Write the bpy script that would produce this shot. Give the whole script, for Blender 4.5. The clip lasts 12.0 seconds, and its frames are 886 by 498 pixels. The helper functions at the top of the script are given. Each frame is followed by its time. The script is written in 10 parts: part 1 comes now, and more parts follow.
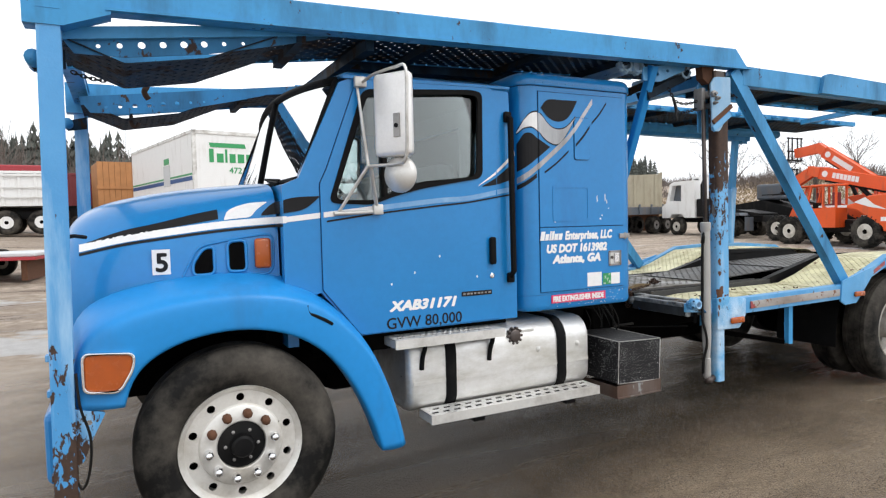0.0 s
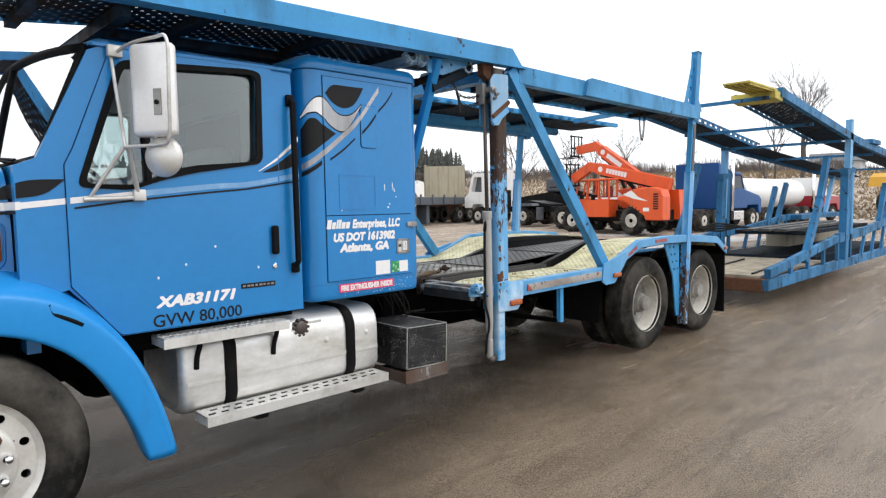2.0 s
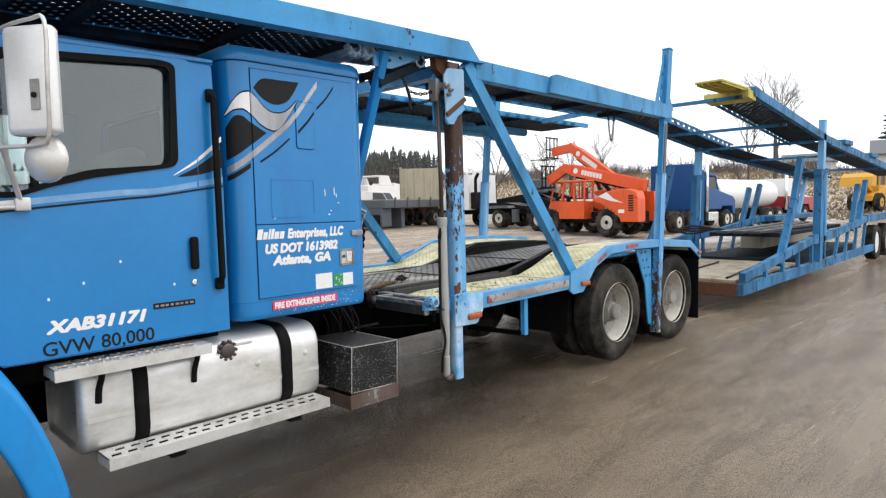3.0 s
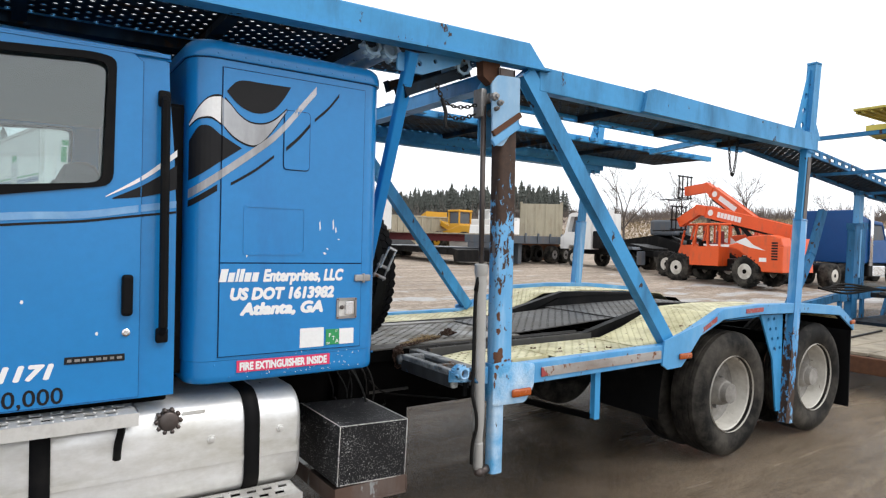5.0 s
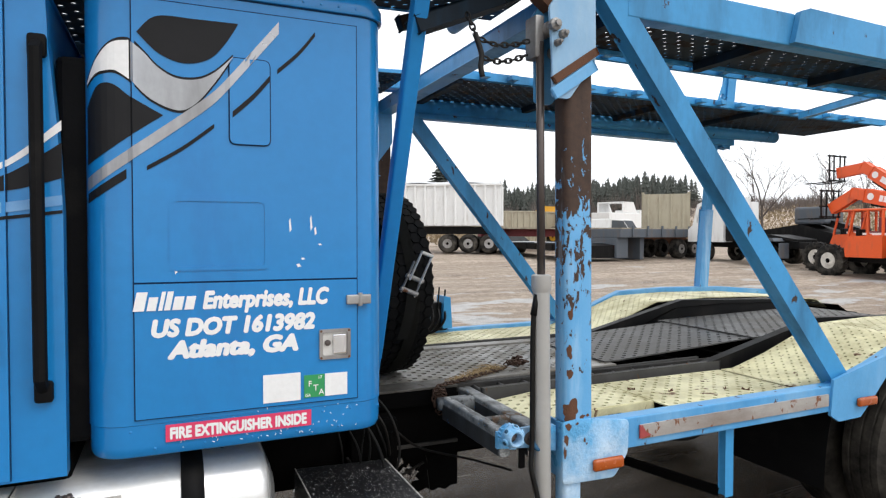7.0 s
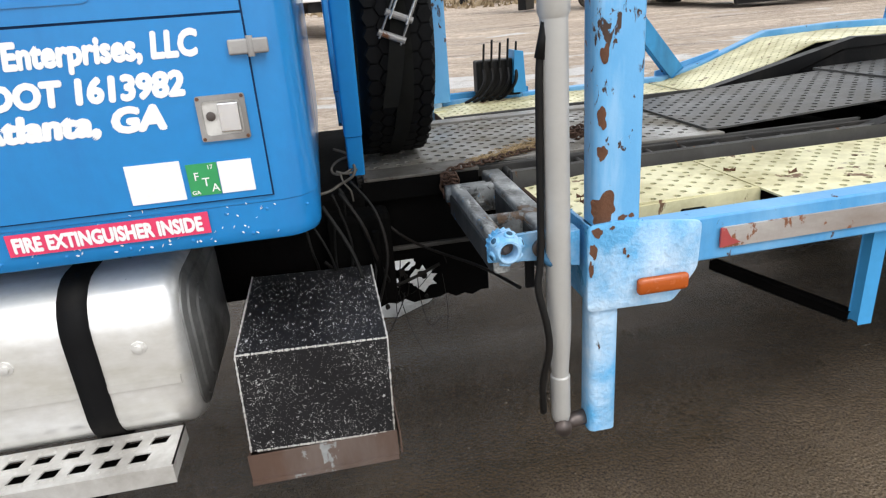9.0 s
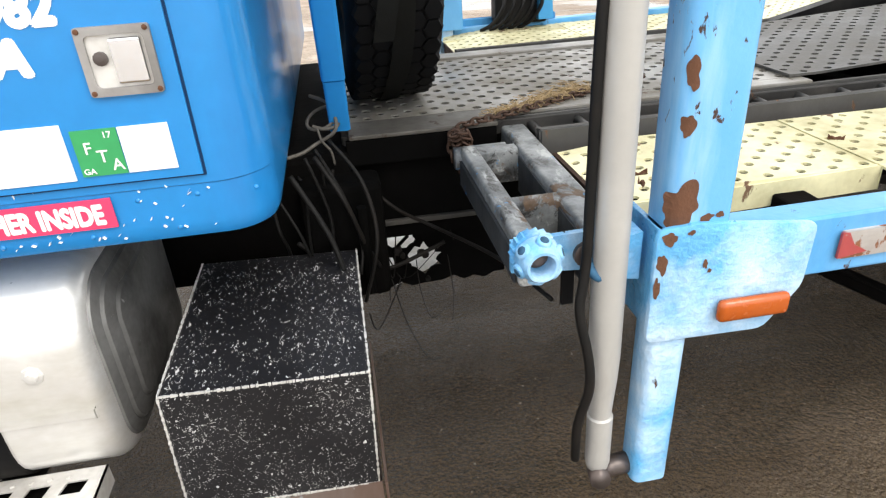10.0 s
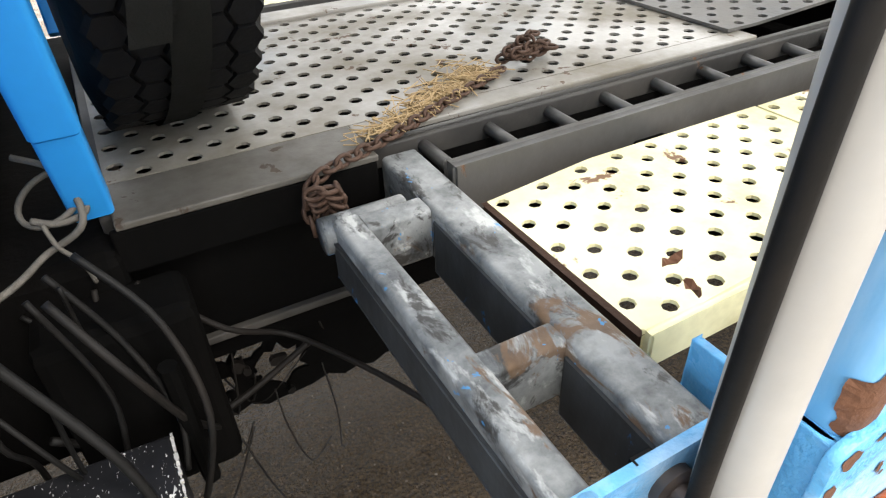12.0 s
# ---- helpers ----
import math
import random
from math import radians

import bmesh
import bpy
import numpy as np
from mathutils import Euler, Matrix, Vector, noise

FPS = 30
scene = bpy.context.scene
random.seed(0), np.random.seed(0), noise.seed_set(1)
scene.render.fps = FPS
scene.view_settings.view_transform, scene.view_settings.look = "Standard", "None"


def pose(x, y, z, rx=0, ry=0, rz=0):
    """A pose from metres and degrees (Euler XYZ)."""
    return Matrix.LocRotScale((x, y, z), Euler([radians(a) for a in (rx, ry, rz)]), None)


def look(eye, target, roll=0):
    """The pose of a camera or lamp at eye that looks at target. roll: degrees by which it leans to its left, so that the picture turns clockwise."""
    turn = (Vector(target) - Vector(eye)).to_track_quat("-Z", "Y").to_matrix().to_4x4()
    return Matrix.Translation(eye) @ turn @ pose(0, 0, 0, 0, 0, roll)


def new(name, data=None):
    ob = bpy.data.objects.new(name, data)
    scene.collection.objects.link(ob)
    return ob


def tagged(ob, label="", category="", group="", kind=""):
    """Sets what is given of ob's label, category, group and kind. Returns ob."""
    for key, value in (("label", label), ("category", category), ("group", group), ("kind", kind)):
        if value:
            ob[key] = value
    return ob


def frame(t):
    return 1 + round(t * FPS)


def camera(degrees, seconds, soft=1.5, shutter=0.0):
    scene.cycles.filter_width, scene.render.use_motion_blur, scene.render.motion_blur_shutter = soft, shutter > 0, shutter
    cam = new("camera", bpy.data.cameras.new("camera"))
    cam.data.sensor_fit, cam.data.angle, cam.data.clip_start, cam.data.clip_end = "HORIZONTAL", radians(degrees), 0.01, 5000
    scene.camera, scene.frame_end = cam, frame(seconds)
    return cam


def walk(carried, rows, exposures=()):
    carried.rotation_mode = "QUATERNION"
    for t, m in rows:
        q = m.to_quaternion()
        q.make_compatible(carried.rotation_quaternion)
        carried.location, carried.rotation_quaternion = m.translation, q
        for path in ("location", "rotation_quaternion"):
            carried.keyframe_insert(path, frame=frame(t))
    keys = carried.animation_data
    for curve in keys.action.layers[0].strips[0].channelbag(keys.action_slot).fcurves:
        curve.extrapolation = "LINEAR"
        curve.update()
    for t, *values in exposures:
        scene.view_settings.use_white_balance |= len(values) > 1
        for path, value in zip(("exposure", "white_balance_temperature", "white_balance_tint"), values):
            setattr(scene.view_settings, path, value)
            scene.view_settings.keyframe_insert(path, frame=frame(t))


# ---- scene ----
cam = camera(70.3, 12.0, soft=1.25)
METRES, EYE, TILT, LEAN, TURN = 5.374, 1.654, 0.0, 0.0, -27.0
ROWS = [
    (0.0, 0.0, 0.0, 0.0, -0.07, -2.85, 1.37),
    (0.5, 0.0031, -0.0015, -0.001, -4.53, -2.81, 1.5),
    (1.0, 0.0103, -0.0042, -0.0013, -9.59, -2.72, 1.2),
    (1.5, 0.0196, -0.0052, -0.0038, -13.74, -3.69, 0.91),
    (2.0, 0.0327, 0.0078, -0.002, -17.02, -4.18, 0.98),
    (2.5, 0.0589, 0.0379, 0.0005, -20.32, -4.34, 1.37),
    (4.5, 0.2007, 0.173, 0.0071, -9.44, -1.67, -0.26),
    (5.0, 0.2409, 0.2207, 0.0106, -7.29, -0.95, -1.46),
    (5.5, 0.2843, 0.2633, 0.0132, 0.6, -0.52, -1.33),
    (6.0, 0.3015, 0.3165, 0.0126, 2.94, -0.63, -1.03),
    (6.5, 0.3118, 0.3681, 0.0144, 2.9, -0.97, -0.57),
    (8.5, 0.3818, 0.5606, 0.0001, 11.38, -11.35, 3.27),
    (9.0, 0.4009, 0.5897, -0.0174, 16.08, -21.59, 4.14),
    (9.5, 0.3876, 0.6336, -0.0257, 17.87, -26.86, 4.15),
    (10.0, 0.3746, 0.6797, -0.0258, 17.21, -28.11, 3.22),
    (10.5, 0.3696, 0.7225, -0.0299, 19.03, -30.58, 5.74),
    (11.0, 0.3589, 0.7569, -0.0346, 19.46, -33.74, 4.88),
    (11.5, 0.3318, 0.7938, -0.0317, 5.65, -33.66, 4.57),
    (12.0, 0.3195, 0.8138, -0.0334, -1.81, -35.42, 1.92),
]
walk(cam, [(t, pose(0, 0, EYE, TILT, LEAN, TURN) @ pose(METRES * x, METRES * y, METRES * z, 90 + pitch, roll, yaw)) for t, x, y, z, yaw, pitch, roll in ROWS],
     exposures=((0.0, 0.31, 6500, 10), (4.5, 0.31, 6500, 10), (6.7, 0.31, 6500, 10), (8.5, 0.37, 6550, 10), (9.0, 0.63, 6550, 10), (9.5, 0.86, 6650, 10), (10.0, 1.12, 6800, 10), (10.5, 1.46, 6900, 10), (11.0, 1.70, 6950, 10), (11.5, 1.65, 6950, 10), (12.0, 1.62, 6900, 10)))

# ---- daylight: a bright overcast sky ----
scene.view_settings.exposure = 0.0
world = bpy.data.worlds.new("overcast_sky")
scene.world = world
world.use_nodes = True
wn, wl = world.node_tree.nodes, world.node_tree.links
wn.clear()
w_out = wn.new("ShaderNodeOutputWorld")
w_bg = wn.new("ShaderNodeBackground")
w_sky = wn.new("ShaderNodeTexSky")
w_sky.sky_type, w_sky.sun_disc = "NISHITA", False
w_sky.sun_elevation, w_sky.sun_rotation = radians(51), radians(148)
w_sky.air_density, w_sky.dust_density = 1.0, 3.0
w_hsv = wn.new("ShaderNodeHueSaturation")
w_hsv.inputs["Saturation"].default_value = 0.12
w_mix = wn.new("ShaderNodeMix")
w_mix.data_type = "RGBA"
w_mix.inputs["Factor"].default_value = 0.8
w_mix.inputs["B"].default_value = (10.6, 10.9, 11.3, 1)
w_bg.inputs["Strength"].default_value = 0.12
wl.new(w_sky.outputs["Color"], w_hsv.inputs["Color"])
wl.new(w_hsv.outputs["Color"], w_mix.inputs["A"])
wl.new(w_mix.outputs["Result"], w_bg.inputs["Color"])
wl.new(w_bg.outputs["Background"], w_out.inputs["Surface"])

sun_data = bpy.data.lights.new("sun", "SUN")
sun_data.energy, sun_data.angle, sun_data.color = 0.9, radians(25), (1.0, 0.97, 0.93)
sun = new("sun", sun_data)
sun.matrix_world = look((7, -11, 16), (0, 0, 0))

# ---- materials ----
def nodes_of(name):
    m = bpy.data.materials.new(name)
    m.use_nodes = True
    nt = m.node_tree
    return m, nt, nt.nodes["Principled BSDF"]


def add(nt, kind, **values):
    n = nt.nodes.new(kind)
    for key, value in values.items():
        n.inputs[key].default_value = value
    return n


def coords(nt, stretch=(1, 1, 1), spin=(0, 0, 0)):
    tc, mp = nt.nodes.new("ShaderNodeTexCoord"), nt.nodes.new("ShaderNodeMapping")
    mp.inputs["Scale"].default_value = stretch
    mp.inputs["Rotation"].default_value = spin
    nt.links.new(tc.outputs["Object"], mp.inputs["Vector"])
    return mp.outputs["Vector"]


def grain(nt, scale, detail=4.0, rough=0.55, stretch=(1, 1, 1), distortion=0.0):
    n = add(nt, "ShaderNodeTexNoise", Scale=scale, Detail=detail, Roughness=rough, Distortion=distortion)
    nt.links.new(coords(nt, stretch), n.inputs["Vector"])
    return n.outputs["Fac"]


def ramp(nt, fac, stops):
    r = nt.nodes.new("ShaderNodeValToRGB")
    e = r.color_ramp.elements
    while len(e) < len(stops):
        e.new(0.5)
    for el, (p, c) in zip(e, stops):
        el.position = p
        el.color = (*c, 1) if hasattr(c, "__len__") else (c, c, c, 1)
    nt.links.new(fac, r.inputs["Fac"])
    return r.outputs["Color"]


def blend(nt, fac, a, b, mode="MIX"):
    m = nt.nodes.new("ShaderNodeMix")
    m.data_type, m.blend_type = "RGBA", mode
    for key, v in (("Factor", fac), ("A", a), ("B", b)):
        if isinstance(v, (int, float)):
            m.inputs[key].default_value = v if key == "Factor" else (v, v, v, 1)
        elif isinstance(v, tuple):
            m.inputs[key].default_value = (*v, 1)
        else:
            nt.links.new(v, m.inputs[key])
    return m.outputs["Result"]


def bump(nt, bsdf, height, strength=0.2, distance=0.01):
    b = add(nt, "ShaderNodeBump", Strength=strength, Distance=distance)
    nt.links.new(height, b.inputs["Height"])
    nt.links.new(b.outputs["Normal"], bsdf.inputs["Normal"])


def tint(c, k):
    return tuple(min(1, v * k) for v in c)


def surface(name, col, rough=0.6, metal=0.0, vary=0.2, scale=4.0, fine=60.0, relief=0.15, coat=0.0,
            chips=None, chip_at=0.68, chip_scale=14.0, dirt=None, dirt_at=0.6, spec=0.5, streak=(1, 1, 0.25), depth=0.004):
    """A worn surface: two scales of tone, optional chips down to another colour, streaky dirt, uneven gloss and fine relief."""
    m, nt, p = nodes_of(name)
    c = blend(nt, grain(nt, scale, 5), tint(col, 1 - vary), tint(col, 1 + vary))
    c = blend(nt, ramp(nt, grain(nt, fine, 3), [(0.3, 0.0), (0.75, 0.35)]), c, tint(col, 0.8))
    r = blend(nt, grain(nt, scale * 2.3, 4), max(rough - 0.12, 0.03), min(rough + 0.12, 1.0))
    if dirt:
        mask = ramp(nt, grain(nt, 3.1, 6, 0.65, streak), [(dirt_at - 0.12, 0.0), (dirt_at + 0.12, 0.75)])
        c = blend(nt, mask, c, dirt)
        r = blend(nt, mask, r, 0.8)
    metal_mask = None
    if chips:
        metal_mask = ramp(nt, grain(nt, chip_scale, 7, 0.62, (1, 1, 0.6), 0.3), [(chip_at, 0.0), (chip_at + 0.025, 1.0)])
        chip_col = blend(nt, grain(nt, 45, 4), tint(chips, 0.6), tint(chips, 1.3))
        c = blend(nt, metal_mask, c, chip_col)
        r = blend(nt, metal_mask, r, 0.85)
    nt.links.new(c, p.inputs["Base Color"])
    nt.links.new(r, p.inputs["Roughness"])
    p.inputs["Metallic"].default_value = metal
    p.inputs["Specular IOR Level"].default_value = spec
    p.inputs["Coat Weight"].default_value = coat
    p.inputs["Coat Roughness"].default_value = 0.12
    if relief:
        h = grain(nt, fine * 1.5, 4)
        if metal_mask is not None:
            h = blend(nt, 0.6, h, blend(nt, metal_mask, 1.0, 0.0))
        bump(nt, p, h, relief, depth)
    return m


def scratched_paint():
    """Black paint knocked full of small bright nicks, thicker in places, with some longer scratches."""
    m, nt, p = nodes_of("scratched_black_paint")
    dense = ramp(nt, grain(nt, 6, 4), [(0.36, 0.0), (0.66, 0.06)])
    nick = nt.nodes.new("ShaderNodeMath")
    nt.links.new(grain(nt, 165, 3, 0.5, (1, 0.5, 1), 1.4), nick.inputs[0])
    nt.links.new(dense, nick.inputs[1])
    mask = ramp(nt, nick.outputs[0], [(0.674, 0.0), (0.694, 1.0)])
    line = ramp(nt, grain(nt, 60, 2, 0.5, (1.0, 0.30, 1.0), 3.0), [(0.69, 0.0), (0.70, 0.8)])
    mask = blend(nt, 1.0, mask, line, "LIGHTEN")
    c = blend(nt, grain(nt, 6, 5), (0.004, 0.004, 0.005), (0.016, 0.016, 0.018))
    nt.links.new(blend(nt, mask, c, (0.55, 0.55, 0.54)), p.inputs["Base Color"])
    nt.links.new(blend(nt, mask, 0.42, 0.6), p.inputs["Roughness"])
    p.inputs["Specular IOR Level"].default_value = 0.25
    bump(nt, p, blend(nt, 0.5, grain(nt, 60, 4), mask), 0.25, 0.003)
    return m


BLUE = (0.008, 0.205, 0.53)
RUST = (0.105, 0.043, 0.020)
M = {}
M["cab_blue"] = surface("cab_blue_paint", BLUE, 0.34, vary=0.10, scale=1.5, fine=25, relief=0.035, coat=0.55, chips=(0.4, 0.5, 0.62), chip_at=0.80, chip_scale=9, dirt=(0.012, 0.13, 0.38), dirt_at=0.70, spec=0.28)
M["rack_blue"] = surface("rack_blue_paint", (0.050, 0.29, 0.585), 0.38, vary=0.22, scale=3, fine=40, relief=0.14, chips=(0.06, 0.04, 0.032), chip_at=0.645, chip_scale=13, dirt=(0.03, 0.09, 0.16), dirt_at=0.60, spec=0.3)
M["post_blue"] = surface("flaking_light_blue_paint", (0.09, 0.345, 0.65), 0.34, vary=0.2, scale=5, fine=45, relief=0.4, chips=RUST, chip_at=0.675, chip_scale=12, dirt=(0.24, 0.47, 0.70), dirt_at=0.58)
M["rail_blue"] = surface("scuffed_rail_blue_paint", (0.07, 0.305, 0.60), 0.36, vary=0.25, scale=4, fine=45, relief=0.4, chips=(0.07, 0.036, 0.024), chip_at=0.64, chip_scale=15, dirt=(0.22, 0.44, 0.66), dirt_at=0.57)
M["worn_post"] = surface("half_stripped_post_paint", (0.15, 0.42, 0.72), 0.5, vary=0.2, scale=5, fine=45, relief=0.4, chips=(0.05, 0.04, 0.04), chip_at=0.53, chip_scale=24, dirt=(0.24, 0.47, 0.70), dirt_at=0.58)
M["rust_post"] = surface("rusty_brown_steel", (0.085, 0.05, 0.036), 0.6, vary=0.5, scale=6, fine=50, relief=0.35, chips=(0.26, 0.27, 0.27), chip_at=0.62, chip_scale=12, dirt=(0.16, 0.14, 0.13), dirt_at=0.58)
M["rust"] = surface("rust", RUST, 0.85, vary=0.5, scale=18, fine=90, relief=0.6)
M["black"] = surface("black_painted_steel", (0.006, 0.006, 0.0065), 0.45, vary=0.4, scale=6, fine=50, relief=0.2, dirt=(0.03, 0.027, 0.024), dirt_at=0.62, spec=0.15)
# Near-black: the shade beneath the truck is put into this grimy colour.
M["under"] = surface("shaded_grimy_underbody", (0.0022, 0.0021, 0.0020), 0.9, vary=0.5, scale=5, fine=30, relief=0.5, dirt=(0.006, 0.005, 0.0045), dirt_at=0.58, spec=0.05)
M["scratched"] = scratched_paint()
M["rubber"] = surface("black_rubber", (0.006, 0.006, 0.0065), 0.65, vary=0.3, scale=8, fine=60, relief=0.2, dirt=(0.022, 0.02, 0.018), dirt_at=0.64, streak=(1, 1, 1), spec=0.1)
M["tyre"] = surface("tyre_rubber", (0.008, 0.0078, 0.0074), 0.65, vary=0.3, scale=6, fine=70, relief=0.25, dirt=(0.105, 0.094, 0.080), dirt_at=0.55, streak=(1, 1, 1), spec=0.15)
M["alloy"] = surface("dull_aluminium", (0.70, 0.69, 0.665), 0.40, 0.45, vary=0.14, scale=5, fine=60, relief=0.1, chips=(0.22, 0.20, 0.18), chip_at=0.70, chip_scale=22, dirt=(0.30, 0.27, 0.235), dirt_at=0.58, streak=(1, 1, 1))
M["tank"] = surface("brushed_tank_aluminium", (0.86, 0.86, 0.855), 0.32, 0.62, vary=0.08, scale=3, fine=40, relief=0.06, chips=(0.34, 0.33, 0.32), chip_at=0.72, chip_scale=20, dirt=(0.44, 0.41, 0.33), dirt_at=0.58, streak=(0.4, 1, 1))
M["chrome"] = surface("chrome", (0.75, 0.75, 0.76), 0.12, 1.0, vary=0.05, scale=4, fine=30, relief=0.02)
M["steel"] = surface("bare_grey_steel", (0.34, 0.33, 0.32), 0.42, 0.45, vary=0.25, scale=7, fine=60, relief=0.25, chips=(0.22, 0.10, 0.05), chip_at=0.64, chip_scale=11, dirt=(0.14, 0.13, 0.12), dirt_at=0.56, streak=(1, 1, 1))
M["dark_plate"] = surface("wet_grey_deck_plate", (0.215, 0.206, 0.188), 0.33, 0.12, vary=0.45, scale=3.5, fine=45, relief=0.3, chips=(0.09, 0.055, 0.035), chip_at=0.64, chip_scale=16, dirt=(0.11, 0.09, 0.055), dirt_at=0.54, streak=(1, 1, 1))
M["black_plate"] = surface("black_ramp_plate", (0.065, 0.064, 0.062), 0.42, 0.1, vary=0.4, scale=4, fine=45, relief=0.25, dirt=(0.16, 0.15, 0.135), dirt_at=0.58, streak=(1, 1, 1), spec=0.3)
M["cream_plate"] = surface("cream_painted_deck_plate", (0.76, 0.715, 0.45), 0.45, vary=0.2, scale=4, fine=45, relief=0.25, chips=(0.16, 0.09, 0.05), chip_at=0.625, chip_scale=10, dirt=(0.29, 0.25, 0.12), dirt_at=0.54, streak=(1, 1, 1))
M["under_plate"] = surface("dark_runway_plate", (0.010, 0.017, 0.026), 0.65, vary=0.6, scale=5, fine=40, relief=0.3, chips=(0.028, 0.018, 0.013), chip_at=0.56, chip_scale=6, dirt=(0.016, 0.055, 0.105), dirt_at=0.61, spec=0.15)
M["barrel"] = surface("grey_cylinder_barrel", (0.42, 0.41, 0.39), 0.42, 0.15, vary=0.15, scale=5, fine=40, relief=0.12, chips=(0.16, 0.10, 0.06), chip_at=0.74, chip_scale=10, dirt=(0.22, 0.2, 0.18), dirt_at=0.66)
M["rod"] = surface("dark_rod_steel", (0.09, 0.075, 0.07), 0.35, 0.5, vary=0.3, scale=9, fine=60, relief=0.15, dirt=(0.13, 0.08, 0.06), dirt_at=0.6)
M["amber"] = surface("amber_lens", (0.38, 0.072, 0.004), 0.25, vary=0.3, scale=14, fine=120, relief=0.15, coat=0.15)
M["red_lens"] = surface("red_reflector", (0.45, 0.03, 0.02), 0.25, vary=0.15, scale=30, fine=120, relief=0.1)
M["white"] = surface("white_paint", (0.78, 0.78, 0.77), 0.4, vary=0.05, scale=3, fine=40, relief=0.05, dirt=(0.5, 0.47, 0.43), dirt_at=0.68)
M["decal_white"] = surface("white_vinyl", (0.82, 0.82, 0.82), 0.4, vary=0.04, scale=8, fine=60, relief=0.02)
M["decal_silver"] = surface("silver_vinyl", (0.42, 0.43, 0.45), 0.3, 0.5, vary=0.35, scale=5, fine=50, relief=0.03, dirt=(0.2, 0.2, 0.2), dirt_at=0.6)
M["decal_black"] = surface("charcoal_vinyl", (0.012, 0.012, 0.0135), 0.55, vary=0.2, scale=8, fine=60, relief=0.03, spec=0.2)
M["decal_faded"] = surface("faded_stripe_vinyl", (0.22, 0.42, 0.66), 0.5, vary=0.25, scale=5, fine=50, relief=0.02, dirt=(0.06, 0.24, 0.56), dirt_at=0.52, streak=(1, 1, 1))
M["decal_red"] = surface("red_vinyl", (0.70, 0.045, 0.13), 0.45, vary=0.1, scale=12, fine=60, relief=0.02)
M["decal_green"] = surface("green_vinyl", (0.03, 0.30, 0.10), 0.45, vary=0.15, scale=20, fine=60, relief=0.02)
M["orange"] = surface("orange_machine_paint", (0.74, 0.095, 0.014), 0.4, vary=0.1, scale=2, fine=30, relief=0.04, coat=0.1, dirt=(0.34, 0.10, 0.05), dirt_at=0.66)
M["beige"] = surface("beige_corrugated_steel", (0.40, 0.36, 0.27), 0.6, vary=0.15, scale=1.5, fine=20, relief=0.1, dirt=(0.25, 0.2, 0.14), dirt_at=0.62)
M["grey_steel"] = surface("slate_grey_paint", (0.08, 0.095, 0.115), 0.55, vary=0.25, scale=1.2, fine=15, relief=0.1, dirt=(0.14, 0.11, 0.09), dirt_at=0.62)
M["red_paint"] = surface("red_truck_paint", (0.36, 0.02, 0.03), 0.35, vary=0.1, scale=1.5, fine=20, relief=0.03, coat=0.2)
M["navy"] = surface("dark_blue_truck_paint", (0.006, 0.070, 0.235), 0.4, vary=0.12, scale=1.5, fine=20, relief=0.03, coat=0.05, spec=0.25)
M["yellow"] = surface("yellow_machine_paint", (0.62, 0.32, 0.02), 0.45, vary=0.12, scale=1.5, fine=20, relief=0.03)
M["moss_yellow"] = surface("mossy_yellow_paint", (0.42, 0.36, 0.07), 0.6, vary=0.25, scale=5, fine=40, relief=0.2, dirt=(0.12, 0.1, 0.05), dirt_at=0.6)
M["wood"] = surface("weathered_orange_wood", (0.42, 0.19, 0.07), 0.7, vary=0.3, scale=3, fine=30, relief=0.3)
M["planks"] = surface("grey_deck_planks", (0.36, 0.31, 0.23), 0.7, vary=0.3, scale=3, fine=30, relief=0.3, dirt=(0.12, 0.10, 0.08), dirt_at=0.58)
M["maroon"] = surface("faded_maroon_tarp", (0.17, 0.03, 0.035), 0.7, vary=0.2, scale=1.5, fine=20, relief=0.1)
M["roof"] = surface("grey_roof_shingle", (0.16, 0.17, 0.18), 0.8, vary=0.15, scale=2, fine=20, relief=0.2)
M["siding"] = surface("pale_siding", (0.55, 0.56, 0.57), 0.7, vary=0.08, scale=2, fine=20, relief=0.1)
M["bark"] = surface("bark", (0.10, 0.085, 0.075), 0.9, vary=0.3, scale=6, fine=40, relief=0.5)
M["twig"] = surface("bare_twigs", (0.13, 0.11, 0.10), 0.9, vary=0.3, scale=3, fine=20, relief=0.0)
M["needles"] = surface("dark_conifer_needles", (0.10, 0.108, 0.097), 0.95, vary=0.35, scale=0.3, fine=9, relief=0.0, spec=0.05)
M["scrub"] = surface("bare_brown_scrub", (0.20, 0.17, 0.155), 0.95, vary=0.3, scale=0.3, fine=4, relief=0.0, spec=0.05)
M["straw"] = surface("dry_straw", (0.34, 0.24, 0.12), 0.8, vary=0.3, scale=20, fine=90, relief=0.1)
M["chain_dark"] = surface("blackened_chain", (0.012, 0.011, 0.011), 0.55, 0.4, vary=0.4, scale=30, fine=90, relief=0.4)
M["chain"] = surface("rusty_chain", (0.060, 0.031, 0.019), 0.7, 0.3, vary=0.4, scale=30, fine=90, relief=0.4)
M["strap"] = surface("dark_webbing", (0.022, 0.022, 0.02), 0.85, vary=0.2, scale=20, fine=200, relief=0.3, spec=0.1)
M["cable"] = surface("black_hose", (0.006, 0.0058, 0.0055), 0.6, vary=0.4, scale=10, fine=60, relief=0.15, dirt=(0.020, 0.015, 0.012), dirt_at=0.58, streak=(1, 1, 1), spec=0.2)
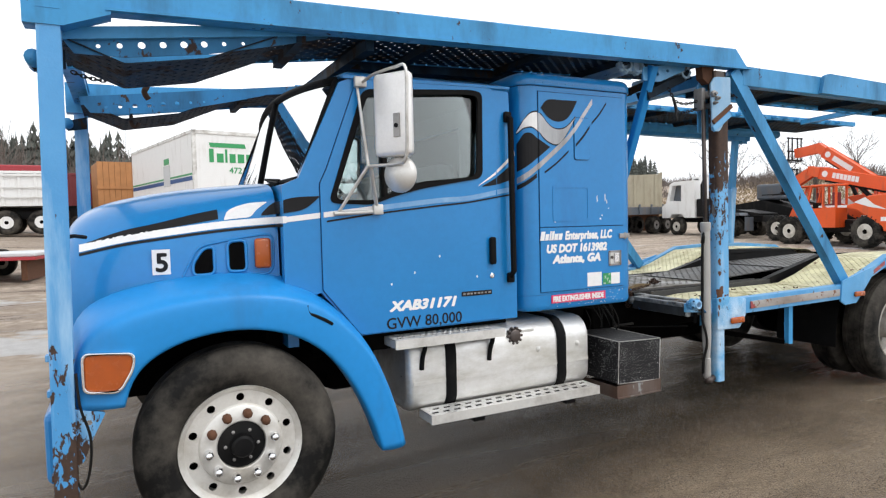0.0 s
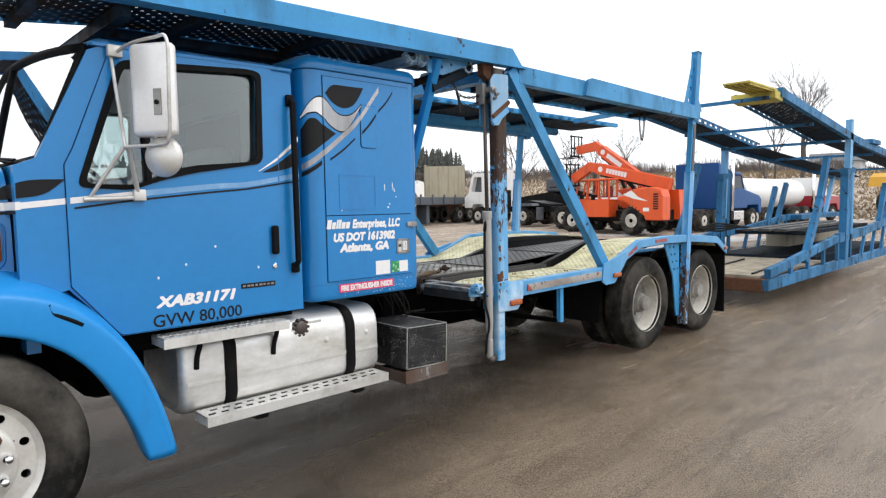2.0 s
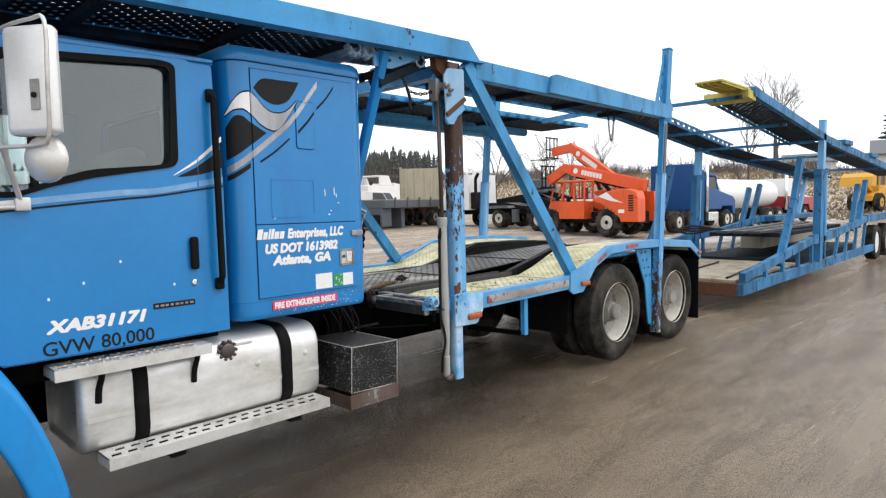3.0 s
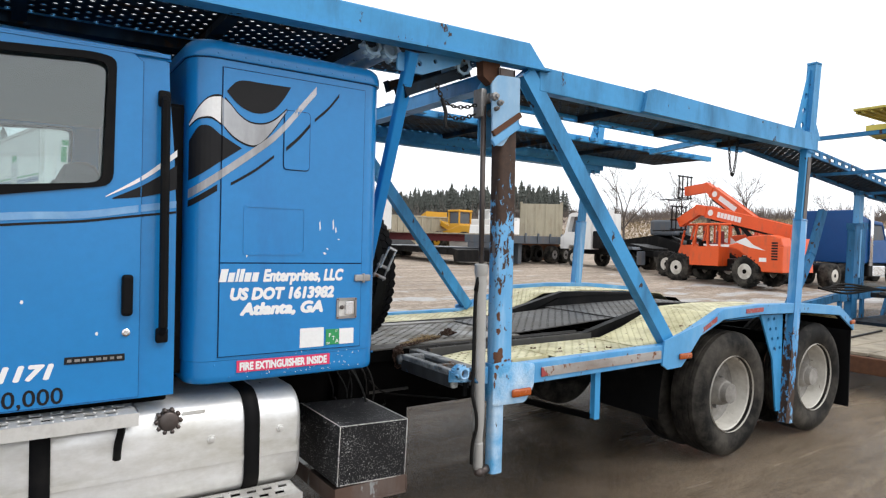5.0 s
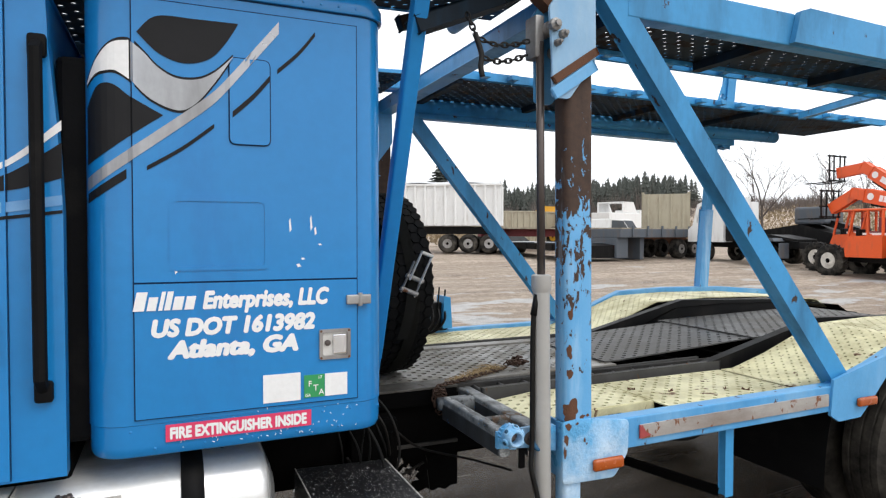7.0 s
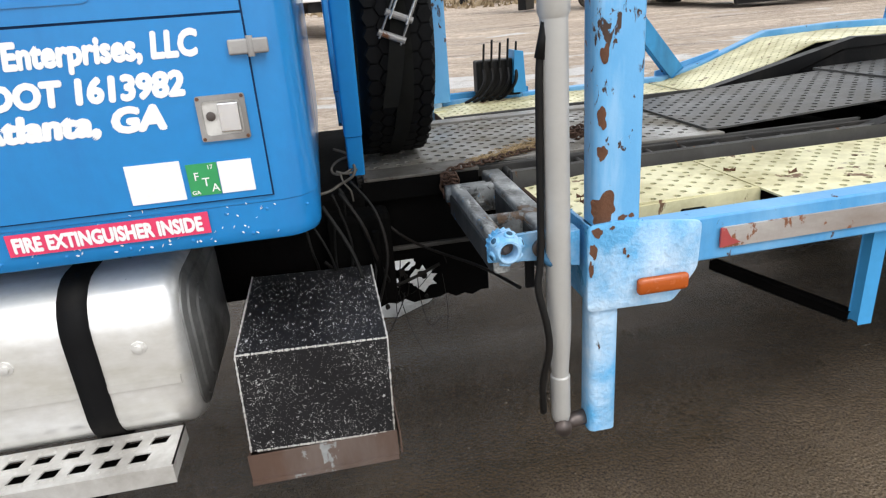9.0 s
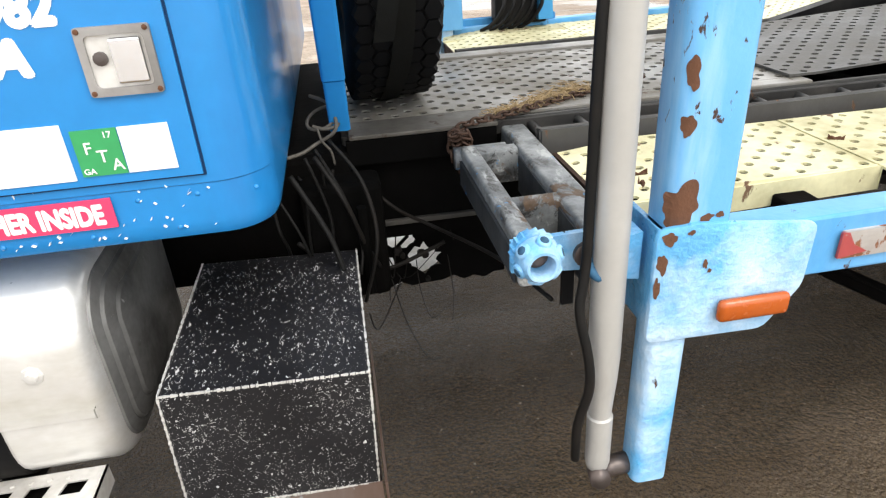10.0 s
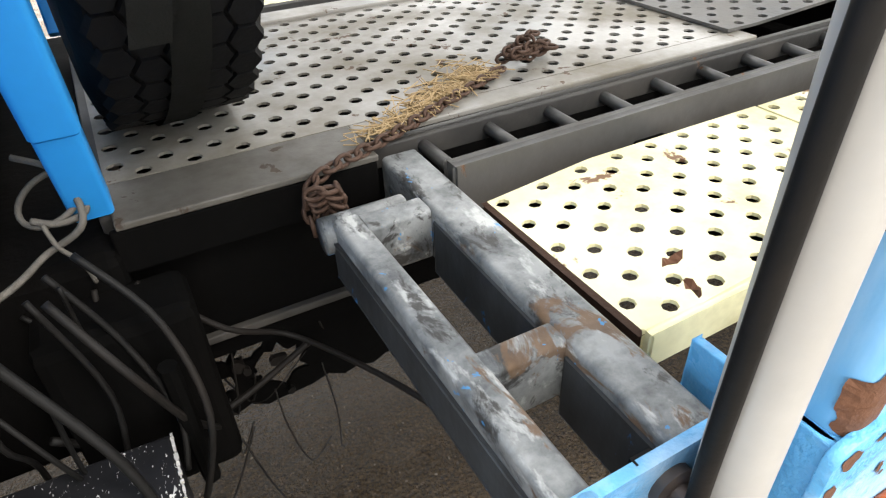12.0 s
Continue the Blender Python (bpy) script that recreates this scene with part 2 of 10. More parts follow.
M["frame_black"] = surface("worn_black_frame_paint", (0.030, 0.029, 0.028), 0.5, vary=0.5, scale=7, fine=60, relief=0.35, chips=(0.09, 0.05, 0.032), chip_at=0.69, chip_scale=14, dirt=(0.075, 0.068, 0.060), dirt_at=0.56, streak=(1, 1, 1), spec=0.3)
M["liner"] = surface("grey_cab_lining", (0.20, 0.205, 0.20), 0.8, vary=0.08, scale=3, fine=60, relief=0.1)
M["interior"] = surface("grey_cab_trim", (0.16, 0.16, 0.165), 0.7, vary=0.15, scale=4, fine=60, relief=0.1)

M["rim_white"] = surface("dusty_white_rim", (0.60, 0.575, 0.52), 0.55, vary=0.18, scale=5, fine=50, relief=0.15, chips=(0.12, 0.09, 0.07), chip_at=0.67, chip_scale=18, dirt=(0.28, 0.25, 0.21), dirt_at=0.55, streak=(1, 1, 1), spec=0.3)
M["rim_grimy"] = surface("grimy_wheel_disc", (0.36, 0.345, 0.32), 0.7, vary=0.3, scale=5, fine=50, relief=0.2, dirt=(0.09, 0.08, 0.07), dirt_at=0.5, streak=(1, 1, 1), spec=0.2)
# The whitish dirt colour here paints sky reflected in the wet gloss.
M["blister_blue"] = surface("blistered_light_blue_paint_with_sheen", (0.105, 0.375, 0.67), 0.30, vary=0.30, scale=7, fine=42, relief=1.0, chips=RUST, chip_at=0.69, chip_scale=14, dirt=(0.74, 0.83, 0.90), dirt_at=0.56, depth=0.012, streak=(1, 1, 1))
M["track_grey"] = surface("grimy_grey_track", (0.075, 0.074, 0.072), 0.38, 0.2, vary=0.35, scale=6, fine=60, relief=0.3, chips=(0.15, 0.08, 0.045), chip_at=0.66, chip_scale=14, dirt=(0.05, 0.047, 0.043), dirt_at=0.55, streak=(1, 1, 1))
M["chalk_blue"] = surface("chalky_pale_blue_paint", (0.36, 0.52, 0.66), 0.6, vary=0.25, scale=7, fine=50, relief=0.35, chips=RUST, chip_at=0.66, chip_scale=12, dirt=(0.16, 0.36, 0.60), dirt_at=0.54, spec=0.3)
M["mirror_shell"] = surface("bright_mirror_shell", (0.84, 0.83, 0.82), 0.34, 0.35, vary=0.07, scale=6, fine=60, relief=0.06, chips=(0.25, 0.22, 0.2), chip_at=0.76, chip_scale=18, dirt=(0.6, 0.57, 0.53), dirt_at=0.62)
M["trailer_blue"] = surface("grimy_trailer_blue", (0.028, 0.185, 0.40), 0.5, vary=0.3, scale=2.2, fine=30, relief=0.2, chips=(0.05, 0.035, 0.03), chip_at=0.60, chip_scale=9, dirt=(0.022, 0.06, 0.10), dirt_at=0.54, spec=0.25)
M["flap_yellow"] = surface("flap_yellow_paint", (0.60, 0.50, 0.10), 0.6, vary=0.25, scale=6, fine=40, relief=0.2, dirt=(0.26, 0.21, 0.06), dirt_at=0.58)
# Shade and grime of the arm's sides, put into one dark colour.
M["arm_side"] = surface("arm_side_shade_and_grime", (0.040, 0.045, 0.050), 0.5, vary=0.5, scale=9, fine=60, relief=0.35, chips=(0.03, 0.13, 0.30), chip_at=0.66, chip_scale=18, dirt=(0.016, 0.014, 0.012), dirt_at=0.52, spec=0.3)
M["rim_alloy"] = surface("polished_alloy_rim", (0.74, 0.725, 0.69), 0.33, 0.5, vary=0.12, scale=6, fine=60, relief=0.08, chips=(0.2, 0.18, 0.16), chip_at=0.72, chip_scale=22, dirt=(0.42, 0.38, 0.32), dirt_at=0.58, streak=(1, 1, 1))
M["edge_grime"] = surface("grimy_deck_edge", (0.115, 0.108, 0.096), 0.40, 0.1, vary=0.45, scale=5, fine=60, relief=0.3, chips=(0.05, 0.035, 0.025), chip_at=0.60, chip_scale=14, dirt=(0.045, 0.039, 0.030), dirt_at=0.52, streak=(1, 1, 1))
M["tape"] = surface("faded_reflector_tape", (0.34, 0.055, 0.055), 0.4, vary=0.3, scale=22, fine=120, relief=0.15, chips=(0.30, 0.27, 0.25), chip_at=0.60, chip_scale=40)
M["rub"] = surface("scraped_rub_strip", (0.44, 0.42, 0.40), 0.45, 0.3, vary=0.25, scale=9, fine=60, relief=0.3, chips=(0.24, 0.10, 0.05), chip_at=0.56, chip_scale=16, dirt=(0.20, 0.15, 0.12), dirt_at=0.56, streak=(0.3, 1, 1))
M["grit"] = surface("wet_brown_grit", (0.075, 0.050, 0.028), 0.22, vary=0.5, scale=60, fine=150, relief=0.0, spec=0.6)
M["recess"] = surface("shaded_blue_recess", (0.035, 0.12, 0.22), 0.6, vary=0.4, scale=30, fine=90, relief=0.2, dirt=(0.03, 0.03, 0.03), dirt_at=0.55, spec=0.2)
M["tank_grime"] = surface("grimy_tank_end", (0.24, 0.24, 0.235), 0.42, 0.45, vary=0.35, scale=6, fine=60, relief=0.25, chips=(0.42, 0.42, 0.41), chip_at=0.66, chip_scale=26, dirt=(0.055, 0.052, 0.048), dirt_at=0.52, streak=(1, 1, 1))
M["rope"] = surface("frayed_rope", (0.12, 0.11, 0.095), 0.9, vary=0.4, scale=40, fine=200, relief=0.5, spec=0.1)
M["joint"] = surface("dark_panel_gap", (0.006, 0.03, 0.085), 0.7, vary=0.3, scale=8, fine=60, relief=0.0, spec=0.2)
M["dark_rust"] = surface("dark_rusty_angle_iron", (0.035, 0.018, 0.012), 0.8, vary=0.5, scale=12, fine=80, relief=0.4, spec=0.2)


def peeling_post(name, sound, bare_at, most, low, high):
    """Light blue paint that peels to rusty steel between two heights."""
    m, nt, p = nodes_of(name)
    paint = blend(nt, grain(nt, 5, 5), low, high)
    # Pale upright streaks put a gloss highlight into the paint colour.
    paint = blend(nt, ramp(nt, grain(nt, 4, 6, 0.6, (1, 1, 0.15)), [(0.50, 0.0), (0.66, 0.75)]), paint, (0.46, 0.66, 0.82))
    bare = blend(nt, grain(nt, 30, 5), (0.018, 0.012, 0.010), (0.085, 0.045, 0.028))
    bare = blend(nt, ramp(nt, grain(nt, 9, 5, 0.6, (1, 1, 0.12)), [(0.55, 0.0), (0.66, 0.8)]), bare, (0.27, 0.28, 0.29))
    tc, sep = nt.nodes.new("ShaderNodeTexCoord"), nt.nodes.new("ShaderNodeSeparateXYZ")
    nt.links.new(tc.outputs["Object"], sep.inputs["Vector"])
    lift = nt.nodes.new("ShaderNodeMapRange")
    for key, v in (("From Min", sound), ("From Max", bare_at), ("To Min", -0.135), ("To Max", most)):
        lift.inputs[key].default_value = v
    nt.links.new(sep.outputs["Z"], lift.inputs["Value"])
    patch = nt.nodes.new("ShaderNodeMath")
    patch.operation = "MULTIPLY_ADD"
    patch.inputs[1].default_value = 0.45
    nt.links.new(grain(nt, 11, 4, 0.55, (1, 1, 0.4), 0.3), patch.inputs[0])
    nt.links.new(lift.outputs["Result"], patch.inputs[2])
    add_up = nt.nodes.new("ShaderNodeMath")
    add_up.operation = "MULTIPLY_ADD"
    add_up.inputs[1].default_value = 0.55
    nt.links.new(grain(nt, 42, 6, 0.62, (1, 1, 0.45), 0.5), add_up.inputs[0])
    nt.links.new(patch.outputs[0], add_up.inputs[2])
    gone = ramp(nt, add_up.outputs[0], [(0.518, 0.0), (0.532, 1.0)])
    nt.links.new(blend(nt, gone, paint, bare), p.inputs["Base Color"])
    nt.links.new(blend(nt, gone, 0.24, 0.8), p.inputs["Roughness"])
    bump(nt, p, blend(nt, 0.7, grain(nt, 80, 4), blend(nt, gone, 1.0, 0.0)), 0.5, 0.005)
    return m


def arm_paint():
    """Grey-blue paint rubbed pale on top, grime in patches, rust running at the outer end, flecks of blue."""
    m, nt, p = nodes_of("grey_arm_paint_worn")
    tone = blend(nt, ramp(nt, grain(nt, 15, 7, 0.66), [(0.36, 0.0), (0.64, 1.0)]), (0.070, 0.076, 0.080), (0.24, 0.25, 0.25))
    tone = blend(nt, ramp(nt, grain(nt, 26, 6, 0.65, (1, 0.35, 1)), [(0.55, 0.0), (0.64, 0.85)]), tone, (0.42, 0.43, 0.42))
    tone = blend(nt, ramp(nt, grain(nt, 20, 7, 0.68, (1, 0.5, 1), 0.5), [(0.56, 0.0), (0.62, 0.9)]), tone, (0.024, 0.022, 0.020))
    tc, sep = nt.nodes.new("ShaderNodeTexCoord"), nt.nodes.new("ShaderNodeSeparateXYZ")
    nt.links.new(tc.outputs["Object"], sep.inputs["Vector"])
    end = nt.nodes.new("ShaderNodeMapRange")
    for key, v in (("From Min", 3.72), ("From Max", 3.40), ("To Min", -0.06), ("To Max", 0.055)):
        end.inputs[key].default_value = v
    nt.links.new(sep.outputs["Y"], end.inputs["Value"])
    run = nt.nodes.new("ShaderNodeMath")
    nt.links.new(grain(nt, 15, 6, 0.62, (1, 0.45, 1), 0.6), run.inputs[0])
    nt.links.new(end.outputs["Result"], run.inputs[1])
    rusty = ramp(nt, run.outputs[0], [(0.575, 0.0), (0.615, 0.9)])
    c = blend(nt, rusty, tone, blend(nt, grain(nt, 40, 4), (0.055, 0.032, 0.02), (0.19, 0.12, 0.07)))
    fleck = ramp(nt, grain(nt, 26, 5, 0.6, (1, 1, 1), 0.4), [(0.66, 0.0), (0.675, 0.9)])
    c = blend(nt, fleck, c, (0.05, 0.21, 0.42))
    nt.links.new(c, p.inputs["Base Color"])
    nt.links.new(blend(nt, rusty, 0.42, 0.8), p.inputs["Roughness"])
    p.inputs["Specular IOR Level"].default_value = 0.35
    bump(nt, p, blend(nt, 0.5, grain(nt, 70, 4), grain(nt, 13, 6, 0.65, (1, 0.5, 1), 0.5)), 0.5, 0.004)
    return m


M["worn_arm"] = arm_paint()
M["peeling_post"] = peeling_post("peeling_post_paint", 1.0, 2.1, 0.115, (0.075, 0.315, 0.62), (0.165, 0.43, 0.72))
M["chipped_foot"] = peeling_post("post_paint_chipped_low_down", 1.35, 0.45, 0.075, (0.045, 0.25, 0.56), (0.10, 0.36, 0.68))
M["fender_blue"] = surface("faded_fender_blue", (0.016, 0.25, 0.63), 0.42, vary=0.08, scale=2, fine=25, relief=0.04, coat=0.05, chips=(0.3, 0.45, 0.6), chip_at=0.80, chip_scale=12, dirt=(0.03, 0.17, 0.40), dirt_at=0.66, spec=0.3)


def glass(name, tone=(0.86, 0.9, 0.9), rough=0.02, ior=1.95):
    """Thin tinted pane: clear with a gloss."""
    m, nt, p = nodes_of(name)
    tr = nt.nodes.new("ShaderNodeBsdfTransparent")
    tr.inputs["Color"].default_value = (*tone, 1)
    gl = nt.nodes.new("ShaderNodeBsdfGlossy")
    gl.inputs["Roughness"].default_value = rough
    fr = nt.nodes.new("ShaderNodeFresnel")
    fr.inputs["IOR"].default_value = ior
    mx = nt.nodes.new("ShaderNodeMixShader")
    nt.links.new(fr.outputs["Fac"], mx.inputs["Fac"])
    nt.links.new(tr.outputs["BSDF"], mx.inputs[1])
    nt.links.new(gl.outputs["BSDF"], mx.inputs[2])
    out = [n for n in nt.nodes if n.bl_idname == "ShaderNodeOutputMaterial"][0]
    nt.links.new(mx.outputs["Shader"], out.inputs["Surface"])
    return m


M["glass"] = glass("window_glass", (0.80, 0.87, 0.87))
M["screen_glass"] = glass("windscreen_glass", (0.80, 0.90, 0.88), 0.02, 3.0)
M["glass_far"] = glass("far_window_glass", (0.85, 0.9, 0.9))


def ground_material():
    """Wet brown yard: thin mud over gritty asphalt by the truck, rutted mud and puddles further out, patches of old slush."""
    m, nt, p = nodes_of("wet_yard_ground")
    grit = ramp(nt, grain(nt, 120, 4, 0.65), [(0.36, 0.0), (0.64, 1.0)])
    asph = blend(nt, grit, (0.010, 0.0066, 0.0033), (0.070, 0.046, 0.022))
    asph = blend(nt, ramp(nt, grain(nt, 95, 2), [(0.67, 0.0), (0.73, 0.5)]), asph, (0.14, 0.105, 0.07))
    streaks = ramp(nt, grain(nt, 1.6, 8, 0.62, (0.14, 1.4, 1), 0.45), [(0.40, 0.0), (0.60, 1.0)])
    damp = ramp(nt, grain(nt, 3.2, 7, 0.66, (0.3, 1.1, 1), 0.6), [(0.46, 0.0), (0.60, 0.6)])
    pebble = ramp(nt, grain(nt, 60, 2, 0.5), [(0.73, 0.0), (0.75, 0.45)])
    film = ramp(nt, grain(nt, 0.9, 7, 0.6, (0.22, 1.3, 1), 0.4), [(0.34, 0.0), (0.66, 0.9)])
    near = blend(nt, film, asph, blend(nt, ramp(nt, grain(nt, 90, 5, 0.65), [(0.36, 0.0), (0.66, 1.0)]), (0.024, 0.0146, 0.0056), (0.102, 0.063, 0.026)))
    ruts = grain(nt, 1.1, 8, 0.68, (0.16, 1.3, 1), 0.5)
    mud = blend(nt, ramp(nt, ruts, [(0.34, 0.0), (0.64, 1.0)]), (0.28, 0.215, 0.168), (0.70, 0.59, 0.485))
    mud = blend(nt, ramp(nt, grain(nt, 5.5, 7, 0.7), [(0.40, 0.0), (0.62, 0.7)]), mud, (0.27, 0.21, 0.16))
    sep = nt.nodes.new("ShaderNodeSeparateXYZ")
    tc = nt.nodes.new("ShaderNodeTexCoord")
    nt.links.new(tc.outputs["Object"], sep.inputs["Vector"])
    wob = add(nt, "ShaderNodeMath")
    wob.operation = "MULTIPLY_ADD"
    wob.inputs[1].default_value = 3.0
    nt.links.new(grain(nt, 0.5, 6), wob.inputs[0])
    nt.links.new(sep.outputs["Y"], wob.inputs[2])
    far = nt.nodes.new("ShaderNodeMapRange")
    far.inputs["From Min"].default_value, far.inputs["From Max"].default_value = 9.5, 11.5
    nt.links.new(wob.outputs[0], far.inputs["Value"])
    # open roadway painted paler for reflected sky; the dark left by the truck includes its shade
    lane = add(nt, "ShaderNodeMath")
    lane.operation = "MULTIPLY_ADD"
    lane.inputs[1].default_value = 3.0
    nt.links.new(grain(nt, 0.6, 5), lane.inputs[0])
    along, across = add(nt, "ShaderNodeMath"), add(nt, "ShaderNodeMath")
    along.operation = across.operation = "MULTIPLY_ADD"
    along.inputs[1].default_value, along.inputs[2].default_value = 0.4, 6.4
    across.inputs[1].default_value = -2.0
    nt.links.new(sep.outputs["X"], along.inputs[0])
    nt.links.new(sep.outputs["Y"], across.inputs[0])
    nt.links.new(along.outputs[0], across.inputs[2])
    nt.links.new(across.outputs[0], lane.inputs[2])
    paler = nt.nodes.new("ShaderNodeMapRange")
    paler.inputs["From Min"].default_value, paler.inputs["From Max"].default_value = 2.4, 4.6
    nt.links.new(lane.outputs[0], paler.inputs["Value"])
    # the same painted sky sheen on the open ground before the nose
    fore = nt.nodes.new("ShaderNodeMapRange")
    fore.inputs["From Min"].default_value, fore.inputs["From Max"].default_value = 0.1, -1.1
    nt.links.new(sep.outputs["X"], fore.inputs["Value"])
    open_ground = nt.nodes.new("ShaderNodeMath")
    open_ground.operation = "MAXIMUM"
    nt.links.new(paler.outputs["Result"], open_ground.inputs[0])
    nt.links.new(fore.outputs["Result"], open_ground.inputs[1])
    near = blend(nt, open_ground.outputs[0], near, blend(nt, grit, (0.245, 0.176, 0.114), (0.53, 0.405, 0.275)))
    near = blend(nt, streaks, blend(nt, 0.14, near, (0.055, 0.037, 0.021)), near)
    near = blend(nt, damp, near, blend(nt, 0.5, near, (0.10, 0.066, 0.032)))
    near = blend(nt, pebble, near, (0.30, 0.265, 0.22))
    c = blend(nt, far.outputs["Result"], near, mud)
    # old slush lies thickest along the edge of the mud
    strip = nt.nodes.new("ShaderNodeMapRange")
    for key, v in (("From Min", 20.0), ("From Max", 14.5), ("To Min", -0.05), ("To Max", 0.075)):
        strip.inputs[key].default_value = v
    nt.links.new(wob.outputs[0], strip.inputs["Value"])
    more = nt.nodes.new("ShaderNodeMath")
    nt.links.new(grain(nt, 0.55, 7, 0.6, (0.5, 1.2, 1)), more.inputs[0])
    nt.links.new(strip.outputs["Result"], more.inputs[1])
    slush = ramp(nt, more.outputs[0], [(0.585, 0.0), (0.62, 0.9)])
    slush = blend(nt, far.outputs["Result"], 0.0, slush)
    c = blend(nt, slush, c, blend(nt, grain(nt, 6, 5), (0.46, 0.45, 0.44), (0.72, 0.72, 0.72)))
    nt.links.new(c, p.inputs["Base Color"])
    wet = blend(nt, 0.45, ramp(nt, grain(nt, 0.6, 7, 0.6, (0.3, 1.3, 1)), [(0.36, 0.06), (0.6, 0.30)]), blend(nt, streaks, 0.07, 0.36))
    wet_far = ramp(nt, ruts, [(0.36, 0.15), (0.46, 0.8)])
    nt.links.new(blend(nt, far.outputs["Result"], wet, wet_far), p.inputs["Roughness"])
    p.inputs["Specular IOR Level"].default_value = 0.26
    shine = ramp(nt, grain(nt, 1.1, 7, 0.6, (0.16, 1.4, 1), 0.4), [(0.44, 0.18), (0.60, 0.6)])
    shine = blend(nt, open_ground.outputs[0], shine, blend(nt, 0.65, shine, 0.95))
    nt.links.new(blend(nt, far.outputs["Result"], shine, 0.0), p.inputs["Coat Weight"])
    p.inputs["Coat Roughness"].default_value = 0.08
    p.inputs["Coat IOR"].default_value = 1.4
    chippings = ramp(nt, grain(nt, 78, 2, 0.5), [(0.36, 0.0), (0.62, 1.0)])
    h_near = blend(nt, 0.12, blend(nt, 0.65, grit, chippings), grain(nt, 9, 6))
    h_far = blend(nt, 0.5, ruts, grain(nt, 5.5, 7, 0.7))
    b1 = add(nt, "ShaderNodeBump", Strength=1.0, Distance=0.020)
    nt.links.new(h_near, b1.inputs["Height"])
    b2 = add(nt, "ShaderNodeBump", Strength=0.8, Distance=0.09)
    nt.links.new(blend(nt, far.outputs["Result"], 0.0, h_far), b2.inputs["Height"])
    nt.links.new(b1.outputs["Normal"], b2.inputs["Normal"])
    nt.links.new(b2.outputs["Normal"], p.inputs["Normal"])
    b3 = add(nt, "ShaderNodeBump", Strength=1.0, Distance=0.012)
    nt.links.new(blend(nt, open_ground.outputs[0], blend(nt, 0.2, chippings, grit), blend(nt, 0.72, chippings, 0.5)), b3.inputs["Height"])
    nt.links.new(b3.outputs["Normal"], p.inputs["Coat Normal"])
    return m


# Pale grey that stands in for sky reflected in the wet ground.
M["slush"] = surface("pale_ground_glare", (0.62, 0.62, 0.61), 0.45, vary=0.2, scale=8, fine=40, relief=0.6, dirt=(0.34, 0.30, 0.26), dirt_at=0.56, streak=(1, 1, 1), depth=0.02)
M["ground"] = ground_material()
M["hill"] = surface("dry_brown_grass", (0.29, 0.225, 0.145), 0.95, vary=0.35, scale=0.2, fine=2.5, relief=0.3, depth=0.1, spec=0.1)

# ---- mesh tools ----
from mathutils import geometry


def part(name, bm, material, parent=None, label="", smooth=0.0):
    """Links a bmesh as one mesh object, a part of its thing; a thing's base stays at the parent's own place."""
    me = bpy.data.meshes.new(name)
    if smooth:
        for f in bm.faces:
            f.smooth = True
        for e in bm.edges:
            if len(e.link_faces) == 2 and e.calc_face_angle(0) > smooth:
                e.smooth = False
    bm.to_mesh(me)
    bm.free()
    me.materials.append(M[material])
    ob = new(name, me)
    if parent:
        ob.parent = parent
        ob.matrix_parent_inverse = Matrix.Translation(-base_of(parent))
    if label:
        tagged(ob, label)
    return ob


BASES = {}


def base_of(ob):
    return BASES.get(ob.name, Vector((0, 0, 0)))


def thing(name, base, label, category, group=""):
    ob = new(name)
    ob.empty_display_size = 0.2
    ob.location = base
    BASES[ob.name] = Vector(base)
    return tagged(ob, label, category, group)


def solo(name, bm, material, label, category, group="", kind="", smooth=0.0):
    ob = part(name, bm, material, None, "", smooth)
    return tagged(ob, label, category, group, kind)


def B():
    return bmesh.new()


def box(bm, x0, x1, y0, y1, z0, z1, bevel=0.0, seg=2):
    vs = bmesh.ops.create_cube(bm, size=1)["verts"]
    for v in vs:
        v.co = Vector((x0 + (x1 - x0) * (v.co.x + 0.5), y0 + (y1 - y0) * (v.co.y + 0.5), z0 + (z1 - z0) * (v.co.z + 0.5)))
    if bevel:
        es = list({e for v in vs for e in v.link_edges})
        bmesh.ops.bevel(bm, geom=es, offset=bevel, segments=seg, affect="EDGES", profile=0.5)
    return bm


def axes_of(d):
    d = d.normalized()
    up = Vector((0, 0, 1)) if abs(d.z) < 0.9 else Vector((0, 1, 0))
    s = d.cross(up).normalized()
    return d, s, s.cross(d).normalized()


def beam(bm, p, q, w, h, bevel=0.006, side=None):
    """A rectangular bar from p to q, w wide across and h high; side sets the way of the width."""
    p, q = Vector(p), Vector(q)
    d, s, u = axes_of(q - p)
    if side is not None:
        s = Vector(side)
        s = (s - d * s.dot(d)).normalized()
        u = s.cross(d).normalized()
    vs = bmesh.ops.create_cube(bm, size=1)["verts"]
    for v in vs:
        v.co = p + (q - p) * (v.co.x + 0.5) + s * (v.co.y * w) + u * (v.co.z * h)
    if bevel:
        bmesh.ops.bevel(bm, geom=list({e for v in vs for e in v.link_edges}), offset=bevel, segments=2, affect="EDGES", profile=0.5)
    return bm


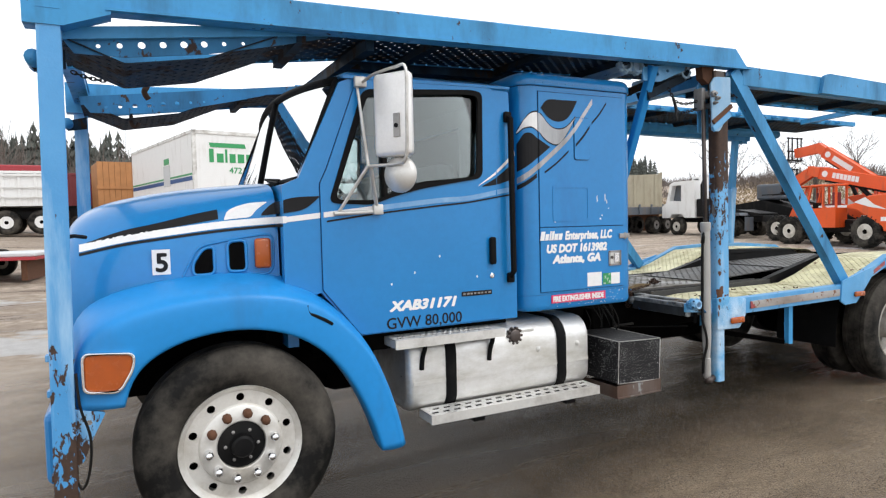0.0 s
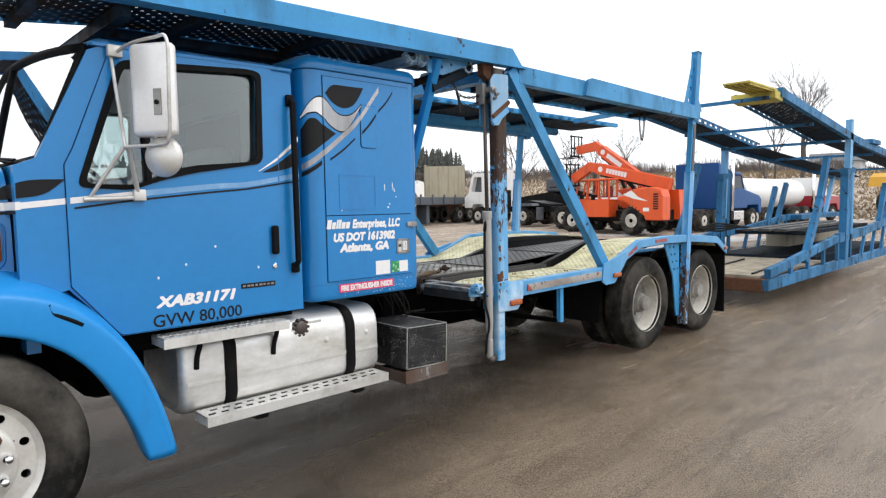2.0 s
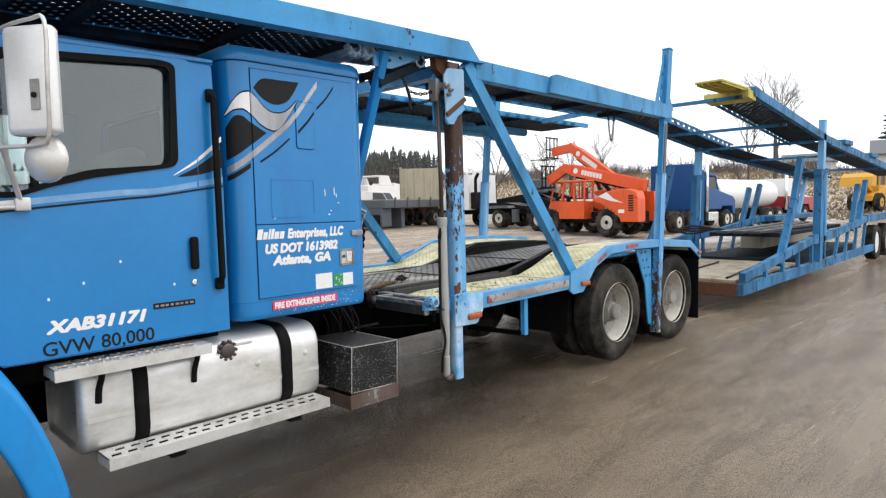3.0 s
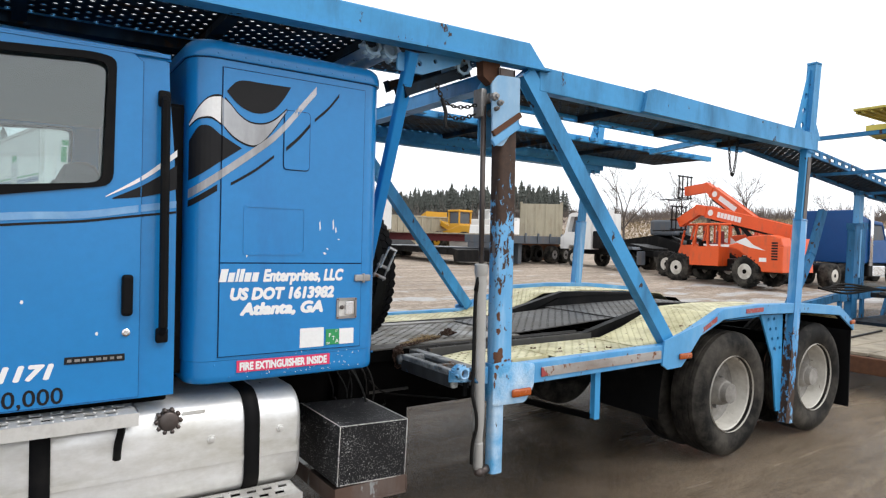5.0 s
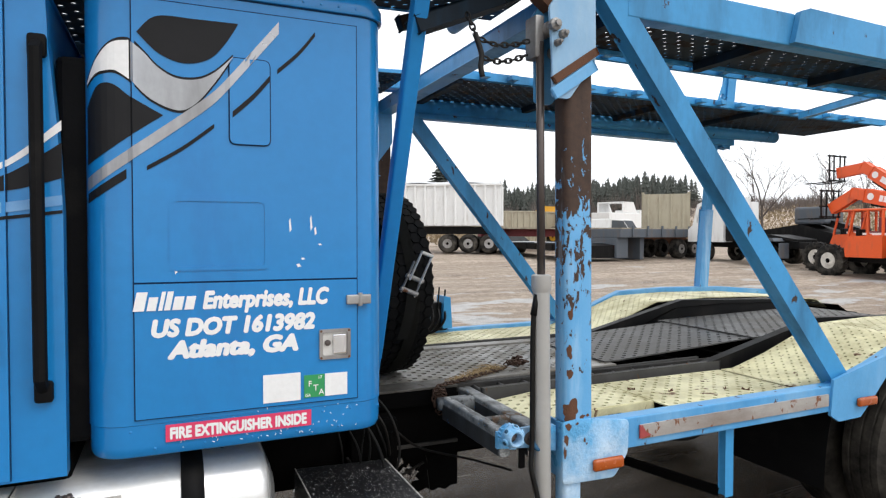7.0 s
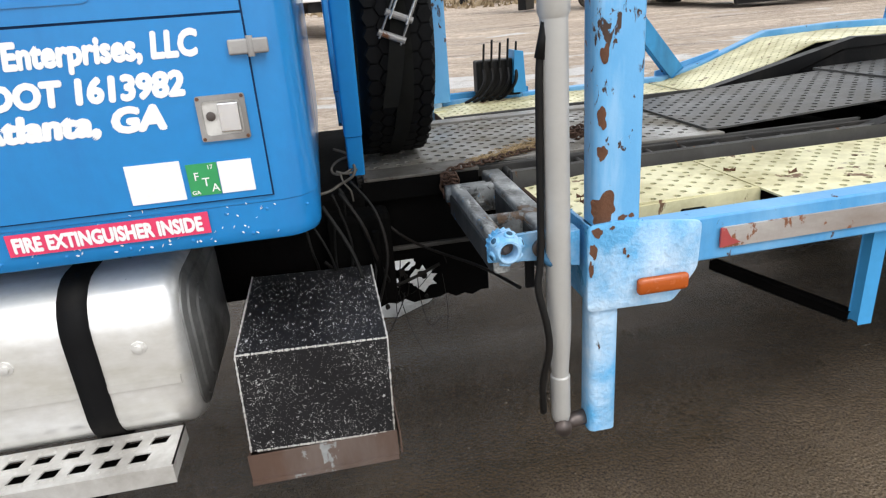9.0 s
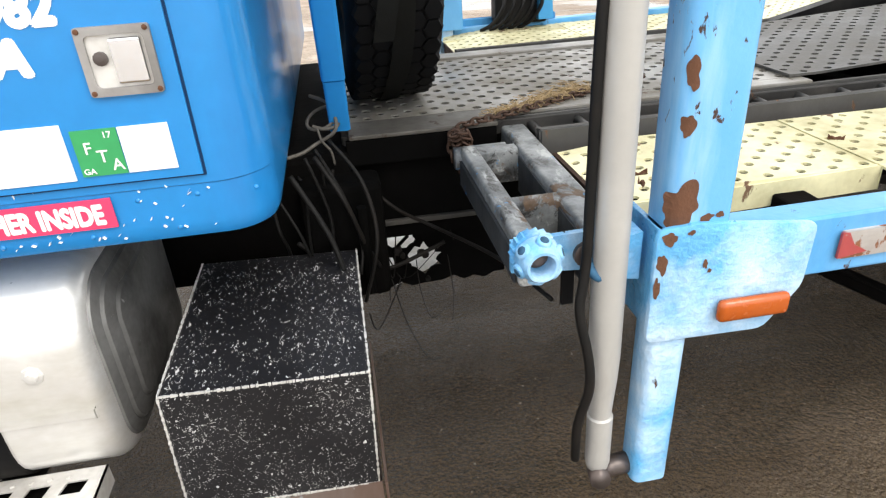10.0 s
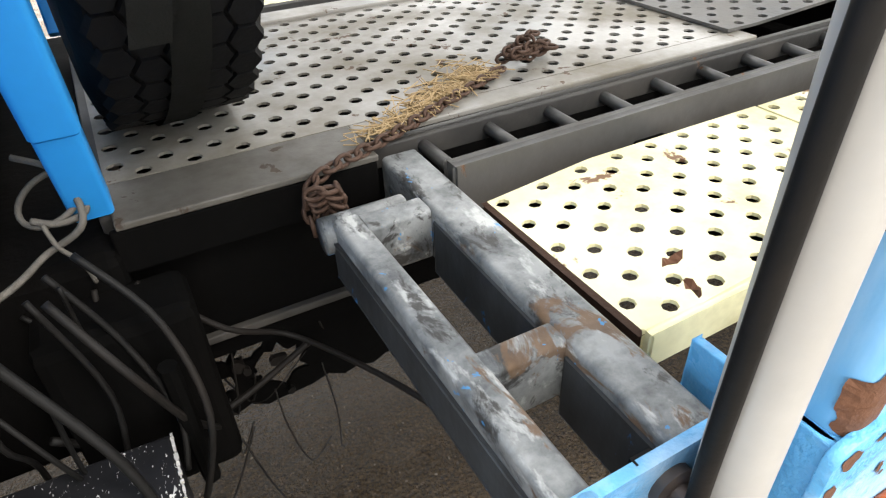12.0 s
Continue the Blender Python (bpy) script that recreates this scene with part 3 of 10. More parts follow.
def round_bar(bm, p, q, w, h, r, side=(0, 1, 0)):
    """A square tube with rounded corners from p to q, w across along side and h the other way."""
    p, q, s = Vector(p), Vector(q), Vector(side)
    d = (q - p).normalized()
    s = (s - d * s.dot(d)).normalized()
    u = s.cross(d).normalized()
    loop = []
    for a, b, t in ((1, 1, 0), (-1, 1, 90), (-1, -1, 180), (1, -1, 270)):
        loop += arc(a * (w / 2 - r), b * (h / 2 - r), r, t, t + 90, 5)
    rows = [[c + s * a + u * b for a, b in loop] for c in (p, q)]
    vs = loft(bm, rows, close=True)
    bm.faces.new(vs[0])
    bm.faces.new(vs[1])
    bmesh.ops.recalc_face_normals(bm, faces=bm.faces[:])
    return bm


def flake(x, z, w, h, seed, skin_y, n=44):
    """A ragged bare patch that follows the face beneath it."""
    rs = random.Random(seed)
    waves = [(j, rs.uniform(0, 6.3), 0.30 / j) for j in range(2, 9)]
    edge = [0.85 + sum(c * math.sin(j * 2 * math.pi * k / n + b) for j, b, c in waves) * 0.8 for k in range(n)]
    bm = B()
    rows = []
    for f in (1.0, 0.66, 0.33, 0.06):
        row = []
        for k in range(n):
            a = 2 * math.pi * k / n
            px = x + w * f * edge[k] * math.cos(a)
            row.append((px, skin_y(px), z + h * f * edge[k] * math.sin(a)))
        rows.append(row)
    vs = loft(bm, rows, close=True)
    bm.faces.new(vs[-1])
    return bm


def tube(bm, pts, r, n=10, cap=True, radii=None):
    """A round bar or hose along points."""
    pts = [Vector(p) for p in pts]
    rings, last = [], None
    for i, p in enumerate(pts):
        d = pts[min(i + 1, len(pts) - 1)] - pts[max(i - 1, 0)]
        d, s, u = axes_of(d)
        if last is not None:
            s = (last - d * last.dot(d)).normalized()
            u = s.cross(d).normalized()
        last = s
        rr = radii[i] if radii else r
        rings.append([bm.verts.new(p + s * (rr * math.cos(a)) + u * (rr * math.sin(a))) for a in [2 * math.pi * k / n for k in range(n)]])
    for a, b in zip(rings, rings[1:]):
        for k in range(n):
            bm.faces.new((a[k], a[(k + 1) % n], b[(k + 1) % n], b[k]))
    if cap:
        bm.faces.new(rings[0][::-1])
        bm.faces.new(rings[-1])
    return bm


def curve_pts(pts, n=8):
    """Smooth points through the given ones."""
    pts = [Vector(p) for p in pts]
    out = []
    for i in range(len(pts) - 1):
        a, b, c, d = pts[max(i - 1, 0)], pts[i], pts[i + 1], pts[min(i + 2, len(pts) - 1)]
        for k in range(n):
            t = k / n
            out.append(0.5 * (2 * b + (c - a) * t + (2 * a - 5 * b + 4 * c - d) * t * t + (3 * b - a - 3 * c + d) * t ** 3))
    return out + [pts[-1]]


def plate(bm, outer, holes, lo, hi, axis="y"):
    """A flat panel with holes, given by outlines, from lo to hi along the axis."""
    def at(p, w):
        return {"y": (p[0], w, p[1]), "z": (p[0], p[1], w), "x": (w, p[0], p[1])}[axis]
    loops = [outer, *holes]
    flat = [p for lp in loops for p in lp]
    tris = geometry.tessellate_polygon([[Vector((p[0], p[1], 0)) for p in lp] for lp in loops])
    a = [bm.verts.new(at(p, lo)) for p in flat]
    b = [bm.verts.new(at(p, hi)) for p in flat]
    made = []
    for t in tris:
        for vs in ([a[i] for i in t], [b[i] for i in t][::-1]):
            try:
                made.append(bm.faces.new(vs))
            except ValueError:
                pass
    k = 0
    for lp in loops:
        n = len(lp)
        for i in range(n):
            j = (i + 1) % n
            made.append(bm.faces.new((a[k + i], a[k + j], b[k + j], b[k + i])))
        k += n
    bmesh.ops.recalc_face_normals(bm, faces=made)
    return bm


def arc(cx, cy, r, a0, a1, n):
    return [(cx + r * math.cos(radians(a0 + (a1 - a0) * i / n)), cy + r * math.sin(radians(a0 + (a1 - a0) * i / n))) for i in range(n + 1)]


def ring(cx, cy, r, n=12, squash=1.0):
    return [(cx + r * math.cos(2 * math.pi * i / n), cy + squash * r * math.sin(2 * math.pi * i / n)) for i in range(n)]


def rounded(pts, r, n=4):
    """An outline with its corners rounded off."""
    out = []
    m = len(pts)
    for i in range(m):
        p, a, b = Vector(pts[i]), Vector(pts[i - 1]), Vector(pts[(i + 1) % m])
        u, v = (a - p), (b - p)
        rr = min(r, u.length * 0.45, v.length * 0.45)
        s, e = p + u.normalized() * rr, p + v.normalized() * rr
        for k in range(n + 1):
            t = k / n
            q = s * (1 - t) ** 2 + p * (2 * t * (1 - t)) + e * t * t
            out.append((q.x, q.y))
    return out


def grow(pts, d):
    """An outline moved outwards from its middle by about d."""
    cx, cy = sum(p[0] for p in pts) / len(pts), sum(p[1] for p in pts) / len(pts)
    out = []
    for x, y in pts:
        v = Vector((x - cx, y - cy))
        v = v * ((v.length + d) / max(v.length, 1e-6))
        out.append((cx + v.x, cy + v.y))
    return out


def lathe(bm, prof, c, axis="y", n=40, closed=False):
    """A profile of (radius, along) turned round an axis through c."""
    c = Vector(c)
    rings = []
    for r, w in prof:
        row = []
        for i in range(n):
            a = 2 * math.pi * i / n
            if axis == "y":
                v = Vector((r * math.cos(a), w, r * math.sin(a)))
            elif axis == "x":
                v = Vector((w, r * math.cos(a), r * math.sin(a)))
            else:
                v = Vector((r * math.cos(a), r * math.sin(a), w))
            row.append(bm.verts.new(c + v))
        rings.append(row)
    pairs = list(zip(rings, rings[1:])) + ([(rings[-1], rings[0])] if closed else [])
    made = []
    for a, b in pairs:
        for i in range(n):
            made.append(bm.faces.new((a[i], a[(i + 1) % n], b[(i + 1) % n], b[i])))
    if not closed:
        for row in (rings[0], rings[-1]):
            made.append(bm.faces.new(row))
    bmesh.ops.recalc_face_normals(bm, faces=made)
    return bm


def perforated(name, x0, x1, y0, y1, height, pitch, r, thick, material, parent, label="", jitter=0.0, slot=1.0):
    """A plate with staggered punched holes; height(x, y) gives its top."""
    nx, ny = max(1, round((x1 - x0) / (pitch * 0.5))), max(1, round((y1 - y0) / pitch))
    px, py = (x1 - x0) / nx, (y1 - y0) / ny
    verts, faces, index = [], [], {}

    def vert(x, y, low):
        key = (round(x, 5), round(y, 5), low)
        if key not in index:
            index[key] = len(verts)
            verts.append((x, y, height(x, y) - (thick if low else 0)))
        return index[key]
    for i in range(nx):
        for j in range(ny):
            ax, ay = x0 + i * px, y0 + j * py
            cx, cy = ax + px * 0.5, ay + py * (0.27 if i % 2 else 0.73)
            outer = [(ax + px, ay + py * 0.5), (ax + px, ay + py), (ax + px * 0.5, ay + py), (ax, ay + py), (ax, ay + py * 0.5), (ax, ay), (ax + px * 0.5, ay), (ax + px, ay)]
            inner = [(cx + r * math.cos(k * math.pi / 4), cy + slot * r * math.sin(k * math.pi / 4)) for k in range(8)]
            rows = [[vert(*p, low) for p in lp] for low in (False, True) for lp in (outer, inner)]
            for k in range(8):
                m = (k + 1) % 8
                faces.append((rows[0][k], rows[0][m], rows[1][m], rows[1][k]))
                faces.append((rows[1][k], rows[1][m], rows[3][m], rows[3][k]))
                faces.append((rows[3][k], rows[3][m], rows[2][m], rows[2][k]))
    for (ax, ay, bx, by) in ((x0, y0, x1, y0), (x1, y0, x1, y1), (x1, y1, x0, y1), (x0, y1, x0, y0)):
        n = 2 * (nx if ay == by else ny)
        line = [(ax + (bx - ax) * k / n, ay + (by - ay) * k / n) for k in range(n + 1)]
        for p, q in zip(line, line[1:]):
            faces.append((vert(*p, True), vert(*q, True), vert(*q, False), vert(*p, False)))
    me = bpy.data.meshes.new(name)
    me.from_pydata(verts, [], faces)
    me.materials.append(M[material])
    ob = new(name, me)
    ob.parent = parent
    ob.matrix_parent_inverse = Matrix.Translation(-base_of(parent))
    if label:
        tagged(ob, label)
    return ob


def lettering(name, text, x, y, z, size, material, parent, shear=0.0, bold=0.0, width=None, depth=0.0004, turn=(90, 0, 0)):
    """Raised words in the built-in font, standing on the baseline at (x, y, z)."""
    cu = bpy.data.curves.new(name, "FONT")
    cu.body, cu.size, cu.shear, cu.extrude = text, size, shear, depth
    cu.resolution_u = 3
    tmp = bpy.data.objects.new(name, cu)
    scene.collection.objects.link(tmp)
    me = bpy.data.meshes.new_from_object(tmp.evaluated_get(bpy.context.evaluated_depsgraph_get()))
    bpy.data.objects.remove(tmp)
    if bold:
        bm = B()
        for i, (dx, dy) in enumerate(((0, 0), (1, 0), (-1, 0), (0, 1), (0, -1), (0.7, 0.7), (-0.7, 0.7), (0.7, -0.7), (-0.7, -0.7))):
            start = len(bm.verts)
            bm.from_mesh(me)
            bm.verts.ensure_lookup_table()
            for v in bm.verts[start:]:
                v.co += Vector((dx * bold, dy * bold, -0.00004 * i))
        bm.to_mesh(me)
        bm.free()
    xs = [v.co.x for v in me.vertices]
    k = width / (max(xs) - min(xs)) if width else 1.0
    m = pose(x, y, z, *turn) @ Matrix.Diagonal((k, 1, 1, 1)) @ Matrix.Translation((-min(xs), 0, 0))
    me.transform(m)
    me.materials.clear()
    me.materials.append(M[material])
    ob = new(name, me)
    ob.parent = parent
    ob.matrix_parent_inverse = Matrix.Translation(-base_of(parent))
    return ob


def loft(bm, rows, close=False):
    """Faces between rows of points."""
    vs = [[bm.verts.new(p) for p in row] for row in rows]
    for a, b in zip(vs, vs[1:]):
        n = len(a)
        for k in range(n if close else n - 1):
            bm.faces.new((a[k], a[(k + 1) % n], b[(k + 1) % n], b[k]))
    return vs


# ---- ground ----
def smooth_step(t):
    t = min(max(t, 0.0), 1.0)
    return t * t * (3 - 2 * t)


def ground_z(x, y):
    """Level by the trucks, rising gently across the yard, more to one end, with a hill beyond the other."""
    d = max(0.0, y - 8.0)
    z = 0.028 * d * min(1.0, d / 6.0)
    z += 0.045 * min(max(8.0 - x, 0.0), 17.0) * smooth_step(d / 20.0)
    return z + 4.6 * smooth_step((x - 50.0) / 50.0) * smooth_step((y + 30) / 30)


def build_ground():
    def steps(a, b, fine_a, fine_b, fine, coarse):
        out, v = [], a
        while v < b:
            out.append(v)
            gap = max(fine_a - v, v - fine_b, 0)
            v += min(coarse, fine + gap * 0.18)
        return out + [b]
    xs = steps(-900, 900, -6, 24, 0.3, 60)
    ys = steps(-500, 900, -4, 40, 0.3, 60)
    verts = []
    for y in ys:
        for x in xs:
            lump = noise.noise((x * 0.45, y * 0.45, 0)) * 0.018 + noise.noise((x * 2.1, y * 2.1, 4)) * 0.006
            rough = min(max((y - 8.5) / 4, 0), 1) if y < 60 else 0
            lump += rough * (noise.noise((x * 0.25, y * 0.9, 7)) * 0.06 + noise.noise((x * 1.1, y * 2.0, 2)) * 0.025)
            verts.append((x, y, ground_z(x, y) + lump - 0.012))
    n = len(xs)
    faces = [(j * n + i, j * n + i + 1, (j + 1) * n + i + 1, (j + 1) * n + i) for j in range(len(ys) - 1) for i in range(n - 1)]
    me = bpy.data.meshes.new("ground")
    me.from_pydata(verts, [], faces)
    me.polygons.foreach_set("use_smooth", [True] * len(faces))
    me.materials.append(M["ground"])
    tagged(new("ground", me), "wet muddy brown yard with puddles and old slush", "ground", kind="structure")


build_ground()


def grit():
    """Wet chippings pressed into the mud beside and under the truck."""
    rs = random.Random(31)
    verts, faces = [], []
    for _ in range(26000):
        x, y = rs.uniform(2.2, 6.4), rs.uniform(2.1, 4.4)
        r = 0.0016 + 0.0040 * rs.random() ** 3
        lump = noise.noise((x * 0.45, y * 0.45, 0)) * 0.018 + noise.noise((x * 2.1, y * 2.1, 4)) * 0.006
        z = ground_z(x, y) + lump - 0.012
        k, turn = len(verts), rs.uniform(0, 6.3)
        for i in range(4):
            a = turn + i * math.pi / 2 + rs.uniform(-0.3, 0.3)
            verts.append((x + r * math.cos(a), y + r * math.sin(a), z - 0.002))
        verts.append((x + r * rs.uniform(-0.3, 0.3), y + r * rs.uniform(-0.3, 0.3), z + r * rs.uniform(0.5, 1.0)))
        faces += [(k + i, k + (i + 1) % 4, k + 4) for i in range(4)]
    me = bpy.data.meshes.new("grit")
    me.from_pydata(verts, [], faces)
    me.materials.append(M["grit"])
    tagged(new("grit", me), "wet brown grit and chippings on the muddy ground", "gravel", kind="stuff")


grit()

# ---- the car hauler truck: sides lie along x, its nose towards -x ----
Y0, Y1, YC = 3.265, 5.815, 4.54
YB, YF = 3.434, 5.646
truck = thing("car_hauler_truck", (3.5, YC, 0), "blue car hauler truck with sleeper cab and steel rack, worn paint", "truck")


def mirror_y(y):
    return 2 * YC - y


# wheels
def steer_wheel(cx, face, r=0.507):
    hub = B()
    c = (cx, face, r)
    out = 1 if face < YC else -1
    tyre = lathe(B(), [(0.30, 0.03 * out), (0.33, 0.012 * out), (0.38, -0.004 * out), (0.43, -0.002 * out), (0.468, 0.012 * out), (0.485, 0.03 * out), (0.497, 0.04 * out),
                       (0.507, 0.055 * out), (0.507, 0.085 * out), (0.497, 0.088 * out), (0.497, 0.095 * out), (0.508, 0.098 * out), (0.508, 0.18 * out), (0.498, 0.183 * out), (0.498, 0.19 * out),
                       (0.507, 0.193 * out), (0.507, 0.23 * out), (0.48, 0.26 * out), (0.40, 0.285 * out), (0.30, 0.25 * out)], c, n=64, closed=True)
    w = part("wheel", tyre, "tyre", truck, "worn black tyre with dusty sidewall", smooth=0.6)
    disc = B()
    holes = [ring(cx + 0.246 * math.cos(k * math.pi / 5 + 0.3), r + 0.246 * math.sin(k * math.pi / 5 + 0.3), 0.021, 12) for k in range(10)]
    plate(disc, ring(cx, r, 0.281, 48), holes + [ring(cx, r, 0.122, 28)], face + 0.045 * out, face + 0.055 * out)
    lathe(disc, [(0.276, 0.05 * out), (0.287, 0.032 * out), (0.301, 0.022 * out), (0.309, 0.012 * out), (0.311, 0.03 * out), (0.300, 0.09 * out), (0.292, 0.2 * out), (0.282, 0.2 * out), (0.27, 0.06 * out)], c, n=48, closed=True)
    lathe(disc, [(0.212, 0.046 * out), (0.205, 0.032 * out), (0.198, 0.028 * out), (0.128, 0.026 * out), (0.122, 0.030 * out), (0.122, 0.055 * out), (0.21, 0.055 * out)], c, n=40, closed=True)
    rim = part("rim", disc, "rim_alloy", w, "dull aluminium disc wheel with hand holes", smooth=0.5)
    # Added black backing disc: painted shade behind the hand holes.
    part("brake_drum", lathe(B(), [(0.272, 0.115 * out), (0.268, 0.105 * out), (0.10, 0.10 * out), (0.10, 0.20 * out), (0.27, 0.20 * out)], c, n=40, closed=True), "under", w, smooth=0.5)
    for k in range(10):
        a = k * math.pi / 5 + 0.12
        p = (cx + 0.166 * math.cos(a), face + 0.026 * out, r + 0.166 * math.sin(a))
        nut = lathe(B(), [(0.025, 0.004 * out), (0.025, -0.014 * out), (0.022, -0.034 * out), (0.014, -0.044 * out), (0.004, -0.047 * out)], p, n=8)
        part("lug_nut", nut, "rust" if 1 <= k <= 4 else "chrome", w, smooth=0.7)
    hubbm = lathe(B(), [(0.120, 0.06 * out), (0.118, 0.040 * out), (0.095, 0.034 * out), (0.062, 0.030 * out), (0.056, -0.010 * out), (0.046, -0.020 * out), (0.01, -0.022 * out)], c, n=28)
    part("hub", hubbm, "black", w, "dark greasy hub", smooth=0.6)
    for k in range(6):
        a = k * math.pi / 3
        part("hub_bolt", lathe(B(), [(0.009, 0.0), (0.009, -0.010 * out), (0.003, -0.012 * out)], (cx + 0.082 * math.cos(a), face + 0.036 * out, r + 0.082 * math.sin(a)), n=6), "steel", w)
    return w


def drive_wheel(cx, face, r=0.507):
    """A pair of tyres on deep-dished steel rims; the outer one shows its hollow."""
    out = 1 if face < YC else -1
    c = (cx, face, r)
    for k, off in enumerate((0.0, 0.33)):
        o = off * out
        prof = [(0.30, 0.03), (0.33, 0.012), (0.39, -0.004), (0.44, 0.0), (0.475, 0.016), (0.49, 0.03), (0.505, 0.045), (0.507, 0.075), (0.496, 0.078), (0.496, 0.086), (0.507, 0.09), (0.507, 0.13), (0.496, 0.133),
                (0.496, 0.141), (0.507, 0.145), (0.507, 0.185), (0.496, 0.188), (0.496, 0.196), (0.507, 0.2), (0.503, 0.235), (0.47, 0.262), (0.40, 0.28), (0.30, 0.25)]
        tyre = lathe(B(), [(a, o + b * out) for a, b in prof], c, n=64, closed=True)
        w = part("wheel", tyre, "tyre", truck, "worn black drive tyre" if k == 0 else "black inner drive tyre", smooth=0.6)
        if k == 0:
            rim = lathe(B(), [(0.309, 0.012 * out), (0.314, 0.03 * out), (0.305, 0.045 * out), (0.288, 0.055 * out), (0.277, 0.12 * out), (0.268, 0.19 * out), (0.28, 0.2 * out), (0.30, 0.1 * out)], c, n=48, closed=True)
            part("rim", rim, "rim_white", w, "dusty white steel rim, deeply dished", smooth=0.5)
            disc = lathe(B(), [(0.269, 0.185 * out), (0.245, 0.205 * out), (0.16, 0.215 * out), (0.118, 0.20 * out), (0.118, 0.24 * out), (0.25, 0.24 * out)], c, n=40, closed=True)
            part("wheel_disc", disc, "rim_grimy", w, smooth=0.5)
            hub = lathe(B(), [(0.118, 0.24 * out), (0.112, 0.12 * out), (0.10, 0.08 * out), (0.085, 0.075 * out), (0.08, 0.03 * out), (0.02, 0.02 * out)], c, n=24)
            part("hub", hub, "rim_grimy", w, smooth=0.6)
            for i in range(10):
                a = i * math.pi / 5
                p = (cx + 0.15 * math.cos(a), face + 0.205 * out, r + 0.15 * math.sin(a))
                part("lug_nut", lathe(B(), [(0.018, 0.0), (0.018, -0.03 * out), (0.008, -0.035 * out)], p, n=6), "steel", w)


steer_wheel(0.506, 3.305)
steer_wheel(0.506, mirror_y(3.305))
for wx in (6.53, 7.89):
    drive_wheel(wx, 3.315)
    drive_wheel(wx, mirror_y(3.315))
for wx in (0.506, 6.53, 7.89):
    bm = B()
    tube(bm, [(wx, 3.5, 0.5), (wx, 5.58, 0.5)], 0.07, 12)
    lathe(bm, [(0.05, -0.28), (0.19, -0.15), (0.22, 0), (0.19, 0.15), (0.05, 0.28)], (wx, YC, 0.5), n=18)
    part("axle", bm, "under", truck)

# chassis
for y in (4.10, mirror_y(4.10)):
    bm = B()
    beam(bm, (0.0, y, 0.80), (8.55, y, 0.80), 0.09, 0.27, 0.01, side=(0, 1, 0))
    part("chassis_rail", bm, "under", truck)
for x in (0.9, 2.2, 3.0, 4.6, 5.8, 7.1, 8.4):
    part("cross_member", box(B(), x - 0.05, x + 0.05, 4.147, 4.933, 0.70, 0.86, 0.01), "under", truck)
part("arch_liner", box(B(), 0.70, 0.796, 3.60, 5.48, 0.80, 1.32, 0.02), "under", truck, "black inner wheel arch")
# Added block: keeps far-side sky light off the ground under the deck.
part("underframe", box(B(), 3.95, 5.85, 5.02, 5.30, 0.26, 0.88, 0.03), "under", truck, "added black block beneath the deck, shutting out far-side sky light")
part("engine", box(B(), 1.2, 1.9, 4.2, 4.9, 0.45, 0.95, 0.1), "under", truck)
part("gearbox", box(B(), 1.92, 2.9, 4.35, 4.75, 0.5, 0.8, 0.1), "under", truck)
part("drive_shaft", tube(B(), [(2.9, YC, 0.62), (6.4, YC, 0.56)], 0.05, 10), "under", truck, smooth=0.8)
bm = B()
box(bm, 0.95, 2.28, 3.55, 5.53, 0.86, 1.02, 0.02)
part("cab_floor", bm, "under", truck)


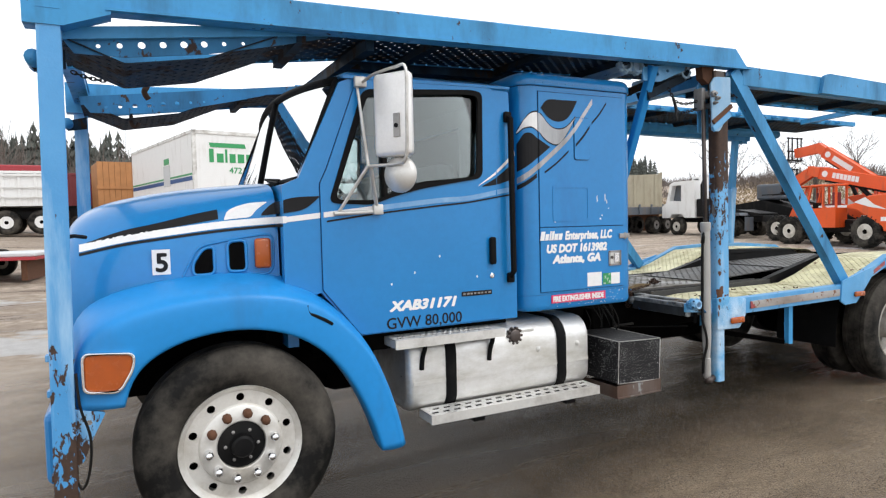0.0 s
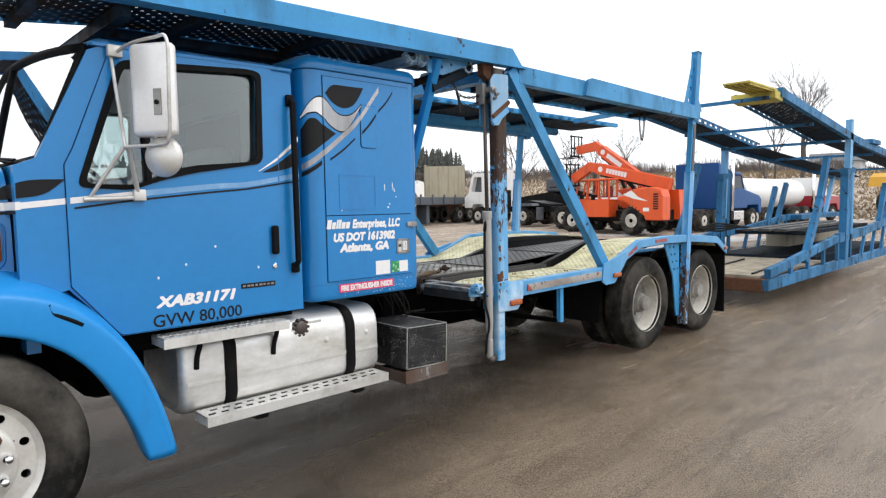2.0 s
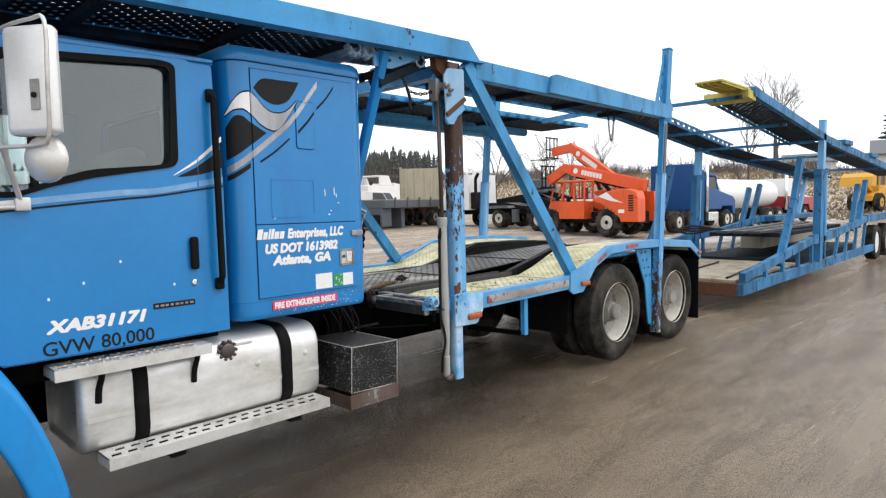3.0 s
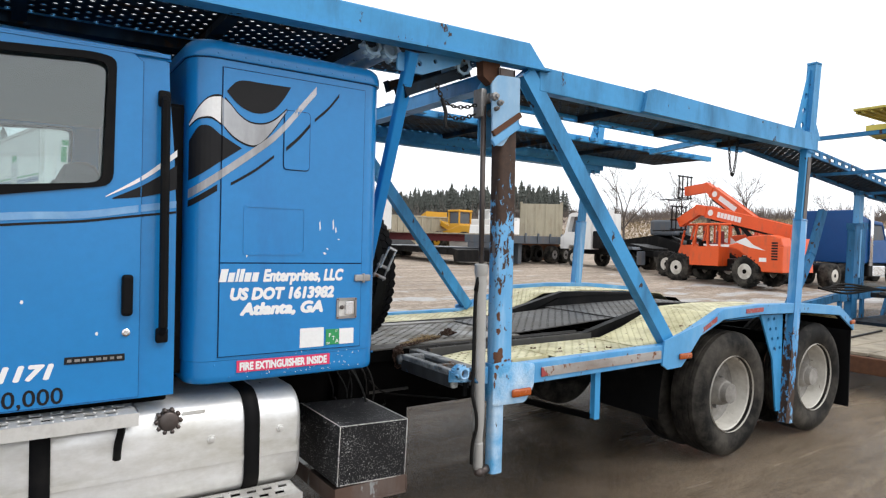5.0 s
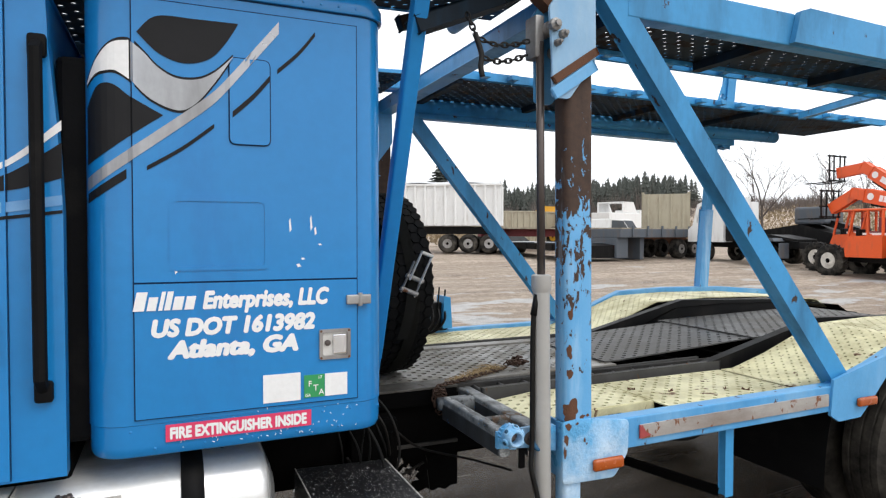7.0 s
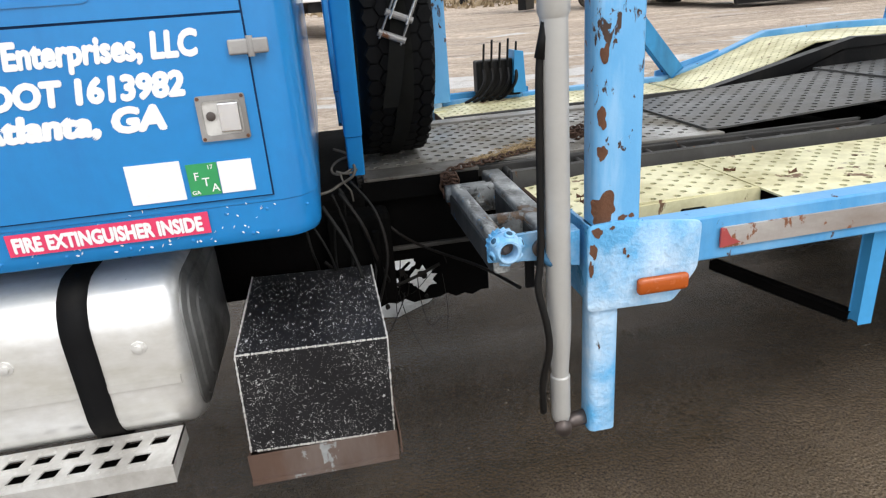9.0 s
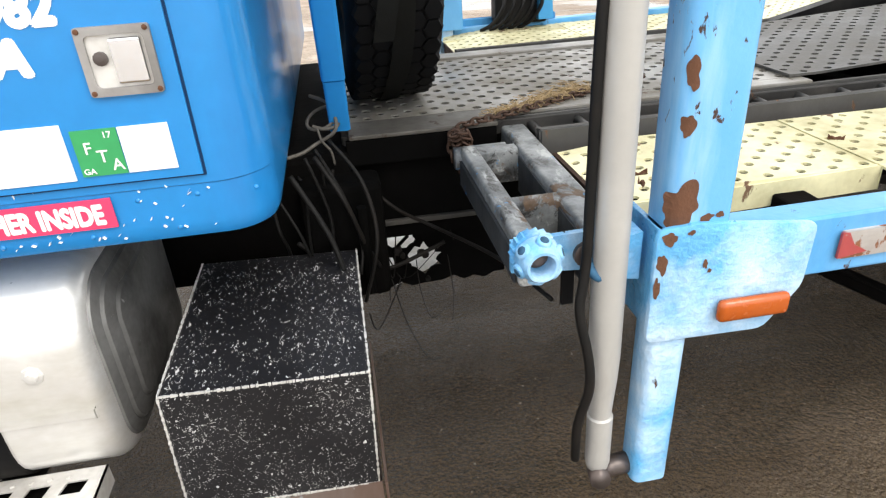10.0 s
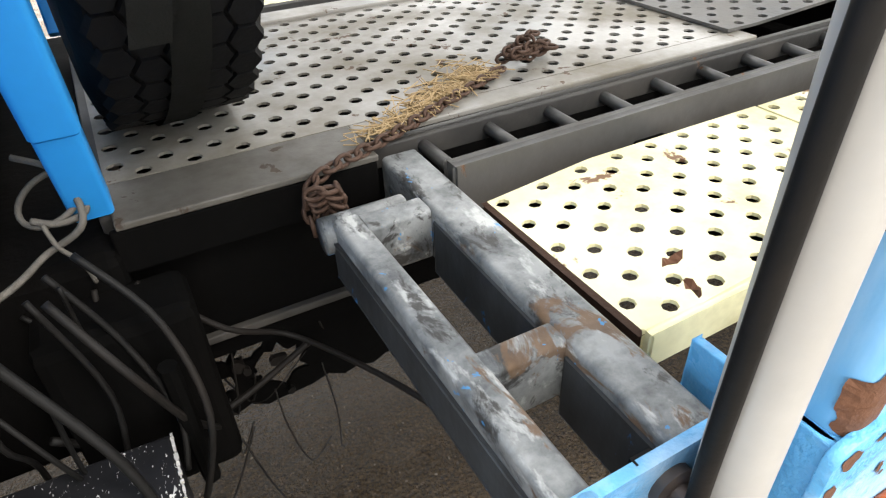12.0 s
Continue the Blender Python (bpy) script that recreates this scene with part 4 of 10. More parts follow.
# fenders, hood and nose
def fender(side):
    def at(x, y, z):
        return (x, y if side > 0 else mirror_y(y), z)
    cols = [  # lip, bulge, shoulder, top: x, z at each
        ((-0.03, 0.80), (-0.12, 0.80), (-0.205, 0.81), (-0.245, 0.82)),
        ((-0.01, 0.88), (-0.11, 0.92), (-0.205, 0.95), (-0.25, 0.97)),
        ((0.035, 0.965), (-0.07, 1.03), (-0.19, 1.09), (-0.245, 1.12)),
        ((0.12, 1.035), (0.03, 1.115), (-0.10, 1.18), (-0.18, 1.26)),
        ((0.27, 1.10), (0.23, 1.185), (0.14, 1.25), (0.06, 1.34)),
        ((0.50, 1.13), (0.50, 1.21), (0.48, 1.29), (0.46, 1.38)),
        ((0.74, 1.09), (0.80, 1.175), (0.84, 1.25), (0.80, 1.36)),
        ((0.93, 0.985), (1.00, 1.05), (1.04, 1.115), (0.99, 1.24)),
        ((1.06, 0.84), (1.14, 0.88), (1.19, 0.93), (1.17, 1.02)),
        ((1.16, 0.67), (1.24, 0.69), (1.29, 0.72), (1.29, 0.77)),
        ((1.24, 0.48), (1.31, 0.49), (1.355, 0.50), (1.37, 0.53)),
        ((1.275, 0.345), (1.33, 0.34), (1.385, 0.345), (1.405, 0.36)),
    ]
    bm = B()
    rows = []
    for i, (a, b, c, d) in enumerate(cols):
        back = i >= 8
        def mix(p, q, f):
            return p[0] * (1 - f) + q[0] * f, p[1] * (1 - f) + q[1] * f
        e1, e2, s1, s2 = mix(a, b, 0.03), mix(a, b, 0.16), mix(b, c, 0.8), mix(c, d, 0.22 if not back else 0.1)
        rows.append([at(a[0], 3.42, a[1] + 0.010), at(a[0], 3.309, a[1]), at(e1[0], 3.300, e1[1]), at(e2[0], 3.297, e2[1]), at(b[0], 3.296, b[1]), at(s1[0], 3.299, s1[1]), at(c[0], 3.307 if not back else 3.298, c[1]),
                     at(s2[0], 3.345 if not back else 3.299, s2[1] + 0.008 * (not back)), at((c[0] + d[0]) / 2, 3.43 if not back else 3.301, (c[1] + d[1]) / 2 + 0.010 * (not back)), at(d[0], 3.58 if not back else 3.312, d[1]), at(d[0], 3.60 if not back else 3.42, d[1] + 0.002 * back)])
    loft(bm, rows)
    ob = part("fender", bm, "fender_blue", truck, "sky-blue moulded front fender with flared wheel arch", smooth=1.2)
    s = ob.modifiers.new("sub", "SUBSURF")
    s.levels = s.render_levels = 2
    s = ob.modifiers.new("shell", "SOLIDIFY")
    s.thickness = 0.012
    return ob


fender(1)
fender(-1)
# rubber latch lying in the notch where the fender meets the cab
part("fender_latch", tube(B(), curve_pts([(0.862, 3.30, 1.205), (0.872, 3.296, 1.165), (0.905, 3.292, 1.145), (0.955, 3.290, 1.118), (0.995, 3.292, 1.092)], 5), 0.011, 8), "rubber", truck, "black rubber fender latch", smooth=1)


def hood():
    bm = B()
    sections = [  # x, top height at the middle, height of the side's top, half width at the top, half width below, bottom
        (-0.30, 1.52, 1.48, 0.58, 0.74, 0.86),
        (-0.285, 1.62, 1.56, 0.62, 0.80, 0.84),
        (-0.25, 1.70, 1.63, 0.66, 0.86, 0.83),
        (-0.15, 1.775, 1.69, 0.70, 0.90, 0.95),
        (0.05, 1.83, 1.735, 0.74, 0.925, 1.15),
        (0.30, 1.87, 1.775, 0.78, 0.94, 1.22),
        (0.55, 1.895, 1.81, 0.83, 0.96, 1.22),
        (0.78, 1.91, 1.85, 0.88, 0.985, 1.18),
    ]
    rows = []
    for x, zc, zs, w1, w2, zb in sections:
        half = [(0.0, zc), (w1 * 0.45, zc - 0.008), (w1 * 0.8, zc - 0.03), (w1, zs), (w1 + (w2 - w1) * 0.6, zs - 0.11), (w2 * 0.985, zs - 0.24), (w2, zs - 0.38), (w2, (zs - 0.38 + zb) / 2), (w2, zb)]
        rows.append([(x, YC - y, z) for y, z in reversed(half)] + [(x, YC + y, z) for y, z in half[1:]])
    vs = loft(bm, rows)
    bm.faces.new(vs[0][::-1])
    ob = part("hood", bm, "cab_blue", truck, "bright blue sloping hood", smooth=0.9)
    s = ob.modifiers.new("sub", "SUBSURF")
    s.levels = s.render_levels = 2
    return ob


hood_ob = hood()

# ---- cab ----
CAB_SIDE = [(0.78, 1.20), (0.78, 1.85), (0.872, 1.89), (1.118, 2.425), (1.20, 2.463), (2.19, 2.472), (2.245, 2.445), (2.250, 2.30), (2.272, 2.05), (2.284, 1.80), (2.285, 0.99), (1.21, 0.985), (0.98, 1.25)]
WINDOW = [(1.045, 1.755), (1.30, 1.745), (1.45, 1.80), (1.62, 1.845), (2.02, 1.90), (2.03, 2.42), (1.95, 2.43), (1.26, 2.385)]
window_outline = rounded(WINDOW, 0.05, 4)


def cab_shell():
    bm = B()
    for y0, y1 in ((YB, YB + 0.06), (YF - 0.06, YF)):
        plate(bm, CAB_SIDE, [window_outline], y0, y1)
    # back wall with a wide low opening into the sleeper, firewall and dash shelf
    plate(bm, [(YB + 0.06, 0.99), (YF - 0.06, 0.99), (YF - 0.06, 2.46), (YB + 0.06, 2.46)], [[(4.0, 1.25), (5.08, 1.25), (5.08, 2.3), (4.0, 2.3)]], 2.20, 2.244, "x")
    box(bm, 0.80, 0.86, YB + 0.06, YF - 0.06, 0.95, 1.86)
    return part("cab_body", bm, "cab_blue", truck, "bright blue cab shell")


cab = cab_shell()

# roof: rounded front, dimpled drip edge along the side
bm = B()
front = [(1.135 - 0.11 * (1 - ((y - YC) / 1.106) ** 2), y) for y in [YB + (YF - YB) * k / 12 for k in range(13)]]
plan = [(x, y) for x, y in front] + [(2.252, YF), (2.252, YB)]
levels = []
for z, ins in ((2.452, -0.003), (2.466, 0.004), (2.490, 0.035), (2.510, 0.085), (2.522, 0.16), (2.528, 0.34)):
    cx, cy = 1.7, YC
    levels.append([(x + (ins * 0.8 if x < cx else -ins * 0.6), y + (ins if y < cy else -ins) * min(1, abs(y - cy) / 0.6), z) for x, y in plan])
vs = loft(bm, levels, close=True)
bm.faces.new(vs[-1])
bm.faces.new(vs[0][::-1])
bmesh.ops.recalc_face_normals(bm, faces=bm.faces)
part("cab_roof", bm, "cab_blue", truck, smooth=0.8)
bm = B()
beam(bm, (1.14, YB - 0.009, 2.458), (2.245, YB - 0.009, 2.470), 0.012, 0.010, 0.003, side=(0, 1, 0))
for k in range(22):
    x = 1.16 + k * 0.049
    box(bm, x, x + 0.022, YB - 0.017, YB - 0.012, 2.460 + k * 0.0005, 2.467 + k * 0.0005)
part("drip_rail", bm, "cab_blue", truck)


# windscreen
def screen(y, v, push=0.0):
    u = (y - YC) / 1.106
    bulge = (0.015 + 0.115 * v - 0.02 * v ** 3) * (1 - u * u)
    return (0.890 + 0.240 * v - bulge - push, y, 1.875 + 0.575 * v + 0.06 * (1 - u * u) * v * v)


bm = B()
ys = [YB + 0.035 + (YF - YB - 0.07) * k / 16 for k in range(17)]
loft(bm, [[screen(y, v) for y in ys] for v in (0.04, 0.2, 0.4, 0.6, 0.8, 0.97)])
ob = part("windscreen", bm, "screen_glass", truck, "clear curved windscreen", smooth=1)
ob.visible_shadow = False
bm = B()
for v in (0.02, 0.985):
    tube(bm, [screen(y, v, 0.006) for y in ys], 0.020, 8)
for y in (ys[0], ys[-1], YC):
    tube(bm, [screen(y, v, 0.006) for v in (0.02, 0.2, 0.4, 0.6, 0.8, 0.985)], 0.016, 8)
part("windscreen_seal", bm, "rubber", truck, smooth=1)
bm = B()
tops = [(screen(y, 0)[0], y) for y in ys]
plate(bm, tops + [(1.0, YF - 0.06), (1.0, YB + 0.06)], [], 1.80, 1.875, "z")
part("cowl", bm, "cab_blue", truck)
for y, e in ((3.80, 0.35), (4.7, 0.35)):
    bm = B()
    a, b = Vector(screen(y, 0.01, 0.04)), Vector(screen(y + e, 0.07, 0.03))
    tube(bm, [a - Vector((0.05, 0, 0.03)), a, b], 0.010, 6)
    tube(bm, [Vector(screen(y + e - 0.28, 0.05, 0.022)), Vector(screen(y + e + 0.12, 0.10, 0.022))], 0.010, 6)
    part("wiper", bm, "rubber", truck)

# near door, 4 mm proud of the shell, with a dark joint round it
DOOR = [(0.99, 1.265), (0.99, 1.86), (1.03, 1.94), (1.205, 2.40), (1.25, 2.448), (2.10, 2.460), (2.14, 2.43), (2.14, 1.0), (1.225, 0.992), (1.20, 0.998)]


def cab_door(y_out, y_in, near):
    bm = B()
    plate(bm, DOOR, [window_outline], y_out, y_in)
    d = part("door", bm, "cab_blue", truck, "bright blue cab door with a few scratches")
    bm = B()
    plate(bm, grow(window_outline, 0.012), [grow(window_outline, -0.028)], y_out - (0.008 if near else -0.008), y_in)
    part("window_seal", bm, "rubber", d)
    bm = B()
    yg = (y_out + y_in) / 2 + (0.03 if near else -0.03)
    plate(bm, grow(window_outline, -0.01), [], yg, yg + 0.004)
    g = part("window_pane", bm, "glass" if near else "glass_far", d, "tinted side window" if near else "")
    g.visible_shadow = False
    bm = B()
    box(bm, 1.365, 1.395, min(y_out, y_in), max(y_out, y_in) + 0.03, 1.77, 2.40, 0.006)
    part("vent_bar", bm, "rubber", d)
    return d


door = cab_door(YB - 0.012, YB - 0.002, True)
cab_door(YF + 0.012, YF + 0.002, False)
bm = B()
plate(bm, grow(DOOR, 0.004), [grow(DOOR, -0.03)], YB - 0.0035, YB - 0.0005)
part("door_joint", bm, "joint", truck)
bm = B()
box(bm, 2.068, 2.112, YB - 0.045, YB - 0.012, 1.35, 1.525, 0.014, 3)
part("handle", bm, "rubber", door, "black pull handle")
bm = B()
lathe(bm, [(0.016, -0.014), (0.016, -0.019), (0.010, -0.022)], (2.089, YB, 1.279), n=16)
part("lock", bm, "chrome", door)
bm = B()
tube(bm, [(2.225, YB - 0.004, 2.30), (2.225, YB - 0.05, 2.27), (2.228, YB - 0.055, 1.30), (2.228, YB - 0.004, 1.255)], 0.019, 8)
box(bm, 2.20, 2.25, YB - 0.03, YB, 2.25, 2.32, 0.01)
box(bm, 2.205, 2.255, YB - 0.03, YB, 1.225, 1.29, 0.01)
part("grab_rail", bm, "rubber", truck, "black rubber-coated grab rail", smooth=0.7)

# pale lining of roof, back wall and door tops
bm = B()
box(bm, 1.15, 2.185, YB + 0.07, YF - 0.07, 2.43, 2.445)
plate(bm, [(YB + 0.065, 1.05), (YF - 0.065, 1.05), (YF - 0.065, 2.44), (YB + 0.065, 2.44)], [[(4.0, 1.25), (5.08, 1.25), (5.08, 2.3), (4.0, 2.3)]], 2.185, 2.197, "x")
box(bm, 2.30, 2.34, 3.9, 5.2, 1.1, 2.35)
part("lining", bm, "liner", truck)
# seats, dash and steering wheel, seen through the glass
for y in (3.98, 5.1):
    bm = B()
    box(bm, 1.45, 1.95, y - 0.25, y + 0.25, 1.15, 1.42, 0.06)
    box(bm, 1.86, 2.02, y - 0.25, y + 0.25, 1.38, 2.02, 0.06)
    part("seat", bm, "interior", truck, "dark grey cab seat")
bm = B()
box(bm, 0.84, 1.16, YB + 0.07, YF - 0.07, 1.45, 1.82, 0.06)
part("dashboard", bm, "interior", truck)
bm = B()
c = Vector((1.30, 3.98, 1.72))
tilt = Matrix.Rotation(radians(-35), 3, "Y")
loop = [c + tilt @ Vector((0, 0.23 * math.cos(a), 0.23 * math.sin(a))) for a in [2 * math.pi * k / 28 for k in range(29)]]
tube(bm, loop, 0.014, 6, cap=False)
for a in (0.4, 2.7, 4.7):
    tube(bm, [c, c + tilt @ Vector((0, 0.23 * math.cos(a), 0.23 * math.sin(a)))], 0.012, 6)
tube(bm, [c, (1.05, 3.98, 1.55)], 0.03, 8)
part("steering_wheel", bm, "rubber", truck, smooth=1)

# mirror: its back turned towards the nose and outwards
def turned(bm, deg=33, about=(1.33, 3.17, 2.2)):
    bmesh.ops.rotate(bm, verts=bm.verts[:], cent=about, matrix=Matrix.Rotation(radians(deg), 3, "Z"))
    return bm


bm = turned(box(B(), 1.295, 1.37, 3.05, 3.28, 1.99, 2.44, 0.03, 3))
mir = part("mirror", bm, "mirror_shell", truck, "tall brushed-metal wing mirror", smooth=0.6)
bm = B()
plate(bm, [(3.07, 2.005), (3.26, 2.005), (3.26, 2.425), (3.07, 2.425)], [], 1.370, 1.374, "x")
part("mirror_glass", turned(bm), "chrome", mir)
bm = turned(box(B(), 1.287, 1.297, 3.10, 3.14, 2.09, 2.215, 0.002))
part("mirror_switch", bm, "steel", mir)
part("mirror_knob", turned(lathe(B(), [(0.012, 0.0), (0.012, -0.006), (0.004, -0.008)], (1.287, 3.12, 2.15), axis="x", n=12)), "black", mir)
bm = B()
lathe(bm, [(0.004, -0.05), (0.05, -0.04), (0.09, -0.012), (0.10, 0.0), (0.10, 0.02), (0.09, 0.025)], (1.35, 3.15, 1.895), axis="x", n=24)
part("round_mirror", turned(bm), "alloy", mir, "round convex mirror on a stalk", smooth=0.8)
bm = B()
tube(bm, curve_pts([(1.24, YB - 0.02, 2.42), (1.27, 3.30, 2.45), (1.33, 3.13, 2.46), (1.36, 3.05, 2.44), (1.355, 3.04, 2.2), (1.35, 3.05, 1.98), (1.33, 3.12, 1.95), (1.22, 3.28, 1.945)], 5), 0.0085, 8)
tube(bm, [(1.22, YB - 0.01, 2.43), (1.22, 3.27, 1.945)], 0.009, 8)
tube(bm, [(1.22, 3.28, 1.945), (1.09, YB - 0.02, 1.70)], 0.010, 8)
tube(bm, [(1.235, 3.28, 1.95), (1.32, YB - 0.02, 1.705)], 0.012, 8)
tube(bm, [(1.06, YB - 0.025, 1.69), (1.34, YB - 0.025, 1.70)], 0.012, 8)
box(bm, 1.20, 1.27, YB - 0.045, YB - 0.012, 2.40, 2.46, 0.006)
box(bm, 1.29, 1.35, YB - 0.045, YB - 0.012, 1.68, 1.74, 0.006)
part("mirror_bracket", bm, "alloy", mir, "bare metal mirror arms", smooth=0.8)

# ---- sleeper ----
def sleeper_loop(ins, z):
    """Plan of the sleeper at one height: wide round corners, drawn in by ins."""
    x0, x1, y0, y1 = 2.335 + ins, 3.308 - ins, YB + ins, YF - ins
    out = []
    for cx, cy, a, r in ((x0, y0, 180, 0.115), (x1, y0, 270, 0.10), (x1, y1, 0, 0.10), (x0, y1, 90, 0.115)):
        r = max(r - ins, 0.02)
        mx, my = cx + (r if cx == x0 else -r), cy + (r if cy == y0 else -r)
        out += [(p[0], p[1], z) for p in arc(mx, my, r, a, a + 90, 8)]
    return out


def sleeper_body():
    """Box with a lapped skirt below and a capped roof whose lip stands a little proud."""
    bm = B()
    rows = [sleeper_loop(i, z) for z, i in ((1.010, 0.045), (1.011, 0.026), (1.017, 0.012), (1.030, 0.005), (1.050, 0.003), (1.119, 0.003), (1.121, 0.0), (1.125, 0.0), (2.508, 0.0), (2.509, -0.010), (2.514, -0.012),
                                            (2.548, -0.010), (2.575, 0.002), (2.592, 0.022), (2.602, 0.055), (2.606, 0.12))]
    vs = loft(bm, rows, close=True)
    bm.faces.new(vs[0][::-1])
    bm.faces.new(vs[-1])
    bmesh.ops.recalc_face_normals(bm, faces=bm.faces)
    return part("sleeper", bm, "cab_blue", truck, "bright blue sleeper box with a curved stripe", smooth=0.6)


sleeper = sleeper_body()
bm = B()
loft(bm, [sleeper_loop(-0.0015, 2.5035), sleeper_loop(-0.0015, 2.5085)], close=True)
part("roof_seam", bm, "joint", sleeper)
RIVET = None
for x, z, dy in [(2.45 + k * 0.062, 2.528, 0.012) for k in range(13)] + [(2.46 + k * 0.102, 1.100, -0.003) for k in range(9)] + [(2.53 + k * 0.15, 1.040, -0.003) for k in range(5)]:
    if RIVET is None:
        ob = part("rivet", lathe(B(), [(0.0052, 0.002), (0.0044, -0.0012), (0.0015, -0.0022)], (0, 0, 0), n=8), "cab_blue", sleeper, smooth=1.2)
        RIVET = ob.data
    else:
        ob = new("rivet", RIVET)
        ob.parent = sleeper
        ob.matrix_parent_inverse = Matrix.Translation(-base_of(sleeper))
    ob.location = (x, YB - dy, z)
bm = B()
box(bm, 2.25, 2.42, 3.56, 5.5, 1.05, 2.30, 0.02)
part("sleeper_boot", bm, "rubber", truck, "black gap seal between cab and sleeper")
bm = B()
plate(bm, [(2.471, 1.136), (3.199, 1.136), (3.199, 2.472), (2.471, 2.472)], [], YB - 0.003, YB + 0.002)
part("door_joint", bm, "joint", sleeper)
HATCH_UP = [(2.475, 1.576), (3.195, 1.573), (3.195, 2.468), (2.475, 2.467)]
HATCH_LOW = [(2.475, 1.140), (3.195, 1.140), (3.195, 1.567), (2.475, 1.570)]
bm = B()
plate(bm, HATCH_UP, [], YB - 0.008, YB - 0.001)
hatch_up = part("door", bm, "cab_blue", sleeper, "bright blue upper sleeper hatch")
bm = B()
plate(bm, HATCH_LOW, [], YB - 0.008, YB - 0.001)
hatch_low = part("door", bm, "cab_blue", sleeper, "bright blue lower baggage door")
bm = B()
plate(bm, rounded([(2.765, 2.028), (2.893, 2.028), (2.893, 2.31), (2.765, 2.31)], 0.02), [], YB - 0.015, YB - 0.008)
cover = part("cover_plate", bm, "cab_blue", sleeper)
bm = B()
plate(bm, rounded([(2.761, 2.024), (2.897, 2.024), (2.897, 2.314), (2.761, 2.314)], 0.024), [], YB - 0.0105, YB - 0.0075)
part("cover_gap", bm, "joint", sleeper)
bm = B()
plate(bm, rounded([(2.578, 1.61), (2.888, 1.61), (2.888, 1.85), (2.578, 1.85)], 0.02), [rounded([(2.592, 1.624), (2.874, 1.624), (2.874, 1.836), (2.592, 1.836)], 0.02)], YB - 0.011, YB - 0.008)
part("pressed_panel", bm, "cab_blue", sleeper)
bm = B()
plate(bm, rounded([(3.058, 1.287), (3.170, 1.287), (3.170, 1.393), (3.058, 1.393)], 0.006), [rounded([(3.07, 1.30), (3.158, 1.30), (3.158, 1.38), (3.07, 1.38)], 0.01)], YB - 0.016, YB - 0.008)
part("latch_frame", bm, "steel", hatch_low, "bare metal paddle latch")
bm = B()
plate(bm, [(3.068, 1.298), (3.160, 1.298), (3.160, 1.382), (3.068, 1.382)], [], YB - 0.0095, YB - 0.008)
part("latch_well", bm, "alloy", hatch_low)
for x, z in ((3.064, 1.293), (3.164, 1.293), (3.064, 1.387), (3.164, 1.387)):
    part("latch_screw", lathe(B(), [(0.0045, 0.0), (0.004, -0.002), (0.001, -0.0025)], (x, YB - 0.016, z), n=8), "rust", hatch_low)
part("latch_key", lathe(B(), [(0.011, 0.0), (0.011, -0.006), (0.004, -0.007)], (3.087, YB - 0.0095, 1.345), n=12), "rod", hatch_low)
bm = B()
box(bm, 3.105, 3.153, YB - 0.019, YB - 0.009, 1.305, 1.375, 0.004)
part("latch_paddle", bm, "chrome", hatch_low)
bm = B()
box(bm, 3.155, 3.245, YB - 0.022, YB - 0.006, 1.478, 1.512, 0.004)
tube(bm, [(3.205, YB - 0.018, 1.472), (3.205, YB - 0.018, 1.518)], 0.008, 8)
part("hinge", bm, "steel", sleeper)

# ---- vinyl stripes: strips between an upper and a lower line, laid on the bodywork ----
from mathutils.bvhtree import BVHTree


def skin_of(objects):
    """The outer skin of some bodywork, to lay stripes on."""
    dg = bpy.context.evaluated_depsgraph_get()
    verts, polys = [], []
    for ob in objects:
        ev = ob.evaluated_get(dg)
        me = ev.to_mesh()
        k = len(verts)
        verts += [v.co.copy() for v in me.vertices]
        polys += [tuple(k + i for i in p.vertices) for p in me.polygons]
        ev.to_mesh_clear()
    return BVHTree.FromPolygons(verts, polys)


def line_at(pts, x):
    if x <= pts[0][0]:
        return pts[0][1]
    for (xa, za), (xb, zb) in zip(pts, pts[1:]):
        if x <= xb:
            t = (x - xa) / max(xb - xa, 1e-6)
            return za + (zb - za) * t
    return pts[-1][1]


def stripe(name, skin, upper, lower, material, parent, n=40, lift=0.0025, soft=True):
    if soft:
        upper = [(p.x, p.y) for p in curve_pts([(a, b, 0) for a, b in upper], 5)]
        lower = [(p.x, p.y) for p in curve_pts([(a, b, 0) for a, b in lower], 5)]
    xa, xb = max(upper[0][0], lower[0][0]), min(upper[-1][0], lower[-1][0])
    bm = B()
    rows = []
    for i in range(n + 1):
        x = xa + (xb - xa) * i / n
        zu, zl = line_at(upper, x), line_at(lower, x)
        row = []
        for k in range(4):
            z = zl + (zu - zl) * k / 3
            hit = skin.ray_cast(Vector((x, 2.6, z)), Vector((0, 1, 0)))
            y = hit[0].y if hit[0] is not None else YB
            row.append((x, y - lift, z))
        rows.append(row)
    loft(bm, rows)
    return part(name, bm, material, parent)


def band(pts, w):
    """Upper and lower lines of a band of height w about a centre line."""
    return [(x, z + w / 2) for x, z in pts], [(x, z - w / 2) for x, z in pts]


bpy.context.view_layer.update()
skin = skin_of([sleeper, hatch_up, hatch_low, cover])
stripe("stripe", skin, [(2.49, 2.362), (2.546, 2.417), (2.66, 2.422), (2.792, 2.424)], [(2.49, 2.36), (2.55, 2.302), (2.625, 2.277), (2.70, 2.297), (2.75, 2.35), (2.792, 2.42)], "decal_black", sleeper)
wave_top = [(2.345, 2.205), (2.375, 2.275), (2.416, 2.322), (2.467, 2.334), (2.51, 2.298), (2.547, 2.258), (2.60, 2.228), (2.665, 2.229), (2.72, 2.258), (2.776, 2.314)]
